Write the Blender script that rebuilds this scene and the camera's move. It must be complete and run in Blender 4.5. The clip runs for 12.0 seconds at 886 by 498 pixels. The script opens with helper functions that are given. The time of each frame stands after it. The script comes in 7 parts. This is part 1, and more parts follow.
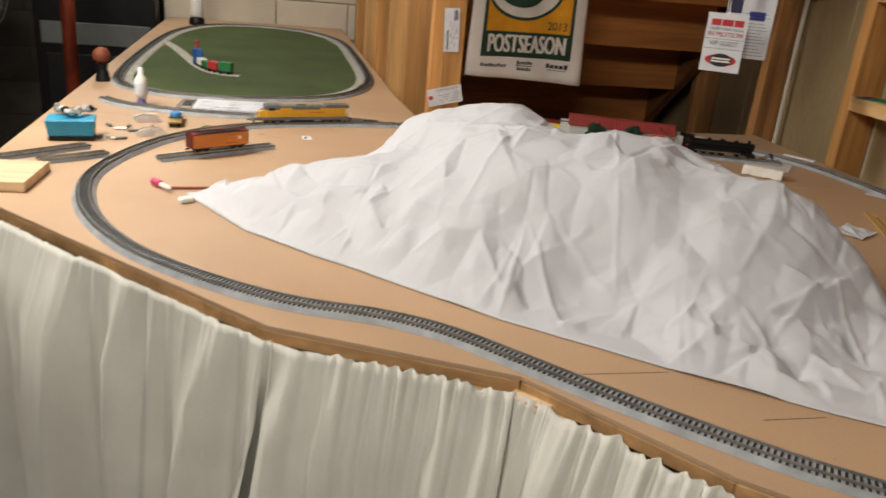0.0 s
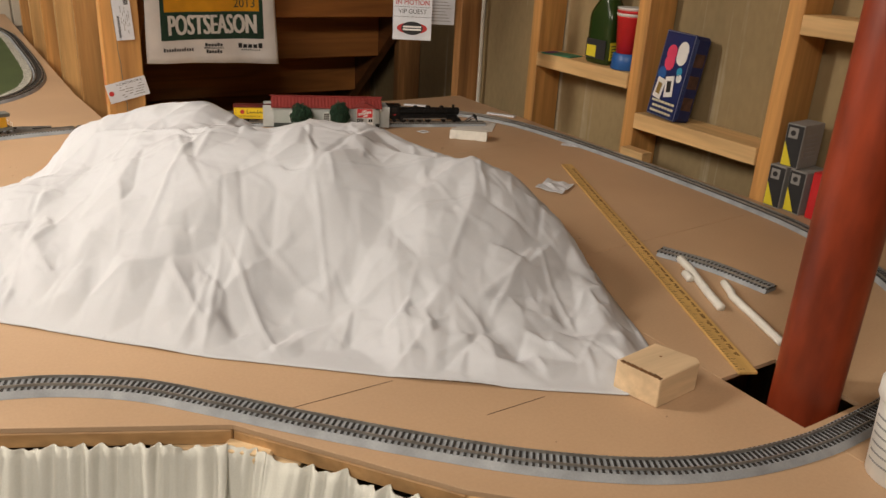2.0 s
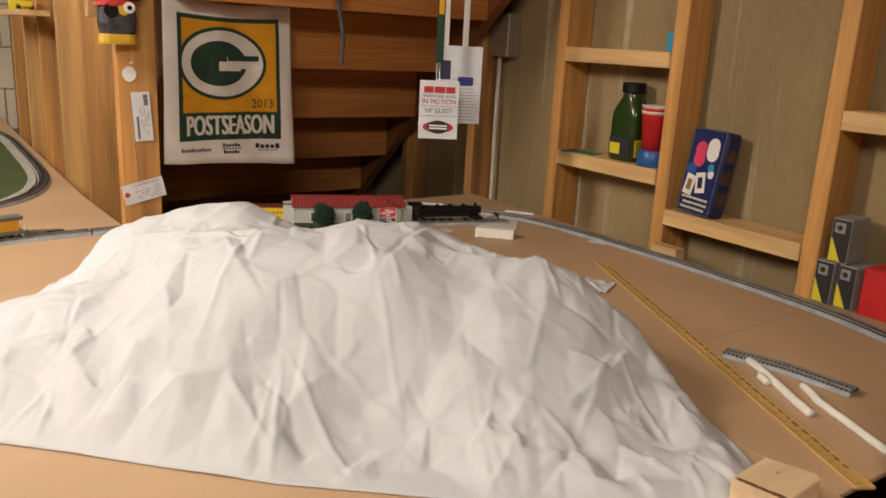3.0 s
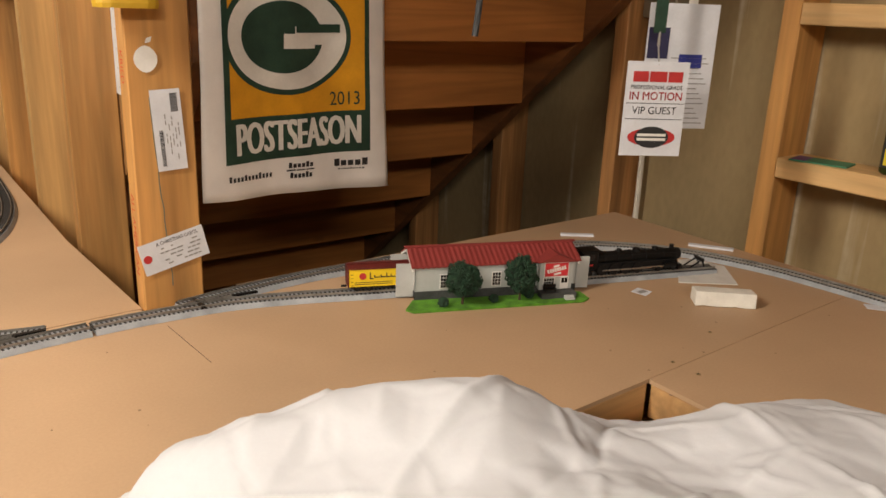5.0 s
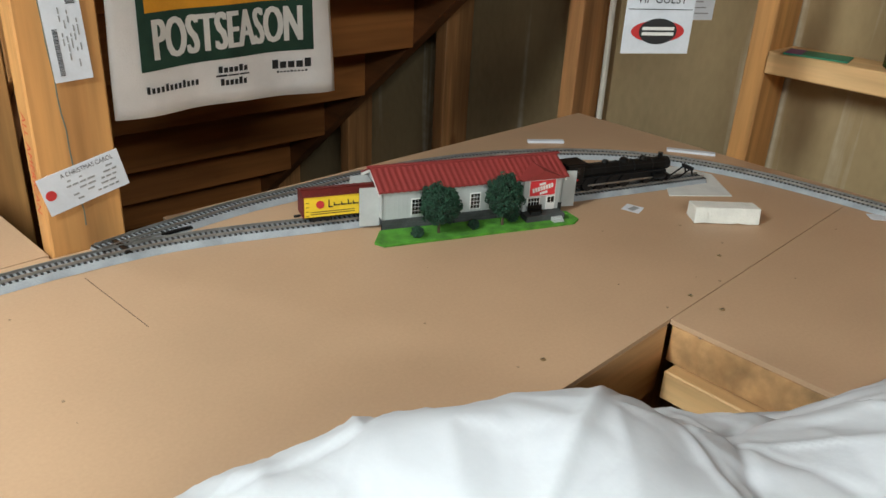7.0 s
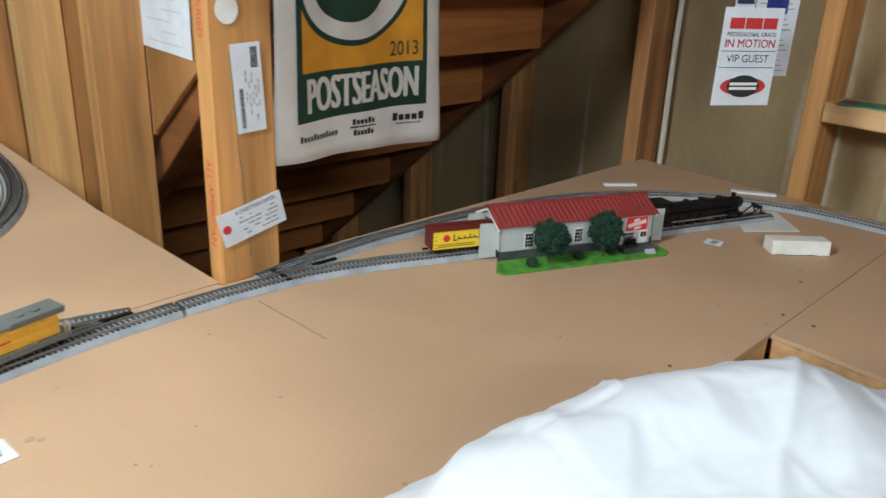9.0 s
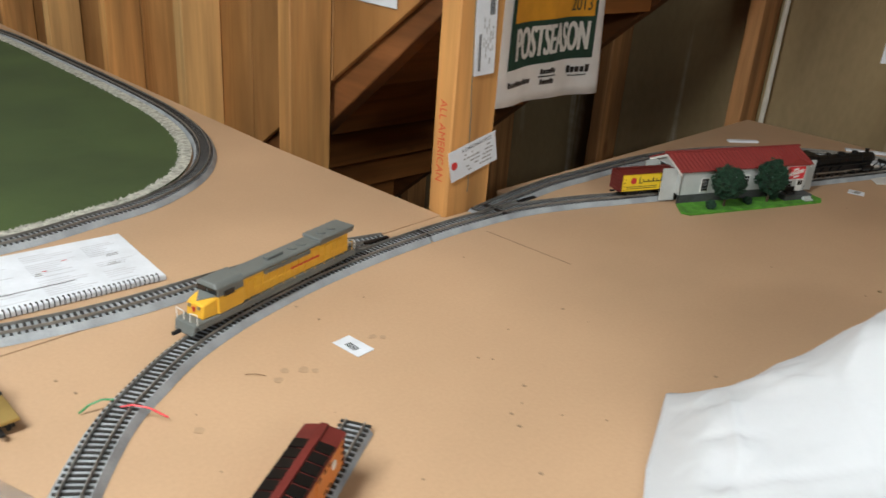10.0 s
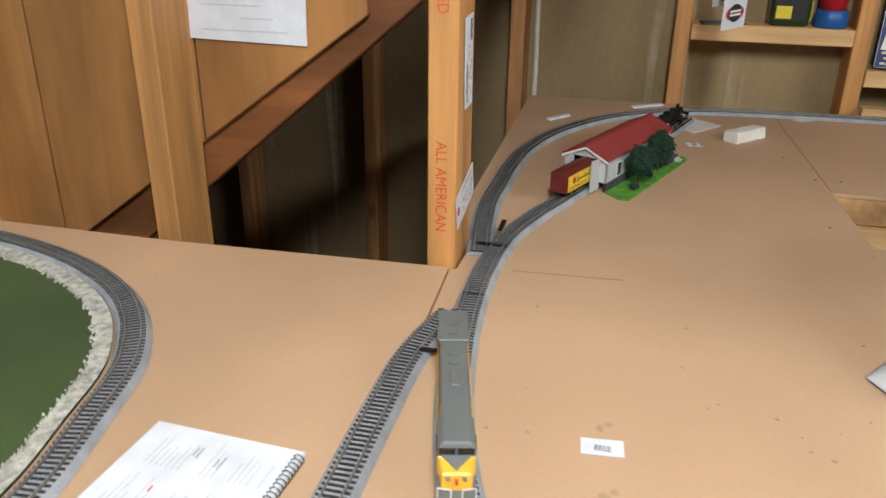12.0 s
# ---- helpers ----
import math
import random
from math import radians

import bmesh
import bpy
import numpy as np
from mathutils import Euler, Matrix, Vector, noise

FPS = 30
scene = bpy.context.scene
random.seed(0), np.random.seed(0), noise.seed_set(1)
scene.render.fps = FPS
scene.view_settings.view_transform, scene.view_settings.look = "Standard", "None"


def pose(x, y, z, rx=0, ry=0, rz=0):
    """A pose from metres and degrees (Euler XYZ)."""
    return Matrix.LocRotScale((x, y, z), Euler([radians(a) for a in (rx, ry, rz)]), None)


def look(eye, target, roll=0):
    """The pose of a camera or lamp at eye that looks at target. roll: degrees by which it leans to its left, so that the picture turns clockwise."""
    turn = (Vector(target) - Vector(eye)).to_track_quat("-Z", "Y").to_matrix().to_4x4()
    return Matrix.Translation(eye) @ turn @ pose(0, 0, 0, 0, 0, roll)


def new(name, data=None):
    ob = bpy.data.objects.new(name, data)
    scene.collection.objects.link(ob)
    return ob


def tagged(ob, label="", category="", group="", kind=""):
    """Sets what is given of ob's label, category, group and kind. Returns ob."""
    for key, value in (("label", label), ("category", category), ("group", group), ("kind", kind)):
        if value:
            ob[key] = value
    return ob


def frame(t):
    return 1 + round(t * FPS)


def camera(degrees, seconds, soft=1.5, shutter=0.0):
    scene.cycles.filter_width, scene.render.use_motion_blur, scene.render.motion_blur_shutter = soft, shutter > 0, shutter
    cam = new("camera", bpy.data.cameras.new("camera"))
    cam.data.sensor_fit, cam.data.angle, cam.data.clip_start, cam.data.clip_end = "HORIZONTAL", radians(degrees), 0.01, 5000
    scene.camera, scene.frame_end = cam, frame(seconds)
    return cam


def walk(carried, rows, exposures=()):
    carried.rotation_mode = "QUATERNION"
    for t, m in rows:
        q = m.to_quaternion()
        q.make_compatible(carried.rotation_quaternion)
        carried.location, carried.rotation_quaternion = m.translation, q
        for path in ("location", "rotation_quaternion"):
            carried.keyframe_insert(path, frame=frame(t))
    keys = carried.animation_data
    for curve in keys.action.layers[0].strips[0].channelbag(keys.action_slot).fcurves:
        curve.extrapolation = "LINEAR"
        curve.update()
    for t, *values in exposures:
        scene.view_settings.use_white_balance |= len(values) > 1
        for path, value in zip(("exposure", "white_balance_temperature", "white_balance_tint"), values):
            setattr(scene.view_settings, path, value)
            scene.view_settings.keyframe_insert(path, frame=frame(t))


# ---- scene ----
EXPOSURES = [(0.0, -0.28, 6400, 8), (0.5, -0.25, 6600, 9), (2.0, -0.22, 6800, 10), (3.5, -0.10, 7000, 12), (5.5, 0.08, 6950, 9), (6.0, 0.18, 5750, -2), (6.5, 0.16, 5350, -3), (8.5, 0.08, 6450, 5), (9.0, 0.08, 5250, -1), (9.5, -0.08, 5150, 0), (10.0, -0.25, 5700, 1.5), (10.5, -0.2, 5700, 2), (11.0, -0.2, 5800, 4), (11.5, -0.32, 5700, 4.5), (12.0, -0.02, 5650, 4.5)]
cam = camera(58.8, 12.0, shutter=0.2)
ROWS = [
    (0.0, -0.0550, 0.0269, 1.3587, 69.33, -5.00, -11.52),
    (0.5, -0.0364, 0.1290, 1.3804, 70.93, -3.19, -21.59),
    (1.0, -0.0112, 0.1062, 1.3929, 69.84, -2.91, -26.93),
    (1.5, 0.0358, 0.0954, 1.3959, 68.70, -2.81, -29.56),
    (2.0, 0.0369, 0.1021, 1.3920, 68.06, -3.04, -31.77),
    (2.5, 0.0093, 0.1242, 1.3862, 70.00, -3.77, -32.79),
    (3.0, -0.0342, 0.2296, 1.3720, 75.20, -2.88, -33.75),
    (3.5, 0.0408, 0.4216, 1.3521, 77.55, -2.46, -33.06),
    (5.5, 0.0968, 1.1919, 1.3534, 69.35, -1.95, -38.52),
    (6.0, 0.1226, 1.2489, 1.3329, 66.25, -1.98, -41.56),
    (6.5, 0.1285, 1.2609, 1.3300, 64.73, -2.49, -42.63),
    (8.5, 0.0647, 1.2588, 1.3427, 67.37, -2.84, -42.33),
    (9.0, -0.0796, 1.2639, 1.3525, 68.51, -2.31, -42.21),
    (9.5, -0.2947, 1.2801, 1.3577, 67.43, -3.83, -43.33),
    (10.0, -0.4038, 1.4149, 1.3208, 66.55, -4.04, -43.52),
    (10.5, -0.4711, 1.5766, 1.3167, 65.55, -3.65, -43.33),
    (11.0, -0.6058, 1.6949, 1.3433, 64.51, -4.75, -57.50),
    (11.5, -0.6251, 1.8059, 1.3487, 65.30, -2.30, -70.34),
    (12.0, -0.5579, 1.9692, 1.3420, 66.53, -0.68, -75.60),
]
walk(cam, [(t, pose(*row)) for t, *row in ROWS], EXPOSURES)

# ---- world and lights ----
world = bpy.data.worlds.new("world")
scene.world = world
world.use_nodes = True
world.node_tree.nodes["Background"].inputs[0].default_value = (1.0, 0.9, 0.78, 1)
world.node_tree.nodes["Background"].inputs[1].default_value = 0.015


def area(name, eye, target, sx, sy, watts, colour):
    data = bpy.data.lights.new(name, "AREA")
    data.shape, data.size, data.size_y, data.energy, data.color = "RECTANGLE", sx, sy, watts, colour
    ob = new(name, data)
    ob.matrix_world = look(eye, target)
    return ob


WARM = (1.0, 0.92, 0.82)
area("ceiling_tube_light", (-0.72, 1.80, 2.24), (0.05, 1.75, 0.5), 0.16, 1.2, 70, WARM)
area("ceiling_tube_light", (-0.70, -0.30, 2.24), (0.18, 1.25, 0.8), 1.2, 0.16, 34, WARM)
area("ceiling_tube_light", (-0.6, 3.9, 2.24), (-0.45, 3.6, 0), 0.16, 1.2, 21, WARM)

# ---- materials ----
TZ = 0.9


def mat(name, colour, rough=0.6, metal=0.0, vary=0.12, scale=8.0, stretch=(1, 1, 1), fine=90.0, bump=0.1, second=None, spec=0.5, rand=0.0):
    """A surface with two scales of variation and a fine relief."""
    m = bpy.data.materials.new(name)
    m.use_nodes = True
    nt = m.node_tree
    n, l = nt.nodes, nt.links
    b = n["Principled BSDF"]
    b.inputs["Roughness"].default_value, b.inputs["Metallic"].default_value = rough, metal
    b.inputs["Specular IOR Level"].default_value = spec
    co = n.new("ShaderNodeTexCoord")
    mp = n.new("ShaderNodeMapping")
    mp.inputs["Scale"].default_value = stretch
    l.new(co.outputs["Object"], mp.inputs[0])
    big = n.new("ShaderNodeTexNoise")
    big.inputs["Scale"].default_value, big.inputs["Detail"].default_value = scale, 5
    small = n.new("ShaderNodeTexNoise")
    small.inputs["Scale"].default_value, small.inputs["Detail"].default_value = fine, 4
    l.new(mp.outputs[0], big.inputs["Vector"])
    l.new(mp.outputs[0], small.inputs["Vector"])
    ramp = n.new("ShaderNodeValToRGB")
    dark = second or [c * (1 - 2.2 * vary) for c in colour]
    lite = [min(1, c * (1 + vary)) for c in colour]
    ramp.color_ramp.elements[0].position, ramp.color_ramp.elements[1].position = 0.3, 0.68
    ramp.color_ramp.elements[0].color = (*dark, 1)
    ramp.color_ramp.elements[1].color = (*lite, 1)
    l.new(big.outputs["Fac"], ramp.inputs[0])
    mix = n.new("ShaderNodeMix")
    mix.data_type, mix.blend_type = "RGBA", "MULTIPLY"
    mix.inputs["Factor"].default_value = min(1, vary * 2.5)
    l.new(ramp.outputs[0], mix.inputs["A"])
    r2 = n.new("ShaderNodeValToRGB")
    r2.color_ramp.elements[0].position, r2.color_ramp.elements[1].position = 0.25, 0.7
    r2.color_ramp.elements[0].color, r2.color_ramp.elements[1].color = (0.6, 0.58, 0.55, 1), (1, 1, 1, 1)
    l.new(small.outputs["Fac"], r2.inputs[0])
    l.new(r2.outputs[0], mix.inputs["B"])
    out = mix.outputs["Result"]
    if rand:
        info = n.new("ShaderNodeObjectInfo")
        hsv = n.new("ShaderNodeHueSaturation")
        mr = n.new("ShaderNodeMapRange")
        mr.inputs["To Min"].default_value, mr.inputs["To Max"].default_value = 1 - rand, 1 + rand
        l.new(info.outputs["Random"], mr.inputs["Value"])
        l.new(mr.outputs[0], hsv.inputs["Value"])
        l.new(out, hsv.inputs["Color"])
        out = hsv.outputs[0]
    l.new(out, b.inputs["Base Color"])
    if bump:
        bp = n.new("ShaderNodeBump")
        bp.inputs["Strength"].default_value, bp.inputs["Distance"].default_value = bump, 0.002
        l.new(small.outputs["Fac"], bp.inputs["Height"])
        l.new(bp.outputs[0], b.inputs["Normal"])
    return m


HARDBOARD = mat("hardboard", (0.50, 0.33, 0.20), 0.55, vary=0.07, scale=2.2, fine=260, bump=0.05)
HARDBOARD_EDGE = mat("hardboard_edge", (0.22, 0.12, 0.06), 0.8, vary=0.2, scale=20, fine=200)
PINE_Z = mat("pine_upright", (0.60, 0.305, 0.095), 0.6, vary=0.22, scale=1.6, stretch=(14, 14, 0.8), fine=9, bump=0.15, rand=0.12)
PINE_X = mat("pine_along_x", (0.55, 0.32, 0.14), 0.6, vary=0.2, scale=1.6, stretch=(0.8, 14, 14), fine=9, bump=0.15, rand=0.12)
PINE_Y = mat("pine_along_y", (0.74, 0.48, 0.22), 0.6, vary=0.18, scale=1.6, stretch=(14, 0.8, 14), fine=9, bump=0.15, rand=0.1)
STAIR_X = mat("stair_wood_x", (0.48, 0.185, 0.046), 0.55, vary=0.16, scale=1.5, stretch=(0.8, 10, 10), fine=9, bump=0.12, rand=0.15)
# brown stringer wood, darkened further for the shade behind the studs
STAIR_Y_SHADED = mat("stair_wood_y_shaded", (0.24, 0.092, 0.028), 0.55, vary=0.25, scale=1.5, stretch=(10, 1, 10), fine=9, bump=0.12, rand=0.1)
PANEL_Z = mat("wall_plank_wood", (0.40, 0.195, 0.062), 0.5, vary=0.19, scale=1.5, stretch=(3.5, 3.5, 0.9), fine=11, bump=0.1, rand=0.16)
STUD_PALE = mat("pale_stud", (0.70, 0.41, 0.155), 0.6, vary=0.16, scale=1.6, stretch=(14, 14, 0.8), fine=9, bump=0.15, rand=0.1)
OLD_Z = mat("weathered_stud", (0.50, 0.245, 0.09), 0.6, vary=0.3, scale=1.4, stretch=(14, 14, 0.8), fine=9, bump=0.12, rand=0.15)
CONCRETE = mat("concrete", (0.31, 0.225, 0.115), 0.9, vary=0.13, scale=2.0, stretch=(1, 1, 0.5), fine=70, bump=0.25)


def grain(m, axis, dark):
    """Growth rings along an axis and a few knots."""
    nt = m.node_tree
    n, l = nt.nodes, nt.links
    b = n["Principled BSDF"]
    src = b.inputs["Base Color"].links[0].from_socket
    co = n.new("ShaderNodeTexCoord")
    info = n.new("ShaderNodeObjectInfo")
    add = n.new("ShaderNodeVectorMath")
    mul = n.new("ShaderNodeVectorMath")
    mul.operation = "SCALE"
    mul.inputs[0].default_value = (3.7, 5.1, 7.3)
    l.new(info.outputs["Random"], mul.inputs["Scale"])
    l.new(co.outputs["Object"], add.inputs[0]); l.new(mul.outputs[0], add.inputs[1])
    mp = n.new("ShaderNodeMapping")
    mp.inputs["Scale"].default_value = [0.55 if i == axis else 9.0 for i in range(3)]
    l.new(add.outputs[0], mp.inputs[0])
    w = n.new("ShaderNodeTexNoise")
    w.inputs["Scale"].default_value, w.inputs["Detail"].default_value, w.inputs["Distortion"].default_value = 1.0, 2, 0.6
    l.new(mp.outputs[0], w.inputs["Vector"])
    si = n.new("ShaderNodeMath"); si.operation = "MULTIPLY"; si.inputs[1].default_value = 55.0
    sn = n.new("ShaderNodeMath"); sn.operation = "SINE"
    l.new(w.outputs["Fac"], si.inputs[0]); l.new(si.outputs[0], sn.inputs[0])
    rp = n.new("ShaderNodeMapRange")
    rp.inputs["From Min"].default_value, rp.inputs["From Max"].default_value, rp.inputs["To Min"].default_value, rp.inputs["To Max"].default_value = -0.2, 1.0, 0.0, 0.22
    l.new(sn.outputs[0], rp.inputs["Value"])
    vo = n.new("ShaderNodeTexVoronoi")
    vo.inputs["Scale"].default_value = 1.0
    mk = n.new("ShaderNodeMapping")
    mk.inputs["Scale"].default_value = [3.0 if i == axis else 7.0 for i in range(3)]
    l.new(add.outputs[0], mk.inputs[0]); l.new(mk.outputs[0], vo.inputs["Vector"])
    kr = n.new("ShaderNodeMapRange")
    kr.inputs["From Min"].default_value, kr.inputs["From Max"].default_value, kr.inputs["To Min"].default_value, kr.inputs["To Max"].default_value = 0.05, 0.11, 0.8, 0.0
    l.new(vo.outputs["Distance"], kr.inputs["Value"])
    mx = n.new("ShaderNodeMath"); mx.operation = "MAXIMUM"
    l.new(rp.outputs[0], mx.inputs[0]); l.new(kr.outputs[0], mx.inputs[1])
    mix = n.new("ShaderNodeMix")
    mix.data_type = "RGBA"
    mix.inputs["B"].default_value = (*dark, 1)
    l.new(mx.outputs[0], mix.inputs["Factor"]); l.new(src, mix.inputs["A"]); l.new(mix.outputs["Result"], b.inputs["Base Color"])


grain(PINE_Z, 2, (0.42, 0.18, 0.05)); grain(PINE_X, 0, (0.30, 0.14, 0.045)); grain(PINE_Y, 1, (0.54, 0.30, 0.11))
grain(STAIR_X, 0, (0.14, 0.05, 0.014)); grain(STAIR_Y_SHADED, 1, (0.14, 0.05, 0.014)); grain(PANEL_Z, 2, (0.22, 0.085, 0.02)); grain(OLD_Z, 2, (0.17, 0.065, 0.02))


def streaks(m, colour):
    """Pale lime runs down a concrete wall."""
    nt = m.node_tree
    n, l = nt.nodes, nt.links
    b = n["Principled BSDF"]
    src = b.inputs["Base Color"].links[0].from_socket
    co = n.new("ShaderNodeTexCoord")
    mp = n.new("ShaderNodeMapping")
    mp.inputs["Scale"].default_value = (1, 26, 1.1)
    t = n.new("ShaderNodeTexNoise")
    t.inputs["Scale"].default_value, t.inputs["Detail"].default_value = 1.0, 6
    g = n.new("ShaderNodeTexNoise")
    g.inputs["Scale"].default_value, g.inputs["Detail"].default_value = 45, 5
    r = n.new("ShaderNodeValToRGB")
    r.color_ramp.elements[0].position, r.color_ramp.elements[1].position = 0.60, 0.72
    mu = n.new("ShaderNodeMath")
    mu.operation = "MULTIPLY"
    mx = n.new("ShaderNodeMix")
    mx.data_type = "RGBA"
    mx.inputs["B"].default_value = (*colour, 1)
    l.new(co.outputs["Object"], mp.inputs[0]); l.new(mp.outputs[0], t.inputs["Vector"]); l.new(co.outputs["Object"], g.inputs["Vector"])
    l.new(t.outputs["Fac"], r.inputs[0]); l.new(r.outputs[0], mu.inputs[0]); l.new(g.outputs["Fac"], mu.inputs[1])
    l.new(mu.outputs[0], mx.inputs["Factor"]); l.new(src, mx.inputs["A"]); l.new(mx.outputs["Result"], b.inputs["Base Color"])


streaks(CONCRETE, (0.62, 0.55, 0.43))
PALE_PINE = mat("pale_brace_pine", (0.72, 0.52, 0.30), 0.6, vary=0.10, scale=2.0, stretch=(2, 22, 22), fine=9, bump=0.12)
BLOCK_PAINT = mat("painted_block", (0.62, 0.57, 0.47), 0.8, vary=0.06, scale=4, fine=120, bump=0.3, rand=0.05)
# block colour darkened to carry the shade of the dim room
SHADED_BLOCK = mat("shaded_block", (0.10, 0.085, 0.07), 0.9, vary=0.15, scale=4, fine=80, bump=0.2)
PAPER = mat("white_paper", (0.54, 0.55, 0.58), 0.75, vary=0.02, scale=6, fine=300, bump=0.04)
CLOTH = mat("skirt_cloth", (0.62, 0.61, 0.55), 0.85, vary=0.06, scale=7, fine=500, bump=0.15)
TOWEL_M = mat("terry_cloth", (0.88, 0.85, 0.83), 0.95, vary=0.05, scale=12, fine=600, bump=0.5)
GRASS = mat("green_felt", (0.055, 0.085, 0.022), 0.95, vary=0.12, scale=5, fine=500, bump=0.5)
BALLAST = mat("white_ballast", (0.50, 0.49, 0.43), 0.95, vary=0.22, scale=120, fine=400, bump=0.8)
ROADBED = mat("grey_roadbed", (0.33, 0.35, 0.375), 0.6, vary=0.12, scale=30, fine=500, bump=0.2)
TIE = mat("black_tie", (0.025, 0.023, 0.022), 0.6, vary=0.2, scale=60, fine=300, bump=0.1)
RAIL = mat("nickel_rail", (0.42, 0.40, 0.37), 0.38, metal=0.7, vary=0.15, scale=40, fine=200, bump=0.05)
RED_POST = mat("red_painted_steel", (0.36, 0.052, 0.016), 0.42, vary=0.3, scale=9, stretch=(1, 1, 0.35), fine=70, bump=0.15)
BLACK = mat("black_plastic", (0.006, 0.0058, 0.006), 0.42, vary=0.2, scale=30, fine=200, bump=0.05, spec=0.3)
SKIN = mat("plain_floor", (0.16, 0.15, 0.14), 0.85, vary=0.15, scale=3, fine=60, bump=0.15)
CEIL = mat("ceiling_boards", (0.30, 0.19, 0.10), 0.8, vary=0.2, scale=2, stretch=(1, 8, 1), fine=20)


def plain(name, c, rough=0.5, metal=0.0, vary=0.05, bump=0.03, scale=25):
    return mat(name, c, rough, metal, vary, scale, (1, 1, 1), 250, bump)


# ---- mesh helpers ----
def bm_box(bm, x0, y0, z0, x1, y1, z1, m=None):
    vs = [bm.verts.new((x, y, z)) for x, y, z in ((x0, y0, z0), (x1, y0, z0), (x1, y1, z0), (x0, y1, z0), (x0, y0, z1), (x1, y0, z1), (x1, y1, z1), (x0, y1, z1))]
    for f in ((3, 2, 1, 0), (4, 5, 6, 7), (0, 1, 5, 4), (1, 2, 6, 5), (2, 3, 7, 6), (3, 0, 4, 7)):
        bm.faces.new([vs[i] for i in f])
    if m is not None:
        bmesh.ops.transform(bm, matrix=m, verts=vs)
    return vs


def bm_cyl(bm, p0, p1, r0, r1=None, seg=16):
    """A closed tapered cylinder from p0 to p1."""
    r1 = r0 if r1 is None else r1
    a, b = Vector(p0), Vector(p1)
    m = Matrix.Translation(a) @ (b - a).to_track_quat("Z", "Y").to_matrix().to_4x4()
    h = (b - a).length
    rings = []
    for r, z in ((r0, 0), (r1, h)):
        rings.append([bm.verts.new(m @ Vector((r * math.cos(6.28318 * i / seg), r * math.sin(6.28318 * i / seg), z))) for i in range(seg)])
    for i in range(seg):
        j = (i + 1) % seg
        bm.faces.new((rings[0][i], rings[0][j], rings[1][j], rings[1][i]))
    bm.faces.new(rings[0][::-1])
    bm.faces.new(rings[1])


def bm_lathe(bm, profile, m, seg=24):
    """A turned shape: profile is (radius, height) from bottom to top."""
    rings = [[bm.verts.new(m @ Vector((r * math.cos(6.28318 * i / seg), r * math.sin(6.28318 * i / seg), z))) for i in range(seg)] for r, z in profile]
    for a, b in zip(rings, rings[1:]):
        for i in range(seg):
            j = (i + 1) % seg
            bm.faces.new((a[i], a[j], b[j], b[i]))
    bm.faces.new(rings[0][::-1])
    bm.faces.new(rings[-1])


def bm_prism(bm, pts, z0, z1, m=None):
    """An upright prism over a plan outline (counter-clockwise)."""
    lo = [bm.verts.new((x, y, z0)) for x, y in pts]
    hi = [bm.verts.new((x, y, z1)) for x, y in pts]
    k = len(pts)
    for i in range(k):
        j = (i + 1) % k
        bm.faces.new((lo[i], lo[j], hi[j], hi[i]))
    bm.faces.new(lo[::-1])
    bm.faces.new(hi)
    if m is not None:
        bmesh.ops.transform(bm, matrix=m, verts=lo + hi)


def bm_sweep(bm, pts, section, closed=False):
    """A section of (sideways, up) swept along plan points (x, y, z)."""
    k = len(pts)
    rings = []
    for i in range(k):
        a = pts[(i - 1) % k] if closed or i else pts[i]
        b = pts[(i + 1) % k] if closed or i < k - 1 else pts[i]
        d = Vector((b[0] - a[0], b[1] - a[1], 0)).normalized()
        s = Vector((-d.y, d.x, 0))
        p = Vector(pts[i])
        rings.append([bm.verts.new(p + s * u + Vector((0, 0, w))) for u, w in section])
    n = len(section)
    for i in range(k if closed else k - 1):
        a, b = rings[i], rings[(i + 1) % k]
        for j in range(n):
            q = (j + 1) % n
            bm.faces.new((a[j], a[q], b[q], b[j]))
    if not closed:
        bm.faces.new(rings[0])
        bm.faces.new(rings[-1][::-1])


def finish(bm, bevel=0.0, seg=1):
    if bevel:
        bmesh.ops.bevel(bm, geom=bm.edges[:], offset=bevel, segments=seg, affect="EDGES", profile=0.5)
    bmesh.ops.recalc_face_normals(bm, faces=bm.faces)
    return bm


def mesh_of(name, bm, material, smooth=False):
    me = bpy.data.meshes.new(name)
    bm.to_mesh(me)
    bm.free()
    for m in material if isinstance(material, (list, tuple)) else [material]:
        me.materials.append(m)
    if smooth:
        for p in me.polygons:
            p.use_smooth = True
    return me


def part(name, bm, material, parent=None, label="", smooth=False, bevel=0.0):
    """One mesh object, under a thing or a part."""
    finish(bm, bevel)
    ob = new(name, mesh_of(name, bm, material, smooth))
    if parent is not None:
        ob.parent = parent
    if label:
        ob["label"] = label
    return ob


def thing(name, m, label, category, group="", kind=""):
    ob = new(name)
    ob.empty_display_size = 0.02
    ob.matrix_world = m
    return tagged(ob, label, category, group, kind)


def box_part(name, dims, material, parent, label="", bevel=0.0, m=None):
    bm = bmesh.new()
    bm_box(bm, *dims, m)
    return part(name, bm, material, parent, label, bevel=bevel)


def structure(ob, label, category):
    return tagged(ob, label, category, kind="structure")


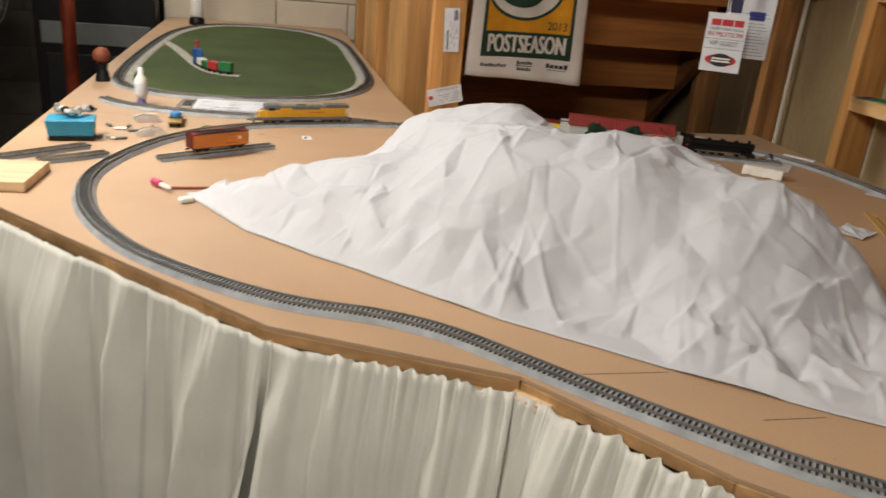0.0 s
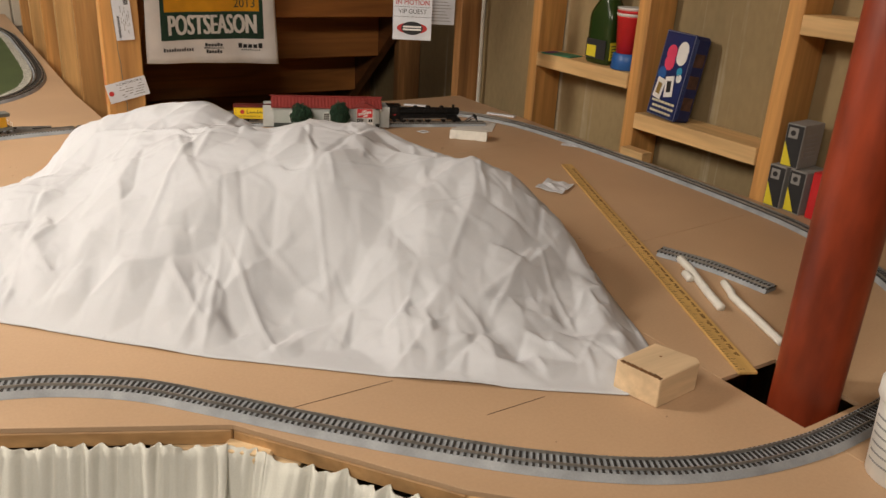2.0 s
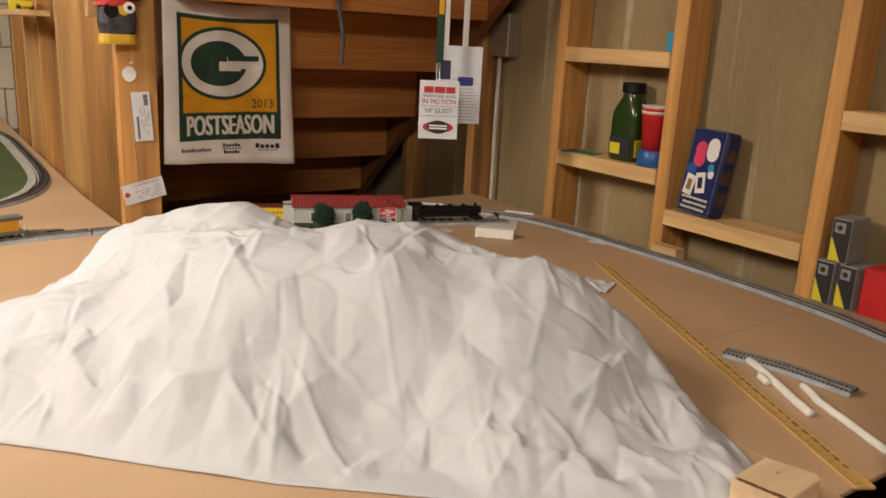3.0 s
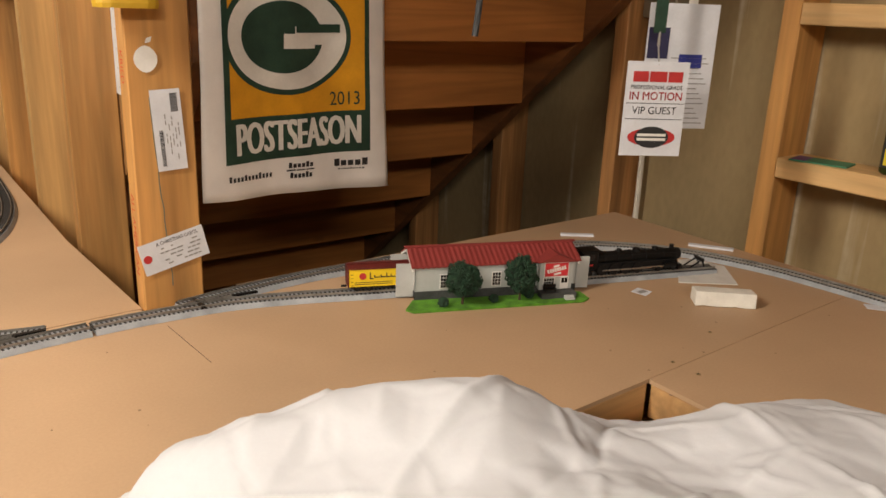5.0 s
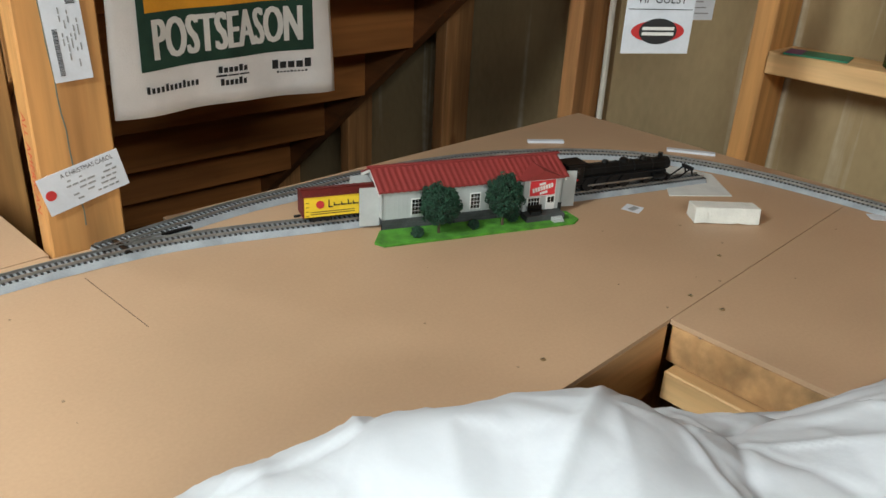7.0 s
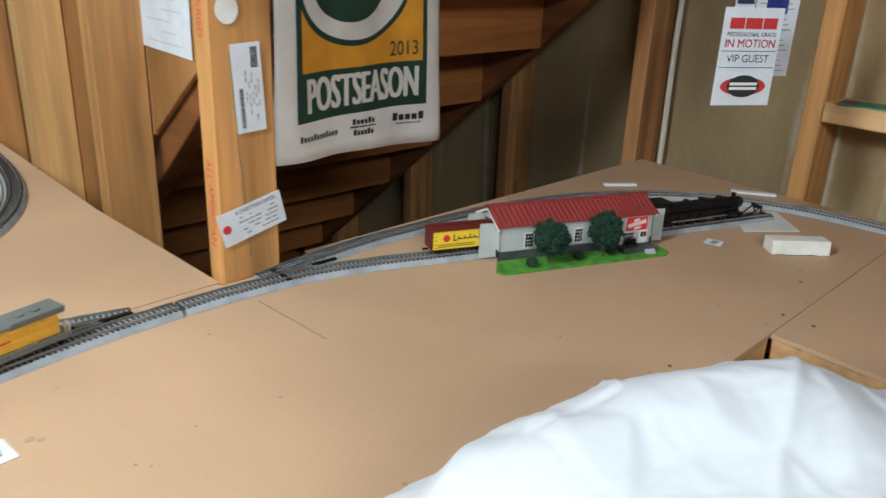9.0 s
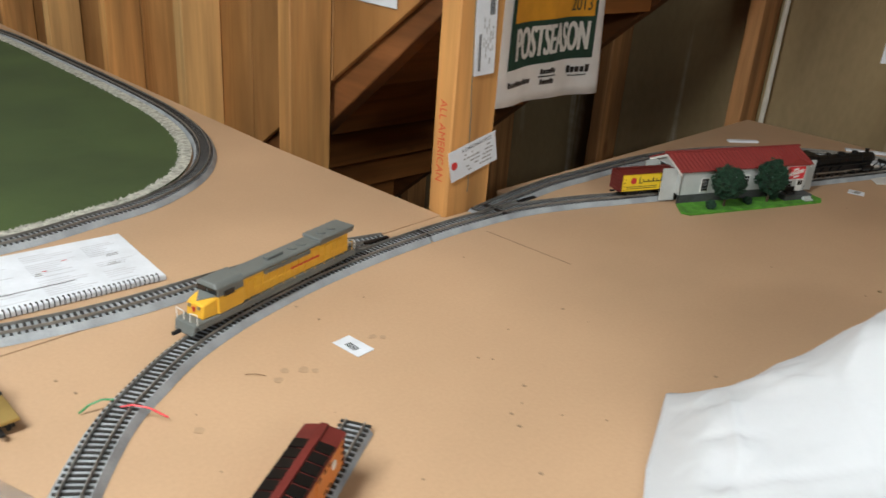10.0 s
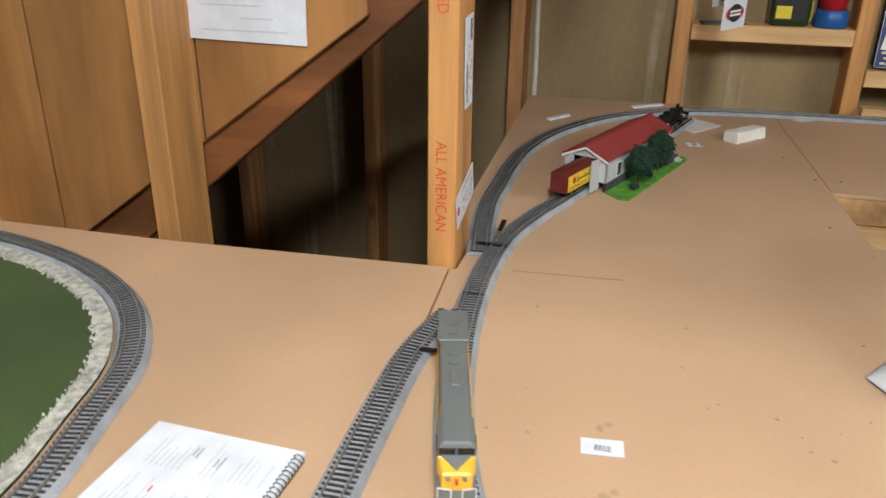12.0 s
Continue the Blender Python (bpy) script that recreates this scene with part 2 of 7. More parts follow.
def spline(pts, step=0.01, closed=False):
    """Points at even steps on a smooth curve through plan points."""
    k = len(pts)
    P = [Vector((*p, 0)) for p in pts]
    fine = []
    for i in range(k if closed else k - 1):
        p1, p2 = P[i], P[(i + 1) % k]
        p0 = P[i - 1] if closed or i else p1 * 2 - p2
        p3 = P[(i + 2) % k] if closed or i < k - 2 else p2 * 2 - p1
        for s in range(24):
            t = s / 24
            fine.append(0.5 * ((2 * p1) + (p2 - p0) * t + (2 * p0 - 5 * p1 + 4 * p2 - p3) * t * t + (3 * p1 - p0 - 3 * p2 + p3) * t ** 3))
    fine.append(P[0].copy() if closed else P[-1])
    out, need = [fine[0]], step
    for a, b in zip(fine, fine[1:]):
        d = (b - a).length
        at = 0.0
        while d - at >= need:
            at += need
            out.append(a.lerp(b, at / d))
            need = step
        need -= d - at
    return [(p.x, p.y) for p in out]


# ---- room ----
def room():
    bm = bmesh.new(); bm_box(bm, -4, -3, -0.1, 2.2, 6.2, 0)
    structure(part("floor", bm, SKIN), "grey concrete basement floor in shade", "floor")
    bm = bmesh.new(); bm_box(bm, -4, -3, 2.3, 2.2, 6.2, 2.4)
    structure(part("ceiling", bm, CEIL), "bare wooden basement ceiling boards", "ceiling")
    bm = bmesh.new(); bm_box(bm, 1.56, -3, 0, 1.76, 6.2, 2.3)
    structure(part("wall_east", bm, CONCRETE), "rough grey-brown poured concrete basement wall behind studs", "wall")
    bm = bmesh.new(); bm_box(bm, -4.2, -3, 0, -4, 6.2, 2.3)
    structure(part("wall_west", bm, SHADED_BLOCK), "concrete block basement wall with dimness put into its colour", "wall")
    bm = bmesh.new(); bm_box(bm, -4, -3.2, 0, 1.56, -3, 2.3)
    structure(part("wall_south", bm, CONCRETE), "plain concrete basement wall", "wall")
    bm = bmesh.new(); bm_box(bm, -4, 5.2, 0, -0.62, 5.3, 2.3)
    structure(part("wall_north_dark", bm, SHADED_BLOCK), "concrete block wall with shade darkened into its colour", "wall")
    # painted block wall behind the green layout
    bm = bmesh.new(); bm_box(bm, -0.62, 4.71, 0, 0.5, 4.9, 2.3)
    wall = structure(part("wall_north", bm, plain("mortar", (0.40, 0.37, 0.31), 0.9)), "cream painted concrete block wall with large blocks", "wall")
    for row in range(7, 12):
        z = row * 0.2 - 0.56 + 0.2 * 0
        for c in range(-1, 4):
            x0 = -0.62 + c * 0.4 + (0.2 if row % 2 else 0)
            x1 = x0 + 0.392
            x0, x1 = max(x0, -0.62), min(x1, 0.42)
            if x1 - x0 > 0.03:
                bm = bmesh.new()
                bm_box(bm, x0, 4.7, z, x1, 4.72, z + 0.192)
                part("block", bm, BLOCK_PAINT, wall, bevel=0.003)
    # studs on the concrete wall, with short shelf boards between them
    for k in range(-2, 7):
        y1 = 1.511 + 0.4 * k
        bm = bmesh.new(); bm_box(bm, 1.466, y1 - 0.038, 0, 1.556, y1, 2.3)
        structure(part("wall_stud", bm, PINE_Z if k < 2 else OLD_Z, bevel=0.002), "upright pine wall stud on the concrete wall", "stud")


room()


def ledge(y0, y1, top, label):
    bm = bmesh.new(); bm_box(bm, 1.462, y0, top - 0.038, 1.556, y1, top)
    return tagged(part("shelf_board", bm, PINE_Y, bevel=0.002), label, "shelf", "short shelves between the studs")


ledge(1.512, 1.872, 1.096, "short pine board shelf between studs holding bottle and cups")
ledge(1.512, 1.872, 1.375, "short pine board shelf between studs, upper")
ledge(1.112, 1.472, 1.007, "short pine board shelf between studs holding a tin")
ledge(0.712, 1.072, 1.282, "short pine board shelf between studs near the red post")


# ---- stud wall and stairs ----
def stud_wall():
    for y0, m in ((2.188, PINE_Z), (2.60, PINE_Z), (3.0, STUD_PALE), (3.4, PINE_Z), (3.8, STUD_PALE), (4.2, PINE_Z)):
        bm = bmesh.new(); bm_box(bm, 0.376, y0, 0, 0.465, y0 + 0.038, 2.3)
        structure(part("wall_stud", bm, m, bevel=0.002), "upright pine stud of the stair wall", "stud")
    # plank face behind the studs, open under the stringer
    def edge(y):
        return max(0.0, 1.229 - (y - 2.308) * 0.735)
    for y0, y1 in ((2.335, 2.596), (2.60, 2.876), (2.88, 3.156), (3.16, 3.396), (3.40, 3.656), (3.66, 3.936), (3.94, 4.216), (4.22, 4.50), (4.504, 4.70)):
        bm = bmesh.new()
        vs = bm_box(bm, 0.467, y0, 0, 0.479, y1, 2.3)
        for v in vs:
            if v.co.z < 1:
                v.co.z = edge(v.co.y)
        structure(part("wall_plank", bm, PANEL_Z, bevel=0.0015), "broad brown wooden plank of the stair wall", "plank")


stud_wall()


def stairs():
    st = thing("staircase", pose(0.9, 2.9, 0), "dark brown wooden basement stairs seen from below", "stairs")
    st_inv = pose(0.9, 2.9, 0).inverted()

    def sp(name, bm, m, label=""):
        bmesh.ops.transform(bm, matrix=st_inv, verts=bm.verts)
        return part(name, bm, m, st, label, bevel=0.002)

    def low(y):
        return 1.27 - (y - 2.37) * 0.84
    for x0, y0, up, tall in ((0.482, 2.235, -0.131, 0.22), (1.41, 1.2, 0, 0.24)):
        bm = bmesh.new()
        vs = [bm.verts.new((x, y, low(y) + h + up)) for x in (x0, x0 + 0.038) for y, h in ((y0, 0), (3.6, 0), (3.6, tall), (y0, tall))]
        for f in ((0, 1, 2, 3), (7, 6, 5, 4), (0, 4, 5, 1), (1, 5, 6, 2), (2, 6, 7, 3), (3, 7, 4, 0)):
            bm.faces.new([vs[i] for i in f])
        # stringer shade is part of this wood colour
        sp("stringer", bm, STAIR_Y_SHADED)
    for i in range(13):
        y = 1.4 + i * 0.19
        z = low(y) + 0.19
        bm = bmesh.new(); bm_box(bm, 0.52, y - 0.171, z - 0.035, 1.41, y + 0.03, z)
        sp("tread", bm, STAIR_X)
        bm = bmesh.new(); bm_box(bm, 0.52, y - 0.0, z - 0.20, 1.41, y + 0.02, z - 0.036)
        sp("riser", bm, STAIR_X)


stairs()


# ---- layout table ----
OUTLINE = [(-0.56, 1.46), (-0.055, 0.94), (0.238, 0.80), (0.40, 0.595), (0.56, 0.455), (0.75, 0.38), (0.80, 0.34), (1.46, 0.34), (1.46, 2.25), (0.53, 2.225), (0.53, 2.185), (0.372, 2.185), (0.35, 2.60), (0.34, 4.69), (-0.60, 4.69), (-0.60, 1.6)]


def tabletop():
    top = thing("layout_table", pose(0.4, 1.6, 0), "tan hardboard model railway table on a wooden frame", "table")
    inv = pose(0.4, 1.6, 0).inverted()
    def tp(name, bm, m, label="", bevel=0.0):
        bmesh.ops.transform(bm, matrix=inv, verts=bm.verts)
        return part(name, bm, m, top, label, bevel=bevel)
    panels = [
        [(-0.60, 2.1310), (-0.60, 1.52), (-0.56, 1.46), (-0.055, 0.94), (0.238, 0.80), (0.40, 0.595), (0.56, 0.455), (0.75, 0.38), (0.7935, 0.345), (0.7935, 0.998), (0.60, 0.998), (0.60, 1.622), (1.46, 1.665), (1.46, 2.25), (0.53, 2.225), (0.53, 2.183), (0.372, 2.183), (0.366, 2.1915)],
        [(-0.60, 4.69), (-0.60, 2.1335), (0.366, 2.1942), (0.3725, 2.1942), (0.352, 2.60), (0.342, 4.69)],
        [(0.847, 1.6335), (0.847, 0.999), (1.46, 1.04), (1.46, 1.6640)],
        [(0.7943, 0.994), (0.7943, 0.622), (0.90, 0.622), (0.90, 0.505), (0.7943, 0.505), (0.7943, 0.34), (1.46, 0.34), (1.46, 1.039), (0.847, 0.998)],
        [(0.6008, 1.30), (0.6008, 0.999), (0.8462, 0.999), (0.8462, 1.30)],
        [(1.461, 1.071), (1.461, 0.712), (1.556, 0.712), (1.556, 1.071)],
    ]
    for p in panels:
        bm = bmesh.new()
        bm_prism(bm, p, TZ - 0.006, TZ)
        tp("panel", bm, HARDBOARD, bevel=0.0003)
    bm = bmesh.new()
    bm_prism(bm, [(-0.599, 2.1312), (0.3655, 2.1917), (0.3655, 2.1940), (-0.599, 2.1333)], TZ - 0.0058, TZ - 0.0022)
    tp("joint_strip", bm, HARDBOARD_EDGE, "dark brown strip in the panel joint")
    # frame boards under the panels
    def beam(a, b, w=0.038, h=0.089):
        a, b = Vector((*a, 0)), Vector((*b, 0))
        d = (b - a)
        m = Matrix.Translation(a) @ pose(0, 0, 0, 0, 0, math.degrees(math.atan2(d.y, d.x)))
        bm = bmesh.new()
        bm_box(bm, 0, 0, TZ - 0.0065 - h, d.length, w, TZ - 0.0065, m)
        tp("frame_board", bm, PINE_X, bevel=0.002)
    ring = OUTLINE
    for k, (a, b) in enumerate(zip(ring, ring[1:] + ring[:1])):
        beam(a, b, 0.038, 0.019 if k < 6 or k > 13 else 0.089)
    brace = pose(0.235, 0.806, 0, 0, 0, -40)
    bm = bmesh.new(); bm_box(bm, -0.080, -0.020, TZ - 0.048, 0.085, 0.050, TZ - 0.0265, brace)
    tp("brace_board", bm, PALE_PINE, "pale pine brace under the table corner", bevel=0.002)
    bm = bmesh.new(); bm_box(bm, 0.0, -0.020, TZ - 0.0262, 0.055, 0.0, TZ - 0.018, brace)
    tp("foam_shim", bm, PALE_PINE, "pale shim on the brace", bevel=0.003)
    beam((0.60, 1.624), (0.847, 1.635)); beam((0.849, 1.632), (0.849, 1.0), 0.038, 0.048); beam((0.90, 1.59), (1.45, 1.59)); beam((0.56, 1.0), (0.56, 1.62))
    bm = bmesh.new(); bm_box(bm, 0.832, 1.02, TZ - 0.093, 0.869, 1.622, TZ - 0.056)
    tp("ledge_board", bm, PINE_Y, "pale pine ledge inside the table opening", bevel=0.002)
    for x, y in ((-0.5, 1.6), (0.32, 0.9), (1.3, 0.5), (1.3, 2.1), (0.42, 2.05), (-0.5, 4.5), (0.25, 4.5), (0.9, 1.68)):
        bm = bmesh.new(); bm_box(bm, x, y, 0, x + 0.089, y + 0.038, TZ - 0.1)
        tp("leg", bm, PINE_Z, bevel=0.002)


tabletop()


def skirt():
    """White gathered cloth hung along the front edge."""
    pts = spline([(-0.600, 1.60), (-0.590, 1.50), (-0.556, 1.450), (-0.31, 1.197), (-0.075, 0.955), (-0.045, 0.931), (0.09, 0.868), (0.220, 0.806), (0.246, 0.786), (0.32, 0.694), (0.40, 0.594), (0.475, 0.526), (0.56, 0.454), (0.65, 0.418), (0.745, 0.380), (0.81, 0.342), (1.1, 0.338), (1.44, 0.338)], 0.003)
    rows = [0.0, 0.012, 0.03, 0.06, 0.12, 0.25, 0.45, 0.7, 0.83]
    grid = []
    for i, (x, y) in enumerate(pts):
        a, b = pts[max(0, i - 1)], pts[min(len(pts) - 1, i + 1)]
        d = Vector((b[0] - a[0], b[1] - a[1], 0)).normalized()
        s = Vector((d.y, -d.x, 0))
        col = []
        L = i * 0.003
        for r in rows:
            tight = min(1, max(0.0, (x + 0.02) * 6))
            fine = (0.003 + 0.010 * tight) * noise.noise((L * 105, r * 6, 0)) * max(0.1, 1 - r * 4)
            warp = 0.5 * noise.noise((L * 3, r * 2, 5))
            fold = 0.050 * max(0.0, 1 - 3.2 * abs(noise.noise((L * 6.5 + warp, r * 0.5, 3)))) * min(1, 0.08 + r * 6)
            fold += 0.034 * max(0.0, 1 - 3.0 * abs(noise.noise((L * 15 + warp, r * 0.8, 13)))) * min(1, 0.06 + r * 6) * (0.45 + 0.55 * tight)
            fold += 0.030 * noise.noise((L * 8, r * 1.2, 9)) * min(1, 0.2 + r * 3)
            z = TZ - 0.017 - r + (0.003 + 0.006 * tight) * noise.noise((L * 45, 1, 1)) * (1 - min(1, r * 8))
            col.append(Vector((x, y, z)) + s * (0.004 + max(-0.003, fine + fold) + 0.02 * min(1, r * 3)))
        grid.append(col)
    sk = thing("table_skirt", Matrix(), "gathered white cloth skirt hung from the table edge", "curtain")
    cuts = [0, 150, 300, 420, 540, 660, len(grid) - 1]
    for c0, c1 in zip(cuts, cuts[1:]):
        pm = bmesh.new()
        strip = [[pm.verts.new(p) for p in col] for col in grid[c0:c1 + 1]]
        for a, b in zip(strip, strip[1:]):
            for j in range(len(rows) - 1):
                pm.faces.new((a[j], b[j], b[j + 1], a[j + 1]))
        part("cloth_panel", pm, CLOTH, sk, smooth=True).modifiers.new("cloth", "SOLIDIFY").thickness = 0.0015


skirt()

# ---- paper mountain ----
from mathutils.geometry import delaunay_2d_cdt

BASE = [(-0.205, 1.48), (-0.095, 1.29), (0.012, 1.178), (0.07, 1.126), (0.16, 1.036), (0.255, 0.945), (0.357, 0.865), (0.466, 0.778), (0.578, 0.698), (0.66, 0.645), (0.74, 0.672), (0.775, 0.73), (0.86, 0.92), (0.95, 1.10), (1.0, 1.25), (1.02, 1.36), (0.98, 1.42), (0.90, 1.43), (0.80, 1.455), (0.70, 1.52), (0.60, 1.55), (0.50, 1.575), (0.40, 1.615), (0.30, 1.655), (0.262, 1.685), (0.222, 1.714), (0.106, 1.662), (0.0, 1.6)]
# heights of the crumpled stuffing under the sheet, row by row across a slanted lattice
STUFFING = [0.053, 0.055, 0.030, 0.037, 0.083, 0.088, 0.160, 0.078, 0.122, 0.156, 0.161, 0.062, 0.136, 0.175, 0.183, 0.113, 0.034, 0.122, 0.189, 0.190, 0.153, 0.055, 0.038, 0.175, 0.188, 0.183, 0.129, 0.022, 0.101, 0.158, 0.164, 0.142, 0.054, 0.043, 0.136, 0.168, 0.113, 0.063, 0.018, 0.010, 0.039, 0.103, 0.076]


def seg_dist(p, a, b):
    ax, ay, bx, by = a[0], a[1], b[0], b[1]
    t = max(0, min(1, ((p[0] - ax) * (bx - ax) + (p[1] - ay) * (by - ay)) / ((bx - ax) ** 2 + (by - ay) ** 2)))
    return math.hypot(p[0] - ax - t * (bx - ax), p[1] - ay - t * (by - ay)), t


def inside(p, poly):
    c = False
    for (ax, ay), (bx, by) in zip(poly, poly[1:] + poly[:1]):
        if (ay > p[1]) != (by > p[1]) and p[0] < (bx - ax) * (p[1] - ay) / (by - ay) + ax:
            c = not c
    return c


def facets(seed, du, dv, amp, fold):
    """Flat triangular facets with sharp creases, longer up the slope than across it."""
    rng = random.Random(seed)
    pts, hs = [], []
    for i in range(int(2.6 / du)):
        for j in range(int(3.0 / dv)):
            a = -1.4 + (i + rng.uniform(0.05, 0.95)) * du
            b = -0.4 + (j + rng.uniform(0.05, 0.95)) * dv
            pts.append(Vector((0.8 * a + 0.6 * b, -0.6 * a + 0.8 * b)))
            hs.append(max(-1.6, min(1.6, rng.gauss(0, 1))) * amp)
    co, _, tris, origin, *_ = delaunay_2d_cdt(pts, [], [], 0, 1e-6)
    hz = [hs[o[0]] if o else 0 for o in origin]
    cell = {}
    for t in tris:
        xs, ys = [co[k].x for k in t], [co[k].y for k in t]
        for i in range(int(min(xs) // 0.05), int(max(xs) // 0.05) + 1):
            for j in range(int(min(ys) // 0.05), int(max(ys) // 0.05) + 1):
                cell.setdefault((i, j), []).append(t)

    def at(p):
        p = (p[0] + 0.004 * noise.noise((p[0] * 16, p[1] * 16, seed)), p[1] + 0.004 * noise.noise((p[0] * 16, p[1] * 16, seed + 9)))
        for t in cell.get((int(p[0] // 0.05), int(p[1] // 0.05)), ()):
            A, B, C = (co[k] for k in t)
            d = (B.y - C.y) * (A.x - C.x) + (C.x - B.x) * (A.y - C.y)
            if abs(d) < 1e-12:
                continue
            l1 = ((B.y - C.y) * (p[0] - C.x) + (C.x - B.x) * (p[1] - C.y)) / d
            l2 = ((C.y - A.y) * (p[0] - C.x) + (A.x - C.x) * (p[1] - C.y)) / d
            if l1 >= -1e-6 and l2 >= -1e-6 and l1 + l2 <= 1 + 1e-6:
                ls = (l1, l2, 1 - l1 - l2)
                h = sum(l * hz[k] for l, k in zip(ls, t))
                for n in range(3):
                    a, b = sorted((t[(n + 1) % 3], t[(n + 2) % 3]))
                    edge = ((a * 73 + b * 151) % 101) / 101
                    if edge < fold:
                        away = ls[n] * abs(d) / (co[a] - co[b]).length
                        h += amp * (0.30 if edge < fold * 0.6 else -0.26) * max(0.0, 1 - away / 0.0060) * min(1, 4 * min(ls[(n + 1) % 3], ls[(n + 2) % 3]) + 0.15)
                return h
        return 0.0
    return at


CREASE_BIG = facets(21, 0.085, 0.150, 0.0120, 0.50)
CREASE_SMALL = facets(34, 0.042, 0.066, 0.0074, 0.34)
CREASE_TINY = facets(47, 0.021, 0.030, 0.0034, 0.20)


def drape():
    """A smooth sheet over the stuffing, pinned to the table along its outline."""
    rim = []
    for a, b in zip(BASE, BASE[1:] + BASE[:1]):
        n = max(1, round(math.dist(a, b) / 0.06))
        rim += [(a[0] + (b[0] - a[0]) * k / n, a[1] + (b[1] - a[1]) * k / n) for k in range(n)]
    tops = []
    for i in range(-20, 20):
        for j in range(-20, 20):
            w = (j + 0.5 * (i % 2)) * 0.115
            p = (0.4 + 0.8 * i * 0.115 + 0.6 * w, 1.2 - 0.6 * i * 0.115 + 0.8 * w)
            if inside(p, BASE) and min(math.dist(p, q) for q in rim) > 0.055:
                tops.append(p)
    P = np.array(rim + tops)
    z = np.array([0.0] * len(rim) + STUFFING[:len(tops)] + [0.0] * 3)

    def bend(r):
        r = np.maximum(r, 1e-9)
        return r * r * np.log(r)
    n = len(P)
    A = np.zeros((n + 3, n + 3))
    A[:n, :n] = bend(np.linalg.norm(P[:, None] - P[None], axis=2)) + 1e-4 * np.eye(n)
    A[:n, n], A[:n, n + 1:], A[n, :n], A[n + 1:, :n] = 1, P, 1, P.T
    c = np.linalg.solve(A, z)

    def at(q):
        k = bend(np.linalg.norm(q[:, None] - P[None], axis=2))
        return k @ c[:n] + c[n] + q @ c[n + 1:]
    return at


def crumple(p, h):
    """Creases and folds added to the smooth height h at a plan point."""
    db = min(seg_dist(p, a, b)[0] for a, b in zip(BASE, BASE[1:] + BASE[:1]))
    f = min(1, db / 0.04)
    low = max(0.0, 1 - h / 0.12)
    u, w = 0.8 * p[0] - 0.6 * p[1], 0.6 * p[0] + 0.8 * p[1]
    pillow = 0.55 - abs(noise.noise((u * 8.5 + 0.9 * noise.noise((u * 3, w * 4, 7)), w * 2.2, 1.5))) * 2.2
    h += f * (0.003 + 0.0055 * pillow + CREASE_BIG(p) * 0.8 + CREASE_SMALL(p) * (0.74 + 0.22 * low) + CREASE_TINY(p) * (0.50 + low * (0.6 if u > -0.2 else 0.25)))
    return max(0.002, h)


def mountain():
    bm = bmesh.new()
    step = 0.0032
    keys = [(i, j) for i in range(int(1.3 / step)) for j in range(int(1.15 / step)) if inside((-0.24 + i * step, 0.62 + j * step), BASE)]
    at = drape()
    plan = np.array([(-0.24 + i * step, 0.62 + j * step) for i, j in keys])
    smooth_z = np.concatenate([at(q) for q in np.array_split(plan, 40)])
    vs = {}
    for k, p, h in zip(keys, plan, smooth_z):
        p = (float(p[0]), float(p[1]))
        vs[k] = bm.verts.new((p[0], p[1], TZ + crumple(p, max(0.0, float(h)))))
    for (i, j), v in vs.items():
        q = [(i, j), (i + 1, j), (i + 1, j + 1), (i, j + 1)]
        have = [vs[k] for k in q if k in vs]
        if len(have) > 2:
            bm.faces.new(have)
    for v in bm.verts:
        if v.is_boundary:
            best = (9, None)
            for a, b in zip(BASE, BASE[1:] + BASE[:1]):
                d, t = seg_dist(v.co, a, b)
                best = min(best, (d, (a[0] + (b[0] - a[0]) * t, a[1] + (b[1] - a[1]) * t)))
            v.co = (*best[1], TZ + 0.0025 + 0.006 * max(0.0, noise.noise((best[1][0] * 11, best[1][1] * 11, 2))))
    ob = part("paper_mountain", bm, PAPER, None, smooth=True)
    ob.modifiers.new("thickness", "SOLIDIFY").thickness = 0.001
    tagged(ob, "crumpled white paper sheet draped as a mountain on the table", "paper mountain")


mountain()

# ---- tracks ----
TIE_MESH = None


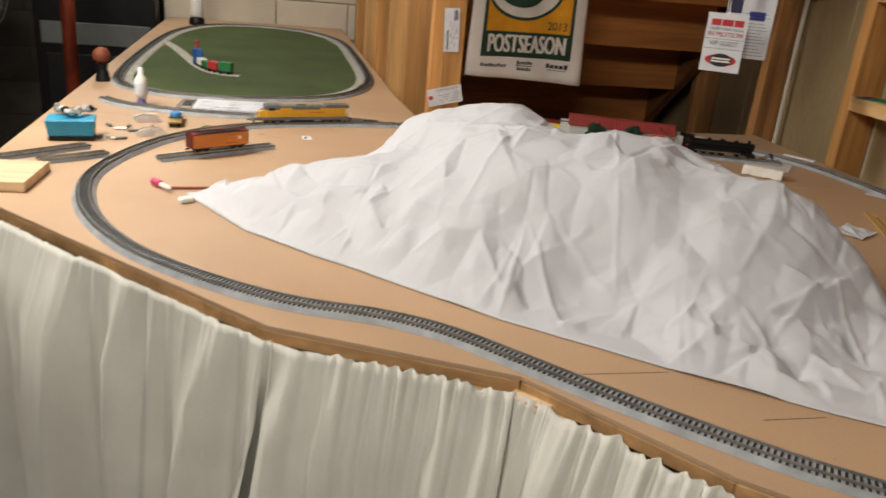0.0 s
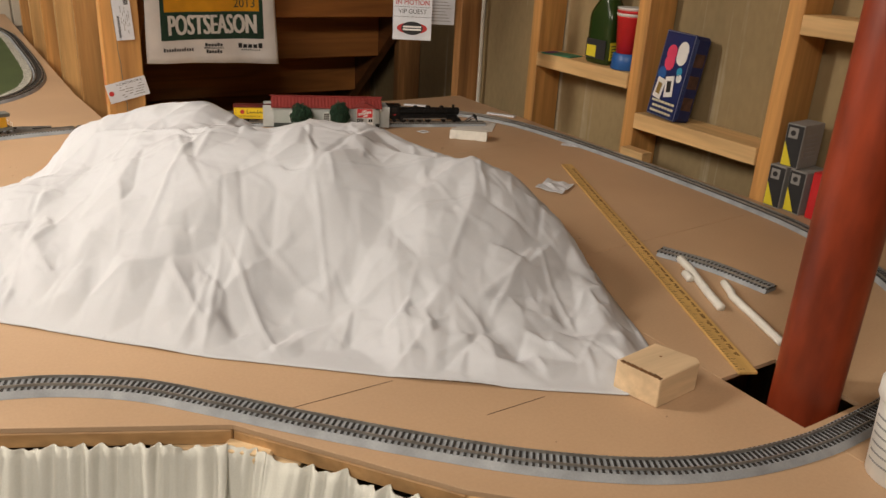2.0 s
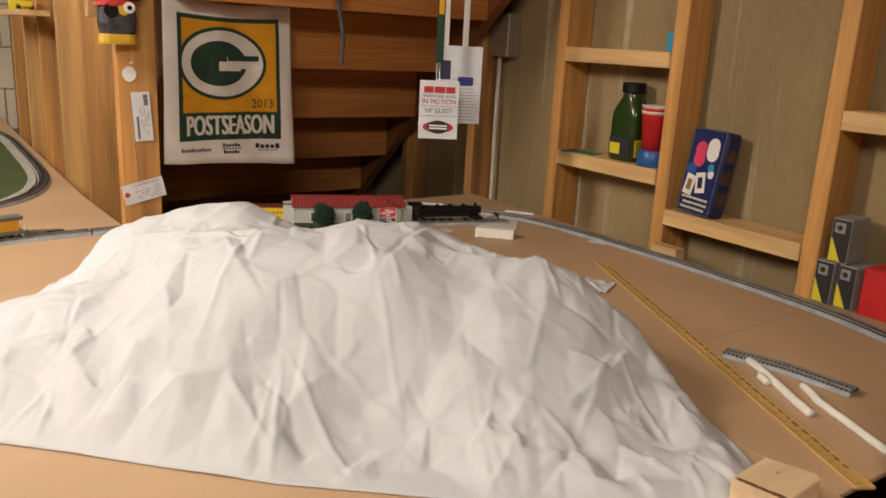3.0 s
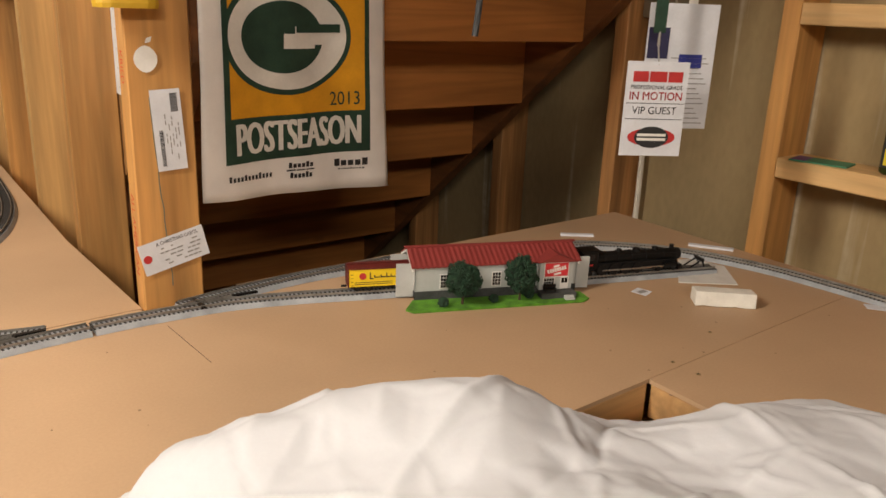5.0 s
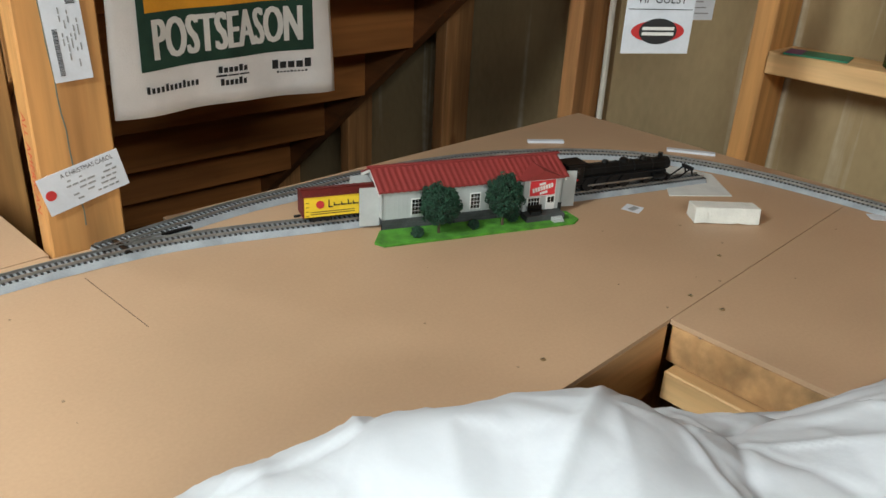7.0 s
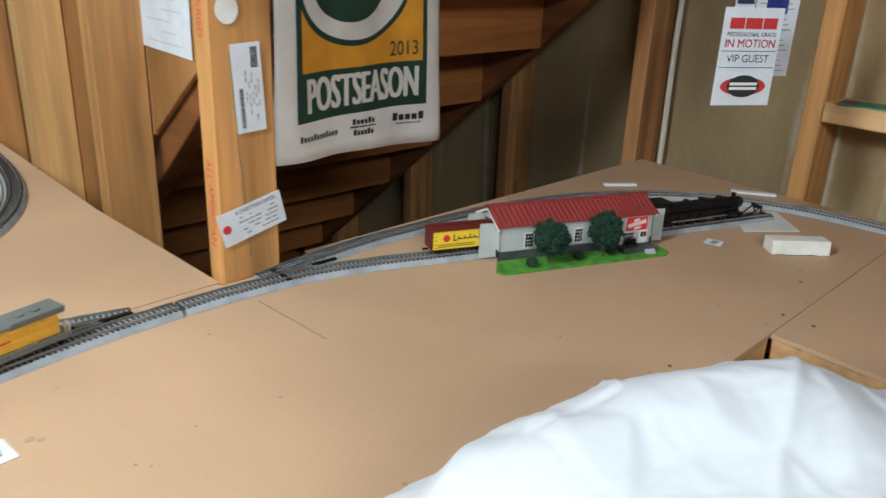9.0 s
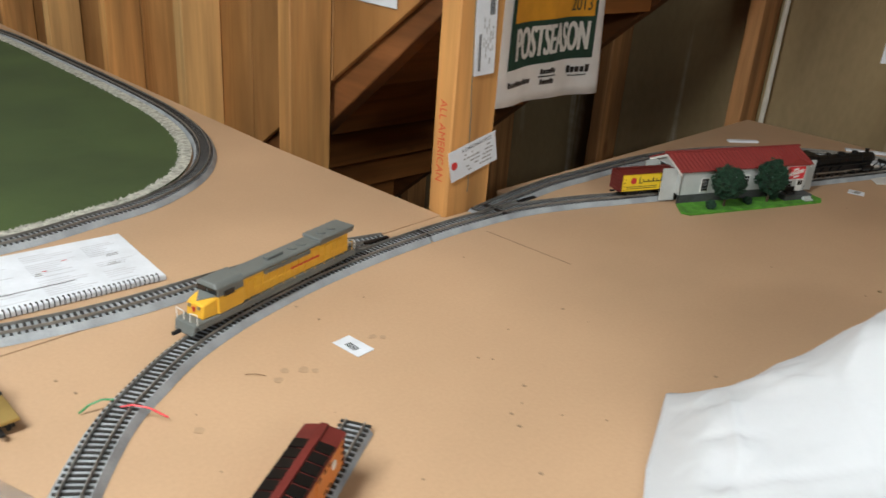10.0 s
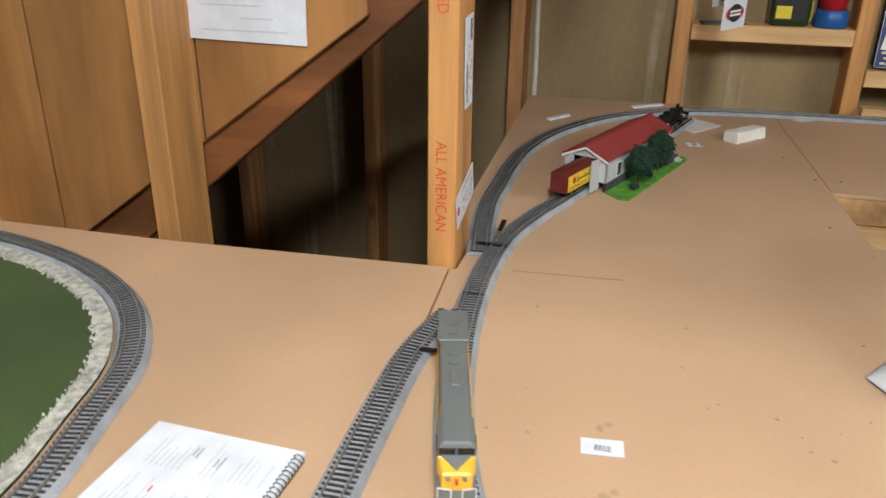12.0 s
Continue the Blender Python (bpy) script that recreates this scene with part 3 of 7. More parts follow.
def track(name, pts, label, z=TZ, closed=False, parts=300, group="model railway tracks", width=0.0197):
    global TIE_MESH
    line = spline(pts, 0.0068, closed)
    tr = thing(name, pose(line[0][0], line[0][1], z), label, "model track", group)
    o = Vector((line[0][0], line[0][1], 0))
    p3 = [(x - o.x, y - o.y, 0) for x, y in line]
    bm = bmesh.new()
    bm_sweep(bm, p3, [(-width, 0.0005), (width, 0.0005), (width - 0.005, 0.0075), (-width + 0.005, 0.0075)], closed)
    part("roadbed", bm, ROADBED, tr, "grey plastic roadbed")
    for side in (-1, 1):
        bm = bmesh.new()
        c = side * 0.0085
        bm_sweep(bm, p3, [(c - 0.0005, 0.0085), (c + 0.0005, 0.0085), (c + 0.0005, 0.0118), (c - 0.0005, 0.0118)], closed)
        part("rail", bm, RAIL, tr, "nickel rail")
    if TIE_MESH is None:
        bm = bmesh.new()
        bm_box(bm, -0.0014, -0.0138, 0.0070, 0.0014, 0.0138, 0.0085)
        TIE_MESH = mesh_of("tie", finish(bm), TIE)
    rest = bmesh.new()
    for i in range(len(p3) - (0 if not closed else 1)):
        a, b = p3[max(0, i - 1)], p3[min(len(p3) - 1, i + 1)]
        m = Matrix.Translation(p3[i]) @ pose(0, 0, 0, 0, 0, math.degrees(math.atan2(b[1] - a[1], b[0] - a[0])))
        if i < parts:
            ob = new("tie", TIE_MESH)
            ob.parent = tr
            ob.matrix_basis = m
        else:
            bm_box(rest, -0.0014, -0.0138, 0.0070, 0.0014, 0.0138, 0.0085, m)
    if len(rest.verts):
        part("tie", rest, TIE, tr)["kind"] = "stuff"
    else:
        rest.free()
    return tr


track("model_track", [(0.86, 0.478), (0.77, 0.478), (0.67, 0.495), (0.58, 0.53), (0.49, 0.59), (0.40, 0.67), (0.31, 0.76), (0.24, 0.835), (0.17, 0.905), (0.09, 0.955), (0.0, 0.988), (-0.075, 1.03), (-0.17, 1.105), (-0.26, 1.20), (-0.335, 1.33), (-0.375, 1.46), (-0.385, 1.59), (-0.355, 1.73), (-0.295, 1.87), (-0.22, 1.97), (-0.16, 2.02), (-0.10, 2.058), (-0.02, 2.09), (0.08, 2.116), (0.20, 2.135), (0.29, 2.143)], "grey model railway track curving round the table front", parts=300)
track("model_track", [(0.292, 2.143), (0.37, 2.1445), (0.48, 2.137), (0.58, 2.111), (0.66, 2.082), (0.75, 2.05), (0.90, 1.996), (1.06, 1.94), (1.22, 1.888), (1.30, 1.862)], "straight model track running through the engine shed")
track("model_track", [(-0.5, 2.33), (-0.44, 2.265), (-0.36, 2.225), (-0.30, 2.205), (-0.21, 2.185), (-0.12, 2.175), (0.01, 2.178), (0.14, 2.178), (0.24, 2.160)], "grey model track joining from the green end of the table")
track("model_track", [(0.42, 2.162), (0.50, 2.176), (0.62, 2.19), (0.71, 2.19), (0.82, 2.19), (0.95, 2.178), (1.10, 2.135), (1.24, 2.05), (1.33, 1.95), (1.38, 1.83), (1.40, 1.70), (1.41, 1.5), (1.412, 1.3), (1.405, 1.1), (1.385, 0.93), (1.33, 0.77), (1.23, 0.62), (1.08, 0.52), (0.95, 0.485), (0.865, 0.478)], "grey model track along the concrete wall")
GREEN = [(-0.24, 2.415), (-0.15, 2.412), (-0.06, 2.43), (0.055, 2.462), (0.165, 2.545), (0.245, 2.68), (0.29, 2.86), (0.305, 3.1), (0.305, 3.5), (0.295, 3.9), (0.23, 4.2), (0.10, 4.40), (-0.13, 4.48), (-0.36, 4.36), (-0.49, 4.0), (-0.53, 3.4), (-0.53, 2.8), (-0.49, 2.56), (-0.38, 2.45)]
track("model_track", GREEN, "grey model track oval round the green lawn", closed=True)
track("loose_track_piece", [(-0.280, 1.711), (-0.16, 1.786), (-0.045, 1.858)], "loose straight piece of model track", width=0.016)
track("curved_track_piece", [(1.035, 0.955), (1.066, 0.865), (1.078, 0.76)], "loose curved piece of grey model track", width=0.016)


def lawn():
    line = spline(GREEN, 0.007, True)
    def inset(d):
        out = []
        for i, (x, y) in enumerate(line):
            a, b = line[i - 1], line[(i + 1) % len(line)]
            t = Vector((b[0] - a[0], b[1] - a[1], 0)).normalized()
            out.append((x - t.y * d, y + t.x * d))
        return out
    bm = bmesh.new()
    bm_prism(bm, inset(0.024), TZ, TZ + 0.003)
    structure(part("lawn", bm, GRASS), "dark green grass mat inside the track oval", "lawn")
    bm = bmesh.new()
    nring = len(line)
    ra, rb = inset(0.0215), inset(0.040)
    lo = [bm.verts.new((x, y, TZ + 0.0062)) for x, y in ra]
    hi = [bm.verts.new((x + 0.005 * noise.noise((x * 90, y * 90, 0)), y + 0.005 * noise.noise((x * 90, y * 90, 4)), TZ + 0.0045)) for x, y in rb]
    ed = [bm.verts.new((v.co.x, v.co.y, TZ + 0.0030)) for v in hi]
    for i in range(nring):
        j = (i + 1) % nring
        bm.faces.new((lo[i], lo[j], hi[j], hi[i]))
        bm.faces.new((hi[i], hi[j], ed[j], ed[i]))
    tagged(part("ballast_band", bm, BALLAST), "pale ballast band between track and green mat", "ballast", kind="stuff")
    bm = bmesh.new()
    rng = random.Random(4)
    for (x, y), (u, v) in zip(inset(0.028), inset(0.0415)):
        for k in range(12):
            s = rng.random() * 1.12
            px, py = x + (u - x) * s + rng.uniform(-0.003, 0.003), y + (v - y) * s + rng.uniform(-0.003, 0.003)
            r = rng.uniform(0.001, 0.0026)
            vs = [bm.verts.new((px + r * math.cos(a), py + r * math.sin(a), TZ + 0.003)) for a in (0, 1.57, 3.14, 4.71)]
            top = bm.verts.new((px, py, TZ + 0.0035 + r * 1.3))
            for i in range(4):
                bm.faces.new((vs[i], vs[(i + 1) % 4], top))
    tagged(part("ballast", bm, BALLAST), "pale loose ballast grains edging the green mat", "ballast", kind="stuff")


lawn()

# ---- red post ----
bm = bmesh.new()
bm_lathe(bm, [(0.0385, 0), (0.0385, 0.4), (0.0385, 1.2), (0.0385, 2.29)], pose(0.862, 0.552, 0), 40)
tagged(part("steel_post", bm, RED_POST, None, smooth=True), "round red painted steel post through the table", "post")

# ---- paints, lettering and running gear ----
YELLOW = plain("loco_yellow", (0.72, 0.40, 0.03), 0.4)
LOCO_GREY = plain("loco_grey", (0.135, 0.145, 0.14), 0.5)
DARK = mat("dark_iron", (0.010, 0.010, 0.011), 0.5, vary=0.1, scale=25, fine=250, bump=0.03, spec=0.3)
STEEL = plain("bright_steel", (0.45, 0.44, 0.42), 0.3, 0.9)
GLASS_DARK = plain("dark_window", (0.012, 0.013, 0.015), 0.12)
BROWN_CAR = plain("boxcar_brown", (0.13, 0.018, 0.014), 0.5, vary=0.12)
CAR_YELLOW = plain("boxcar_yellow", (0.85, 0.60, 0.02), 0.45)
CAR_ORANGE = plain("boxcar_orange", (0.62, 0.20, 0.03), 0.5, vary=0.08)
INK = plain("black_ink", (0.02, 0.02, 0.022), 0.7)
RED_INK = plain("red_ink", (0.50, 0.03, 0.03), 0.6)
WHITE = plain("white_plastic", (0.78, 0.77, 0.74), 0.45)
WHITE_CARD = plain("white_card", (0.68, 0.70, 0.755), 0.7)
GREEN_INK = plain("towel_green", (0.020, 0.055, 0.035), 0.95, vary=0.12)
ORANGE_INK = plain("towel_gold", (0.72, 0.33, 0.015), 0.95, vary=0.06)
WHITE_INK = plain("towel_white_print", (0.74, 0.72, 0.68), 0.95)
GREY_INK = plain("grey_ink", (0.30, 0.30, 0.30), 0.8)


def text_mesh(body, size, spread=1.0):
    """The built-in font as a flat mesh, centred on the origin in x and y."""
    cu = bpy.data.curves.new("text", "FONT")
    cu.body, cu.size, cu.align_x, cu.align_y, cu.resolution_u = body, size, "CENTER", "CENTER", 3
    cu.space_character = spread
    ob = bpy.data.objects.new("text", cu)
    scene.collection.objects.link(ob)
    me = bpy.data.meshes.new_from_object(ob.evaluated_get(bpy.context.evaluated_depsgraph_get()))
    bpy.data.objects.remove(ob)
    return me


def writing(name, body, size, material, parent, m, sx=1.0, label="", bold=0.0):
    me = text_mesh(body, size)
    bm = bmesh.new()
    bm.from_mesh(me)
    bmesh.ops.scale(bm, vec=(sx, 1, 1), verts=bm.verts)
    bmesh.ops.transform(bm, matrix=m, verts=bm.verts)
    me2 = mesh_of(name, bm, material)
    ob = new(name, me2)
    ob.parent = parent
    if label:
        ob["label"] = label
    return ob


def bar(name, parent, m, x0, y0, x1, y1, material, t=0.0004):
    bm = bmesh.new()
    bm_box(bm, x0, y0, 0, x1, y1, t, m)
    return part(name, bm, material, parent)


def wheelset(parent, x, z=0.0, r=0.0053, mat_=None):
    bm = bmesh.new()
    for s in (-1, 1):
        bm_cyl(bm, (x, s * 0.0075, z + r), (x, s * 0.0098, z + r), r, seg=14)
    bm_cyl(bm, (x, -0.0075, z + r), (x, 0.0075, z + r), 0.0013, seg=6)
    return part("wheelset", bm, mat_ or DARK, parent)


def truck(parent, x, axles, length):
    bm = bmesh.new()
    for s in (-1, 1):
        bm_box(bm, x - length / 2, s * 0.0118 - 0.0014, 0.0042, x + length / 2, s * 0.0118 + 0.0014, 0.0082)
        for a in axles:
            bm_box(bm, x + a - 0.0028, s * 0.0118 - 0.0020, 0.0030, x + a + 0.0028, s * 0.0118 + 0.0020, 0.0095)
    bm_box(bm, x - 0.004, -0.0118, 0.006, x + 0.004, 0.0118, 0.0098)
    t = part("truck", bm, DARK, parent, "black truck frame")
    for a in axles:
        wheelset(t, x + a)
    return t


# ---- yellow diesel locomotive ----
def diesel():
    m = pose(0.028, 2.104, TZ + 0.0118, 0, 0, 14.5)
    lo = thing("toy_locomotive", m, "yellow and grey model diesel locomotive on the front track", "model train")
    H = 0.126
    bm = bmesh.new(); bm_box(bm, -H, -0.0155, 0.0105, H, 0.0155, 0.0145)
    part("deck", bm, LOCO_GREY, lo, bevel=0.0006)
    bm = bmesh.new(); bm_box(bm, -H + 0.002, -0.0160, 0.0075, H - 0.002, 0.0160, 0.0108)
    part("sill", bm, LOCO_GREY, lo, "grey side sill")
    bm = bmesh.new(); bm_box(bm, -0.034, -0.0135, 0.0025, 0.030, 0.0135, 0.0105)
    part("fuel_tank", bm, DARK, lo, bevel=0.0025)
    truck(lo, -0.077, (-0.021, 0, 0.021), 0.056)
    truck(lo, 0.077, (-0.021, 0, 0.021), 0.056)
    # long hood, sloping slightly in at the top
    bm = bmesh.new()
    vs = bm_box(bm, -0.062, -0.0125, 0.0145, H - 0.010, 0.0125, 0.040)
    for v in vs:
        if v.co.z > 0.03:
            v.co.y *= 0.93
    hood = part("hood", bm, YELLOW, lo, "yellow long hood", bevel=0.001)
    bm = bmesh.new(); bm_box(bm, -0.064, -0.0128, 0.0385, H - 0.010, 0.0128, 0.0432)
    part("hood_roof", bm, LOCO_GREY, lo, "grey hood roof", bevel=0.0014)
    for k in range(14):
        bm = bmesh.new(); bm_box(bm, -0.055 + k * 0.0115, -0.0131, 0.018, -0.0475 + k * 0.0115, 0.0131, 0.036)
        part("hood_door", bm, YELLOW, hood, bevel=0.0004)
    bm = bmesh.new(); bm_box(bm, -0.03, -0.0134, 0.0345, 0.045, 0.0134, 0.0385)
    part("grille", bm, LOCO_GREY, hood)
    # radiator wings at the rear
    bm = bmesh.new()
    vs = bm_box(bm, 0.062, -0.0155, 0.0375, H - 0.002, 0.0155, 0.0465)
    for v in vs:
        if v.co.z < 0.04:
            v.co.y *= 0.8
    part("radiator", bm, LOCO_GREY, lo, "flared grey radiator housing", bevel=0.001)
    for x in (0.028, 0.043, 0.078, 0.096):
        bm = bmesh.new(); z = 0.043 if x < 0.06 else 0.0464
        bm_cyl(bm, (x, 0, z), (x, 0, z + 0.0016), 0.0062, seg=18)
        part("roof_fan", bm, LOCO_GREY, lo)
    bm = bmesh.new(); bm_box(bm, -0.015, -0.004, 0.043, 0.010, 0.004, 0.0465)
    part("exhaust_housing", bm, LOCO_GREY, lo, bevel=0.0008)
    # cab and nose
    bm = bmesh.new(); bm_box(bm, -0.098, -0.0155, 0.0145, -0.062, 0.0155, 0.0335)
    cab = part("cab", bm, YELLOW, lo, "yellow driver's cab", bevel=0.0012)
    bm = bmesh.new()
    vs = bm_box(bm, -0.1005, -0.0158, 0.0425, -0.060, 0.0158, 0.0478)
    for v in vs:
        if v.co.z > 0.045:
            v.co.y *= 0.72
            v.co.x += 0.002 if v.co.x < -0.08 else 0
    part("cab_roof", bm, LOCO_GREY, cab, "grey cab roof", bevel=0.0012)
    bm = bmesh.new(); bm_box(bm, -0.0978, -0.0153, 0.0336, -0.062, 0.0153, 0.0428)
    part("cab_upper", bm, LOCO_GREY, cab, "grey upper cab walls", bevel=0.0008)
    for s in (-1, 1):
        bm = bmesh.new(); bm_box(bm, -0.0988, s * 0.0074 - 0.0064, 0.0362, -0.0978, s * 0.0074 + 0.0064, 0.0418)
        part("windscreen", bm, GLASS_DARK, cab)
        bm = bmesh.new(); bm_box(bm, -0.090, s * 0.0156 - 0.0005, 0.0325, -0.076, s * 0.0156 + 0.0005, 0.0385)
        part("side_window", bm, GLASS_DARK, cab)
    bm = bmesh.new()
    vs = bm_box(bm, -0.1165, -0.0140, 0.0145, -0.098, 0.0140, 0.0345)
    for v in vs:
        if v.co.x < -0.11:
            v.co.y *= 0.86
            if v.co.z > 0.02:
                v.co.z -= 0.0045
                v.co.x += 0.002
    nose = part("nose", bm, YELLOW, lo, "yellow wide short nose", bevel=0.0014)
    bm = bmesh.new()
    tri = [bm.verts.new(p) for p in ((-0.0975, 0.0128, 0.0349), (-0.0975, -0.0128, 0.0349), (-0.1125, 0, 0.0313), (-0.0975, 0.0128, 0.0356), (-0.0975, -0.0128, 0.0356), (-0.1125, 0, 0.0320))]
    for f in ((0, 1, 2), (5, 4, 3), (0, 3, 4, 1), (1, 4, 5, 2), (2, 5, 3, 0)):
        bm.faces.new([tri[q] for q in f])
    part("nose_panel", bm, LOCO_GREY, nose, "grey pointed panel below the windscreen")
    for s in (-1, 1):
        bm = bmesh.new(); bm_box(bm, -0.1168, s * 0.0065 - 0.0018, 0.025, -0.1153, s * 0.0065 + 0.0018, 0.028)
        part("headlight", bm, STEEL, nose)
    bm = bmesh.new(); bm_box(bm, -0.1172, -0.0012, 0.0215, -0.1160, 0.0012, 0.0265)
    part("emblem", bm, RED_INK, nose)
    for e in (-1, 1):
        bm = bmesh.new()
        vs = bm_box(bm, e * H - 0.002, -0.0150, 0.002, e * H + 0.002, 0.0150, 0.0135)
        for v in vs:
            if v.co.z < 0.005:
                v.co.y *= 0.85
                v.co.x += e * 0.003
        part("pilot", bm, LOCO_GREY, lo, "grey snow plough pilot", bevel=0.0008)
        bm = bmesh.new(); bm_box(bm, e * 0.1365 - 0.008, -0.002, 0.006, e * 0.1365 + 0.002, 0.002, 0.0095)
        part("coupler", bm, DARK, lo, bevel=0.0006)
        for s in (-1, 1):
            bm = bmesh.new()
            bm_cyl(bm, (e * 0.1255, s * 0.0045, 0.0145), (e * 0.1255, s * 0.0045, 0.024), 0.0005, seg=5)
            bm_cyl(bm, (e * 0.1255, s * 0.0045, 0.024), (e * 0.1255, s * 0.0148, 0.0255), 0.0005, seg=5)
            bm_cyl(bm, (e * 0.1255, s * 0.0148, 0.0255), (e * 0.1255, s * 0.0148, 0.012), 0.0005, seg=5)
            part("end_handrail", bm, WHITE, lo, "white end handrail")
    for s in (-1, 1):
        bm = bmesh.new()
        bm_cyl(bm, (-0.055, s * 0.0152, 0.0265), (H - 0.006, s * 0.0152, 0.0265), 0.0004, seg=5)
        for k in range(11):
            x = -0.055 + k * 0.0175
            bm_cyl(bm, (x, s * 0.0152, 0.0145), (x, s * 0.0152, 0.0265), 0.0004, seg=5)
        part("side_handrail", bm, YELLOW, lo)
        # reddish band of unreadable lettering on the hood
        bm = bmesh.new(); bm_box(bm, 0.012, s * 0.0133 - 0.0003, 0.0255, 0.06, s * 0.0133 + 0.0003, 0.0280)
        part("lettering_bar", bm, RED_INK, hood)


diesel()


# ---- boxcars ----
def boxcar(name, m, label, side, length, roof_panels, group="model freight cars"):
    car = thing(name, m, label, "model train", group)
    h = length / 2
    bm = bmesh.new(); bm_box(bm, -h, -0.0155, 0.0095, h, 0.0155, 0.0385)
    body = part("body", bm, side, car, bevel=0.0005)
    bm = bmesh.new(); bm_box(bm, -h + 0.004, -0.010, 0.006, h - 0.004, 0.010, 0.0095)
    part("underframe", bm, DARK, car)
    for e in (-1, 1):
        bm = bmesh.new(); bm_box(bm, e * h - 0.0008, -0.0158, 0.009, e * h + 0.0008, 0.0158, 0.0405)
        for k in range(5):
            bm_box(bm, e * (h + 0.0008) - 0.0006, -0.0135, 0.012 + k * 0.0052, e * (h + 0.0008) + 0.0006, 0.0135, 0.0142 + k * 0.0052)
        part("end_panel", bm, BROWN_CAR, car, "ribbed brown end")
        bm = bmesh.new(); bm_box(bm, e * (h + 0.005) - 0.005, -0.0018, 0.006, e * (h + 0.005) + 0.004, 0.0018, 0.009)
        part("coupler", bm, DARK, car, bevel=0.0005)
        truck(car, e * (h - 0.024), (-0.0095, 0.0095), 0.029)
    bm = bmesh.new()
    bm_prism(bm, [(-0.0172, 0), (0.0172, 0), (0.0172, 0.0012), (0, 0.0052), (-0.0172, 0.0012)], -h - 0.001, h + 0.001)
    bmesh.ops.transform(bm, matrix=Matrix.Translation((0, 0, 0.0385)) @ Matrix(((0, 0, 1, 0), (1, 0, 0, 0), (0, 1, 0, 0), (0, 0, 0, 1))), verts=bm.verts)
    roof = part("roof", bm, BROWN_CAR, car, "brown roof")
    bm = bmesh.new(); bm_box(bm, -h, -0.0032, 0.0440, h, 0.0032, 0.0452)
    part("roof_walk", bm, BROWN_CAR, roof)
    if roof_panels:
        n = 8
        for k in range(n):
            for s in (-1, 1):
                x0 = -h + 0.016 + k * (length - 0.034) / n
                bm = bmesh.new()
                vs = bm_box(bm, x0, s * 0.0100 - 0.0062, 0.0415, x0 + (length - 0.034) / n - 0.002, s * 0.0100 + 0.0062, 0.0428)
                for v in vs:
                    v.co.z += 0.0016 - abs(v.co.y) * 0.16
                part("roof_panel", bm, BLACK, roof, "black roof panel")
    else:
        for k in range(9):
            bm = bmesh.new()
            x0 = -h + 0.008 + k * (length - 0.016) / 9
            vs = bm_box(bm, x0, -0.0166, 0.0415, x0 + 0.0016, 0.0166, 0.0435)
            for v in vs:
                v.co.z += 0.0012 - abs(v.co.y) * 0.24
            part("roof_rib", bm, BROWN_CAR, roof)
    for s in (-1, 1):
        bm = bmesh.new(); bm_box(bm, 0.012, s * 0.0158 - 0.0006, 0.0110, 0.036, s * 0.0158 + 0.0006, 0.0372)
        door = part("door", bm, side, body, bevel=0.0003)
        bm = bmesh.new()
        for z in (0.015, 0.0335):
            for x in (0.014, 0.024, 0.032):
                bm_box(bm, x, s * 0.0167 - 0.0003, z, x + 0.005, s * 0.0167 + 0.0003, z + 0.0012)
        part("hinge", bm, DARK, body)
        bm = bmesh.new()
        for x in (-h + 0.003, h - 0.006):
            for z in range(4):
                bm_box(bm, x, s * 0.0162 - 0.0003, 0.012 + z * 0.006, x + 0.004, s * 0.0162 + 0.0003, 0.0126 + z * 0.006)
        part("ladder", bm, DARK, body)
    return car, body, h


ax = -19.5
car, body, h = boxcar("toy_boxcar", pose(0.722, 2.058, TZ + 0.0118, 0, 0, -21), "yellow model boxcar with brown roof half inside the shed", CAR_YELLOW, 0.138, False)
bm = bmesh.new(); bm_cyl(bm, (-0.047, -0.0157, 0.027), (-0.047, -0.0164, 0.027), 0.0055, seg=20)
part("emblem", bm, RED_INK, body, "round red emblem")
for k, (x0, x1, z0, z1) in enumerate(((-0.036, -0.030, 0.022, 0.033), (-0.029, -0.020, 0.024, 0.0285), (-0.019, -0.011, 0.024, 0.0285), (-0.010, -0.004, 0.024, 0.031), (-0.003, 0.005, 0.024, 0.0285), (0.006, 0.011, 0.024, 0.031))):
    bm = bmesh.new()
    vs = bm_box(bm, x0, -0.0163, z0, x1, -0.0157, z0 + 0.0016)
    vs += bm_box(bm, x0, -0.0163, z0, x0 + 0.0016, -0.0157, z1)
    part("lettering_bar", bm, INK, body, "dark script lettering")
for z in (0.0135, 0.0165):
    bm = bmesh.new(); bm_box(bm, -0.06, -0.0161, z, 0.0, -0.0157, z + 0.0008)
    part("lettering_bar", bm, INK, body)

car, body, h = boxcar("toy_boxcar", pose(-0.1655, 1.7828, TZ + 0.0118, 0, 0, 32), "orange model boxcar with brown roof on a loose track piece", CAR_ORANGE, 0.132, True)
bm = bmesh.new(); bm_cyl(bm, (0.045, -0.0157, 0.026), (0.045, -0.0164, 0.026), 0.004, seg=16)
part("emblem", bm, WHITE, body)


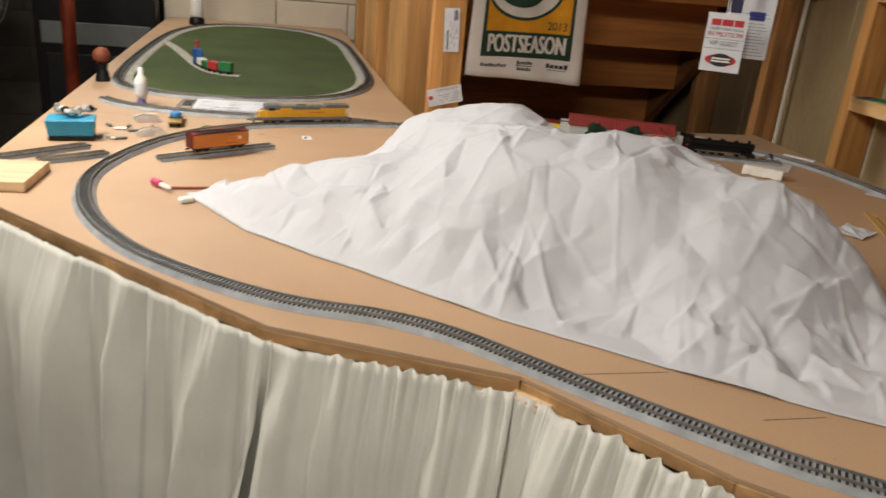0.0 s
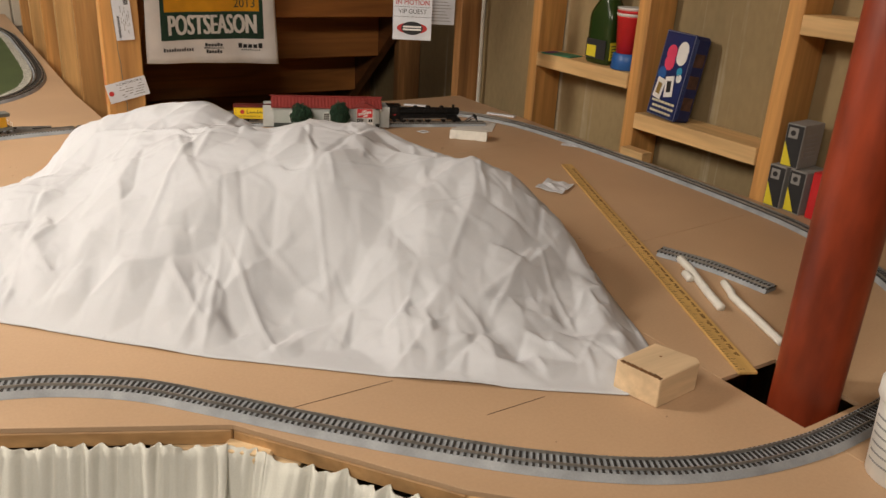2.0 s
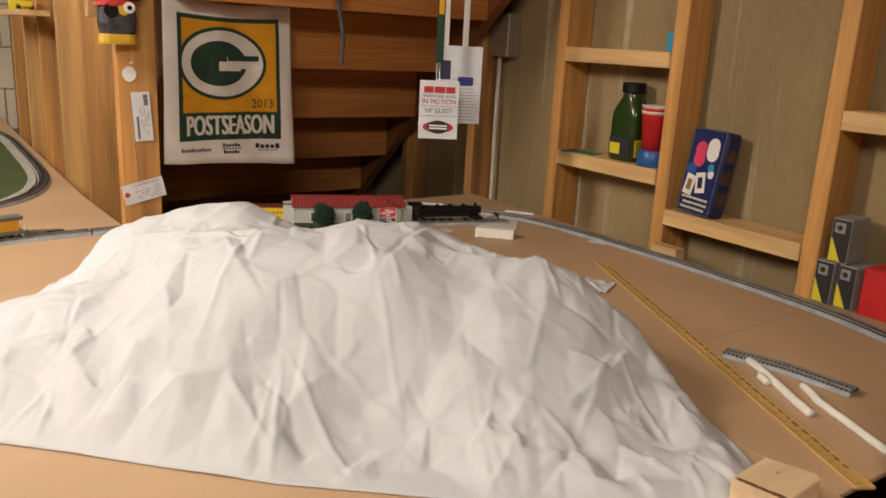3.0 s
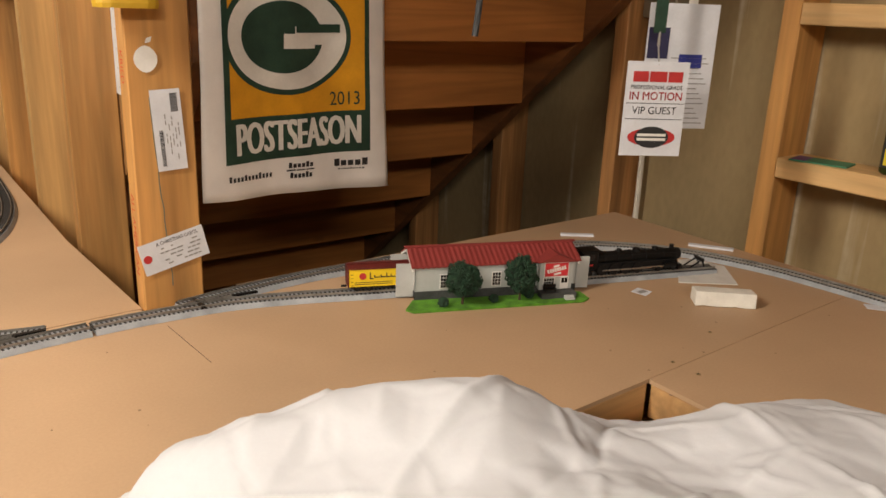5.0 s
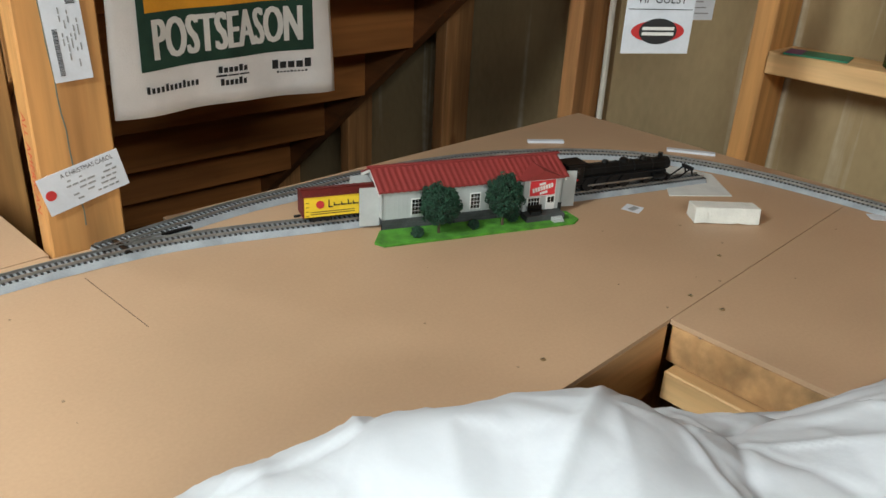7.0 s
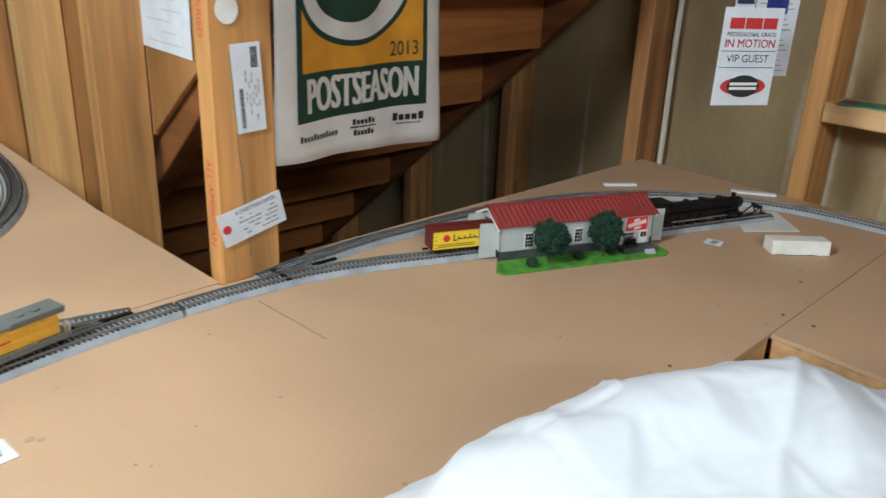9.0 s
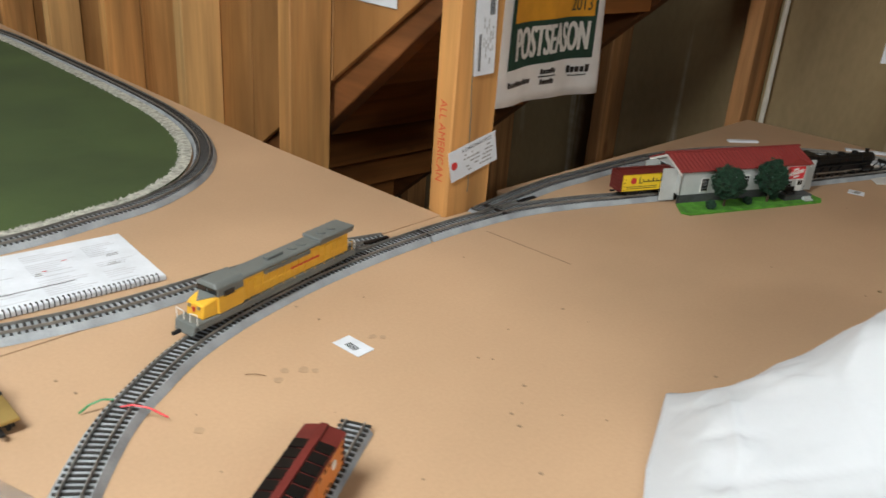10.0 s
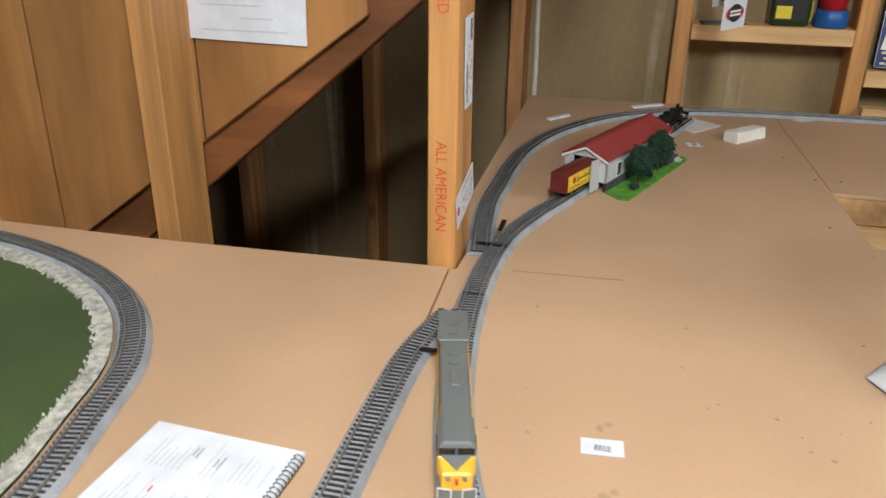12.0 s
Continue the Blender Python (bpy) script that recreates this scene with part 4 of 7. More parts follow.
# ---- black steam locomotive ----
def steam():
    m = pose(1.115, 1.9215, TZ + 0.0118, 0, 0, -18.5)
    st = thing("toy_locomotive", m, "black model steam locomotive leaving the engine shed", "model train")
    bm = bmesh.new()
    bm_cyl(bm, (-0.06, 0, 0.0285), (0.105, 0, 0.0285), 0.0115, 0.0105, 20)
    part("boiler", bm, BLACK, st, "black boiler", smooth=False)
    bm = bmesh.new(); bm_cyl(bm, (0.100, 0, 0.0285), (0.110, 0, 0.0285), 0.0112, 0.0100, 20)
    part("smokebox", bm, DARK, st)
    bm = bmesh.new(); bm_cyl(bm, (0.110, 0, 0.034), (0.114, 0, 0.034), 0.0028, seg=12)
    part("headlight", bm, STEEL, st)
    bm = bmesh.new(); bm_lathe(bm, [(0.0038, 0), (0.0036, 0.007), (0.0044, 0.0085)], pose(0.095, 0, 0.0375), 14)
    part("chimney", bm, BLACK, st)
    for x, r in ((0.062, 0.0062), (0.025, 0.0075), (-0.01, 0.0055)):
        bm = bmesh.new(); bm_lathe(bm, [(r, 0), (r, 0.004), (r * 0.7, 0.0065), (r * 0.2, 0.0072)], pose(x, 0, 0.037), 16)
        part("dome", bm, BLACK, st)
    for x in (-0.04, -0.015, 0.012, 0.04, 0.075):
        bm = bmesh.new(); bm_cyl(bm, (x - 0.0006, 0, 0.0285), (x + 0.0006, 0, 0.0285), 0.0121, seg=20)
        part("boiler_band", bm, DARK, st)
    bm = bmesh.new(); bm_box(bm, -0.085, -0.0145, 0.013, -0.056, 0.0145, 0.045)
    cab = part("cab", bm, BLACK, st, bevel=0.001)
    bm = bmesh.new(); bm_box(bm, -0.089, -0.0158, 0.0445, -0.052, 0.0158, 0.0468)
    part("cab_roof", bm, BLACK, cab, bevel=0.0008)
    for s in (-1, 1):
        bm = bmesh.new(); bm_box(bm, -0.078, s * 0.0146 - 0.0004, 0.030, -0.064, s * 0.0146 + 0.0004, 0.040)
        part("window", bm, GLASS_DARK, cab)
        bm = bmesh.new(); bm_box(bm, -0.072, s * 0.0147 - 0.0004, 0.020, -0.066, s * 0.0147 + 0.0004, 0.023)
        part("number_bar", bm, RED_INK, cab)
        bm = bmesh.new(); bm_box(bm, -0.06, s * 0.0132 - 0.0025, 0.0215, 0.098, s * 0.0132 + 0.0025, 0.0228)
        part("running_board", bm, DARK, st)
        bm = bmesh.new(); bm_cyl(bm, (0.075, s * 0.0125, 0.012), (0.098, s * 0.0125, 0.012), 0.0052, seg=14)
        part("cylinder", bm, BLACK, st)
        bm = bmesh.new()
        bm_box(bm, -0.045, s * 0.0128 - 0.0006, 0.0085, 0.04, s * 0.0128 + 0.0006, 0.0108)
        bm_box(bm, 0.03, s * 0.0135 - 0.0006, 0.010, 0.085, s * 0.0135 + 0.0006, 0.0120)
        part("side_rod", bm, STEEL, st, "metal side rod")
        for x in (-0.045, -0.022, 0.001, 0.024):
            bm = bmesh.new(); bm_cyl(bm, (x, s * 0.0082, 0.0098), (x, s * 0.0112, 0.0098), 0.0098, seg=20)
            part("driving_wheel", bm, DARK, st)
        bm = bmesh.new(); bm_cyl(bm, (-0.055, s * 0.0125, 0.036), (0.1, s * 0.0118, 0.034), 0.0005, seg=5)
        part("handrail", bm, DARK, st)
    for x in (0.068, 0.098, -0.068):
        wheelset(st, x)
    bm = bmesh.new(); bm_box(bm, -0.08, -0.0085, 0.008, 0.105, 0.0085, 0.019)
    part("frame", bm, DARK, st)
    bm = bmesh.new()
    vs = bm_box(bm, 0.106, -0.013, 0.002, 0.120, 0.013, 0.012)
    for v in vs:
        if v.co.x > 0.11 and v.co.z > 0.005:
            v.co.x -= 0.008
        if v.co.x > 0.115:
            v.co.y *= 0.4
    part("pilot", bm, DARK, st, "black cowcatcher")
    bm = bmesh.new(); bm_box(bm, -0.165, -0.0150, 0.010, -0.093, 0.0150, 0.038)
    td = part("tender", bm, BLACK, st, bevel=0.0012)
    for x in (-0.15, -0.135, -0.12, -0.105):
        wheelset(td, x)


steam()


# ---- engine shed ----
SHED_GREY = plain("shed_grey", (0.47, 0.485, 0.48), 0.6)
ROOF_RED = plain("shed_roof_red", (0.24, 0.028, 0.024), 0.75)
STONE = plain("shed_stone", (0.07, 0.075, 0.075), 0.85, vary=0.25)
LAWN_BRIGHT = mat("bright_grass", (0.10, 0.30, 0.02), 0.95, vary=0.2, scale=60, fine=600, bump=0.6)
LEAF = mat("tree_foam", (0.018, 0.060, 0.030), 0.9, vary=0.4, scale=150, fine=500, bump=0.3)


def shed():
    L, D, HW, HR, rise = 0.272, 0.080, 0.054, 0.076, 0.0200
    m = pose(0.738, 2.012, TZ, 0, 0, -21.5)
    sh = thing("engine_shed", m, "grey model engine shed with corrugated red roof", "model building")
    # footing and battened walls, open at both ends
    for y0, y1 in ((0.0, 0.003), (D - 0.003, D)):
        bm = bmesh.new(); bm_box(bm, 0, y0, 0.016, L, y1, HW)
        w = part("wall", bm, SHED_GREY, sh, "grey battened wall")
        outer = y0 if y0 == 0 else y1
        for k in range(44):
            x = 0.003 + k * (L - 0.006) / 43
            bm = bmesh.new()
            bm_box(bm, x - 0.0005, outer - 0.0005, 0.016, x + 0.0005, outer + 0.0005, HW)
            part("batten", bm, SHED_GREY, w)
        for row in range(4):
            z0 = 0.0005 + row * 0.0040
            for k in range(27):
                x = k * 0.0098 - (0.0049 if row % 2 else 0)
                x0, x1 = max(0, x), min(L, x + 0.0093)
                if x1 - x0 < 0.002:
                    continue
                bm = bmesh.new(); bm_box(bm, x0, y0 - 0.0012, z0, x1, y1 + 0.0012, z0 + 0.0036)
                part("stone", bm, STONE, w)
        bm = bmesh.new(); bm_box(bm, 0, y0 - 0.0004, 0.0002, L, y1 + 0.0004, 0.0164)
        part("footing", bm, plain("mortar_dark", (0.03, 0.03, 0.03), 0.9), w)
    # windows on the front
    for x in (0.040, 0.126):
        bm = bmesh.new(); bm_box(bm, x, -0.0012, 0.020, x + 0.016, 0.0005, 0.044)
        fr = part("window", bm, WHITE, sh, "white framed window")
        for i in range(3):
            for j in range(4):
                bm = bmesh.new(); bm_box(bm, x + 0.0014 + i * 0.0046, -0.0016, 0.0214 + j * 0.0055, x + 0.0052 + i * 0.0046, -0.0009, 0.0260 + j * 0.0055)
                part("pane", bm, GLASS_DARK, fr)
    # gables with open double doors
    for x0, e in ((0.0, -1), (L - 0.003, 1)):
        for pts in ([(0.0, 0.016), (0.016, 0.016), (0.016, 0.056), (0.0, 0.056)], [(D - 0.016, 0.016), (D, 0.016), (D, 0.056), (D - 0.016, 0.056)], [(0, 0.056), (D, 0.056), (D / 2, HR - 0.002)]):
            bm = bmesh.new()
            bm_prism(bm, pts, x0, x0 + 0.003)
            bmesh.ops.transform(bm, matrix=Matrix(((0, 0, 1, 0), (1, 0, 0, 0), (0, 1, 0, 0), (0, 0, 0, 1))), verts=bm.verts)
            part("gable", bm, SHED_GREY, sh)
        for s, y in ((-1, 0.014), (1, D - 0.014)):
            bm = bmesh.new()
            bm_box(bm, 0, -0.001, 0.004, 0.027, 0.001, 0.0585)
            mm = Matrix.Translation((x0 + (0 if e < 0 else 0.003), y, 0)) @ pose(0, 0, 0, 0, 0, (180 + s * 5) if e < 0 else -s * -8)
            bmesh.ops.transform(bm, matrix=mm, verts=bm.verts)
            part("door", bm, SHED_GREY, sh, "open grey shed door")
        for s in (-1, 1):
            bm = bmesh.new()
            vs = [bm.verts.new((x0 + (-0.0058 if e < 0 else 0.0032) + dx, D / 2 + s * (D / 2 + 0.0035) * u, HR - 0.001 - rise * u + dz)) for u in (0, 1) for dx in (0, 0.0026) for dz in (-0.0038, 0)]
            for f in ((0, 1, 3, 2), (4, 6, 7, 5), (0, 4, 5, 1), (2, 3, 7, 6), (0, 2, 6, 4), (1, 5, 7, 3)):
                bm.faces.new([vs[q] for q in f])
            part("bargeboard", bm, WHITE, sh, "white roof edge board")
    # corrugated roof, two slopes
    for s in (-1, 1):
        slope = []
        bm = bmesh.new()
        half = D / 2 + 0.004
        n = 132
        rows = []
        for i in range(n + 1):
            x = -0.006 + (L + 0.012) * i / n
            wv = 0.0005 * (1 if (i // 2) % 2 else -1)
            rows.append([bm.verts.new((x, D / 2 + s * half * u, HR + 0.002 - rise * 1.0 * u + wv + d)) for u, d in ((0, 0), (1, 0), (1, -0.0022), (0, -0.0022))])
        for a, b in zip(rows, rows[1:]):
            for i in range(4):
                j = (i + 1) % 4
                bm.faces.new((a[i], a[j], b[j], b[i]))
        bm.faces.new(rows[0]); bm.faces.new(rows[-1][::-1])
        part("roof", bm, ROOF_RED, sh, "corrugated red roof slope")
    bm = bmesh.new(); bm_box(bm, -0.010, D / 2 - 0.003, HR + 0.001, L + 0.010, D / 2 + 0.003, HR + 0.0036)
    part("ridge_cap", bm, ROOF_RED, sh, bevel=0.0006)
    # porch bay with sign, door and steps at the far end
    px, pw = 0.204, 0.056
    bm = bmesh.new(); bm_box(bm, px, -0.010, 0.012, px + pw, 0.001, 0.060)
    bay = part("office_bay", bm, SHED_GREY, sh, "projecting grey office bay")
    bm = bmesh.new()
    bm_prism(bm, [(px - 0.005, 0.059), (px + pw + 0.005, 0.059), (px + pw / 2, 0.072)], -0.014, 0.03)
    bmesh.ops.transform(bm, matrix=Matrix(((1, 0, 0, 0), (0, 0, 1, 0), (0, 1, 0, 0), (0, 0, 0, 1))), verts=bm.verts)
    part("bay_roof", bm, ROOF_RED, bay, "small red gable roof")
    bm = bmesh.new(); bm_box(bm, px + 0.008, -0.0125, 0.035, px + 0.048, -0.0102, 0.0575)
    sign = part("sign", bm, plain("sign_red", (0.62, 0.03, 0.04), 0.5), bay, "red sign with slanted white writing", bevel=0.0003)
    bm = bmesh.new(); bm_box(bm, px + 0.007, -0.0121, 0.034, px + 0.049, -0.0101, 0.0585)
    part("sign_border", bm, WHITE, sign)
    tilt = pose(px + 0.028, -0.0127, 0.0465, 90, 0, 0) @ pose(0, 0, 0, 0, 0, 12)
    for z, w in ((0.0062, 0.010), (-0.0072, 0.012)):
        bm = bmesh.new(); bm_box(bm, -w / 2, z - 0.0016, 0, w / 2, z + 0.0016, 0.0004, tilt)
        part("lettering_bar", bm, WHITE, sign)
    bm = bmesh.new()
    for k in range(8):
        bm_box(bm, -0.0165 + k * 0.0042, -0.0032, 0, -0.0135 + k * 0.0042, 0.0032, 0.0004, tilt)
    part("lettering_bar", bm, WHITE, sign)
    bm = bmesh.new(); bm_box(bm, px + 0.006, -0.0112, 0.020, px + 0.026, -0.0095, 0.0325)
    wn = part("bay_window", bm, WHITE, bay)
    for i in range(4):
        for j in range(2):
            bm = bmesh.new(); bm_box(bm, px + 0.0074 + i * 0.0045, -0.0116, 0.0212 + j * 0.0056, px + 0.0110 + i * 0.0045, -0.0110, 0.0258 + j * 0.0056)
            part("pane", bm, GLASS_DARK, wn)
    bm = bmesh.new(); bm_box(bm, px + 0.036, -0.0114, 0.0125, px + 0.050, -0.0095, 0.0335)
    dr = part("office_door", bm, WHITE, bay, "white half-glazed door")
    for i in range(2):
        bm = bmesh.new(); bm_box(bm, px + 0.0378 + i * 0.0056, -0.0118, 0.023, px + 0.0424 + i * 0.0056, -0.0112, 0.0315)
        part("pane", bm, GLASS_DARK, dr)
    bm = bmesh.new(); bm_box(bm, px - 0.002, -0.030, 0.0005, px + pw + 0.002, -0.0103, 0.012)
    part("porch", bm, STONE, sh, "dark stone porch", bevel=0.0006)
    for k in range(3):
        bm = bmesh.new(); bm_box(bm, px + 0.036, -0.030 - 0.005 * (k + 1), 0.0005, px + 0.052, -0.0302 - 0.005 * k, 0.009 - k * 0.003)
        part("step", bm, SHED_GREY, sh)
    bm = bmesh.new()
    bm_box(bm, px + 0.004, -0.024, 0.016, px + 0.026, -0.018, 0.0175); bm_box(bm, px + 0.004, -0.0185, 0.0165, px + 0.026, -0.0175, 0.024)
    for x in (0.006, 0.023):
        bm_box(bm, px + x, -0.023, 0.012, px + x + 0.0015, -0.0215, 0.016)
    part("bench", bm, BLACK, sh, "tiny black bench")
    # lawn plate
    lw = thing("shed_lawn", m, "bright green model grass plate in front of the shed", "model lawn")
    out = [(-0.022, -0.038), (-0.012, -0.050), (0.20, -0.047), (0.270, -0.046), (0.283, -0.034), (0.280, -0.004), (-0.004, -0.002)]
    bm = bmesh.new(); bm_prism(bm, out, 0.0, 0.0035)
    part("grass", bm, LAWN_BRIGHT, lw, bevel=0.0008)
    return m


SHED_M = shed()


def tuft_tree(m, h, r, label, trunk=True, seed=1):
    rng = random.Random(seed)
    tr = thing("model_tree" if trunk else "model_bush", m, label, "model tree" if trunk else "model bush", "trees before the shed")
    if trunk:
        bm = bmesh.new()
        bm_cyl(bm, (0, 0, 0), (0, 0, h * 0.4), 0.0022, 0.0014, 8)
        for k in range(6):
            a = k * 1.05
            bm_cyl(bm, (0, 0, h * (0.25 + 0.03 * k)), (math.cos(a) * r * 0.6, math.sin(a) * r * 0.6, h * (0.45 + 0.05 * k)), 0.0009, 0.0004, 5)
        part("trunk", bm, plain("twig_brown", (0.06, 0.04, 0.02), 0.9), tr)
    bm = bmesh.new()
    n = 2600 if trunk else 380
    for k in range(n):
        d = Vector((rng.gauss(0, 1), rng.gauss(0, 1), rng.gauss(0, 1))).normalized()
        lump = 0.82 + 0.3 * noise.noise(d * 2.6 + Vector((seed * 3.1, 0, 0)))
        q = rng.uniform(0.55, 1.0) ** 0.5
        c = Vector((d.x * r * lump * q, d.y * r * lump * q, h * 0.555 + d.z * h * 0.445 * lump * q)) if trunk else Vector((d.x * r * lump * q, d.y * r * lump * q, max(0.0005, h * 0.45 + d.z * h * 0.5 * lump * q)))
        s = rng.uniform(0.0015, 0.0028)
        u = Vector((rng.gauss(0, 1), rng.gauss(0, 1), rng.gauss(0, 1))).normalized() * s
        v = d.cross(u).normalized() * s
        a, b, e, f = (bm.verts.new(c + u), bm.verts.new(c + v), bm.verts.new(c - u), bm.verts.new(c - v))
        t = bm.verts.new(c + d * s * 0.9)
        for p, w in ((a, b), (b, e), (e, f), (f, a)):
            bm.faces.new((p, w, t))
    part("crown", bm, LEAF, tr, "dark green foam foliage")
    return tr


tuft_tree(SHED_M @ pose(0.070, -0.030, 0.0035), 0.074, 0.030, "round dark green model tree on the grass plate", seed=2)
tuft_tree(SHED_M @ pose(0.166, -0.026, 0.0035), 0.078, 0.029, "taller dark green model tree beside the shed porch", seed=5)
for x, y, h, r, s in ((0.038, -0.036, 0.016, 0.0085, 3), (0.122, -0.028, 0.013, 0.0075, 4), (0.184, -0.020, 0.020, 0.0085, 6)):
    tuft_tree(SHED_M @ pose(x, y, 0.0033), h, r, "small dark green model bush at the shed wall", False, s)

# ---- towel ----
TW, TH = 0.36, 0.425
TX, TY, TZ0 = 0.492, 2.226, 1.022


def towel_at(u, v, off=0.0):
    """A point of the hanging towel: u to the right, v up, off towards the room."""
    wave = 0.006 * math.sin(u * 22 + 0.6) * (1 - v / TH * 0.6) + 0.004 * math.sin(u * 41 + v * 5) + 0.003 * noise.noise((u * 9, v * 7, 2))
    sag = 0.010 * math.sin(math.pi * u / TW) * (v / TH) - 0.006 * math.sin(math.pi * u / TW) * (1 - v / TH)
    n = Vector((0.183, -0.983, 0))
    side = Vector((0.983, 0.183, 0))
    lean = 0.02 * (1 - v / TH) * (u / TW - 0.5)
    return Vector((TX, TY, TZ0)) + side * (u + lean) + n * (wave + off) + Vector((0, 0, v - sag - 0.004 * u / TW + 0.020 * (1 - u / TW) ** 2 * max(0.0, 1 - v / 0.09)))


def towel_patch(name, u0, v0, u1, v1, material, parent, off):
    bm = bmesh.new()
    nu, nv = max(2, int((u1 - u0) / 0.008)), max(1, int((v1 - v0) / 0.02))
    g = [[bm.verts.new(towel_at(u0 + (u1 - u0) * i / nu, v0 + (v1 - v0) * j / nv, off)) for j in range(nv + 1)] for i in range(nu + 1)]
    for a, b in zip(g, g[1:]):
        for j in range(nv):
            bm.faces.new((a[j], b[j], b[j + 1], a[j + 1]))
    return part(name, bm, material, parent, smooth=True)


def towel_oval(name, cu, cv, ru, rv, material, parent, off, clip=None):
    bm = bmesh.new()
    seg, rings = 56, 10
    prev = [bm.verts.new(towel_at(cu, cv, off))] * seg
    for k in range(1, rings + 1):
        q = k / rings
        cur = [bm.verts.new(towel_at(max(clip, cu + ru * q * math.cos(6.28318 * i / seg)) if clip is not None else cu + ru * q * math.cos(6.28318 * i / seg), cv + rv * q * math.sin(6.28318 * i / seg), off)) for i in range(seg)]
        for i in range(seg):
            j = (i + 1) % seg
            f = [prev[i], cur[i], cur[j]] if k == 1 else [prev[i], cur[i], cur[j], prev[j]]
            bm.faces.new(f)
        prev = cur
    return part(name, bm, material, parent, smooth=True)


def towel_text(name, body, size, cu, cv, sx, material, parent, off):
    me = text_mesh(body, size)
    bm = bmesh.new()
    bm.from_mesh(me)
    bmesh.ops.triangulate(bm, faces=bm.faces)
    for v in bm.verts:
        v.co = towel_at(cu + v.co.x * sx, cv + v.co.y, off)
    ob = new(name, mesh_of(name, bm, material))
    ob.parent = parent
    return ob


def towel():
    tw = thing("hanging_towel", Matrix(), "white hanging towel printed with green and gold sports design", "towel")
    cloth = towel_patch("cloth", 0, 0, TW, TH, TOWEL_M, tw, 0)
    cloth.modifiers.new("thickness", "SOLIDIFY").thickness = -0.003
    P0, P1, Q0, Q1 = 0.036, 0.318, 0.070, 0.390
    towel_patch("print_border", P0, Q0, P1, Q1, GREEN_INK, tw, 0.0016)
    towel_patch("print_gold", P0 + 0.011, Q0 + 0.075, P1 - 0.011, Q1 - 0.011, ORANGE_INK, tw, 0.0024)
    cu, cv = 0.158, 0.272
    towel_oval("emblem_rim", cu, cv, 0.122, 0.094, GREEN_INK, tw, 0.0032, P0 + 0.002)
    towel_oval("emblem_white", cu, cv, 0.113, 0.085, WHITE_INK, tw, 0.0040, P0 + 0.003)
    towel_oval("emblem_green", cu - 0.010, cv, 0.078, 0.058, GREEN_INK, tw, 0.0048)
    towel_patch("emblem_bar", cu + 0.008, cv - 0.012, cu + 0.074, cv + 0.018, WHITE_INK, tw, 0.0056)
    towel_patch("emblem_bar", cu - 0.014, cv - 0.018, cu + 0.050, cv + 0.006, WHITE_INK, tw, 0.0060)
    towel_patch("emblem_bar", cu + 0.010, cv + 0.008, cu + 0.100, cv + 0.022, GREEN_INK, tw, 0.0064)
    towel_text("year", "2013", 0.034, 0.268, 0.166, 0.86, GREEN_INK, tw, 0.0044)
    for du in (-0.0022, -0.0011, 0, 0.0011, 0.0022):
        towel_text("lettering", "POSTSEASON", 0.074, 0.177 + du, 0.108, 0.545, WHITE_INK, tw, 0.0034 + du * 0.1)
    # sponsor marks as plain bars
    def marks(u, v, n, w, h, gap):
        for k in range(n):
            towel_patch("sponsor_bar", u + k * (w + gap), v, u + k * (w + gap) + w, v + h * (1.35 if k % 4 == 0 else 1), INK, tw, 0.002)
    marks(0.040, 0.036, 12, 0.0045, 0.0085, 0.0026)
    marks(0.154, 0.049, 6, 0.0062, 0.0075, 0.0020); marks(0.150, 0.043, 3, 0.017, 0.0022, 0.0016); marks(0.157, 0.029, 6, 0.0055, 0.0080, 0.0018)
    marks(0.248, 0.044, 5, 0.0105, 0.0100, 0.0030); marks(0.256, 0.037, 9, 0.0038, 0.0022, 0.0020)



towel()

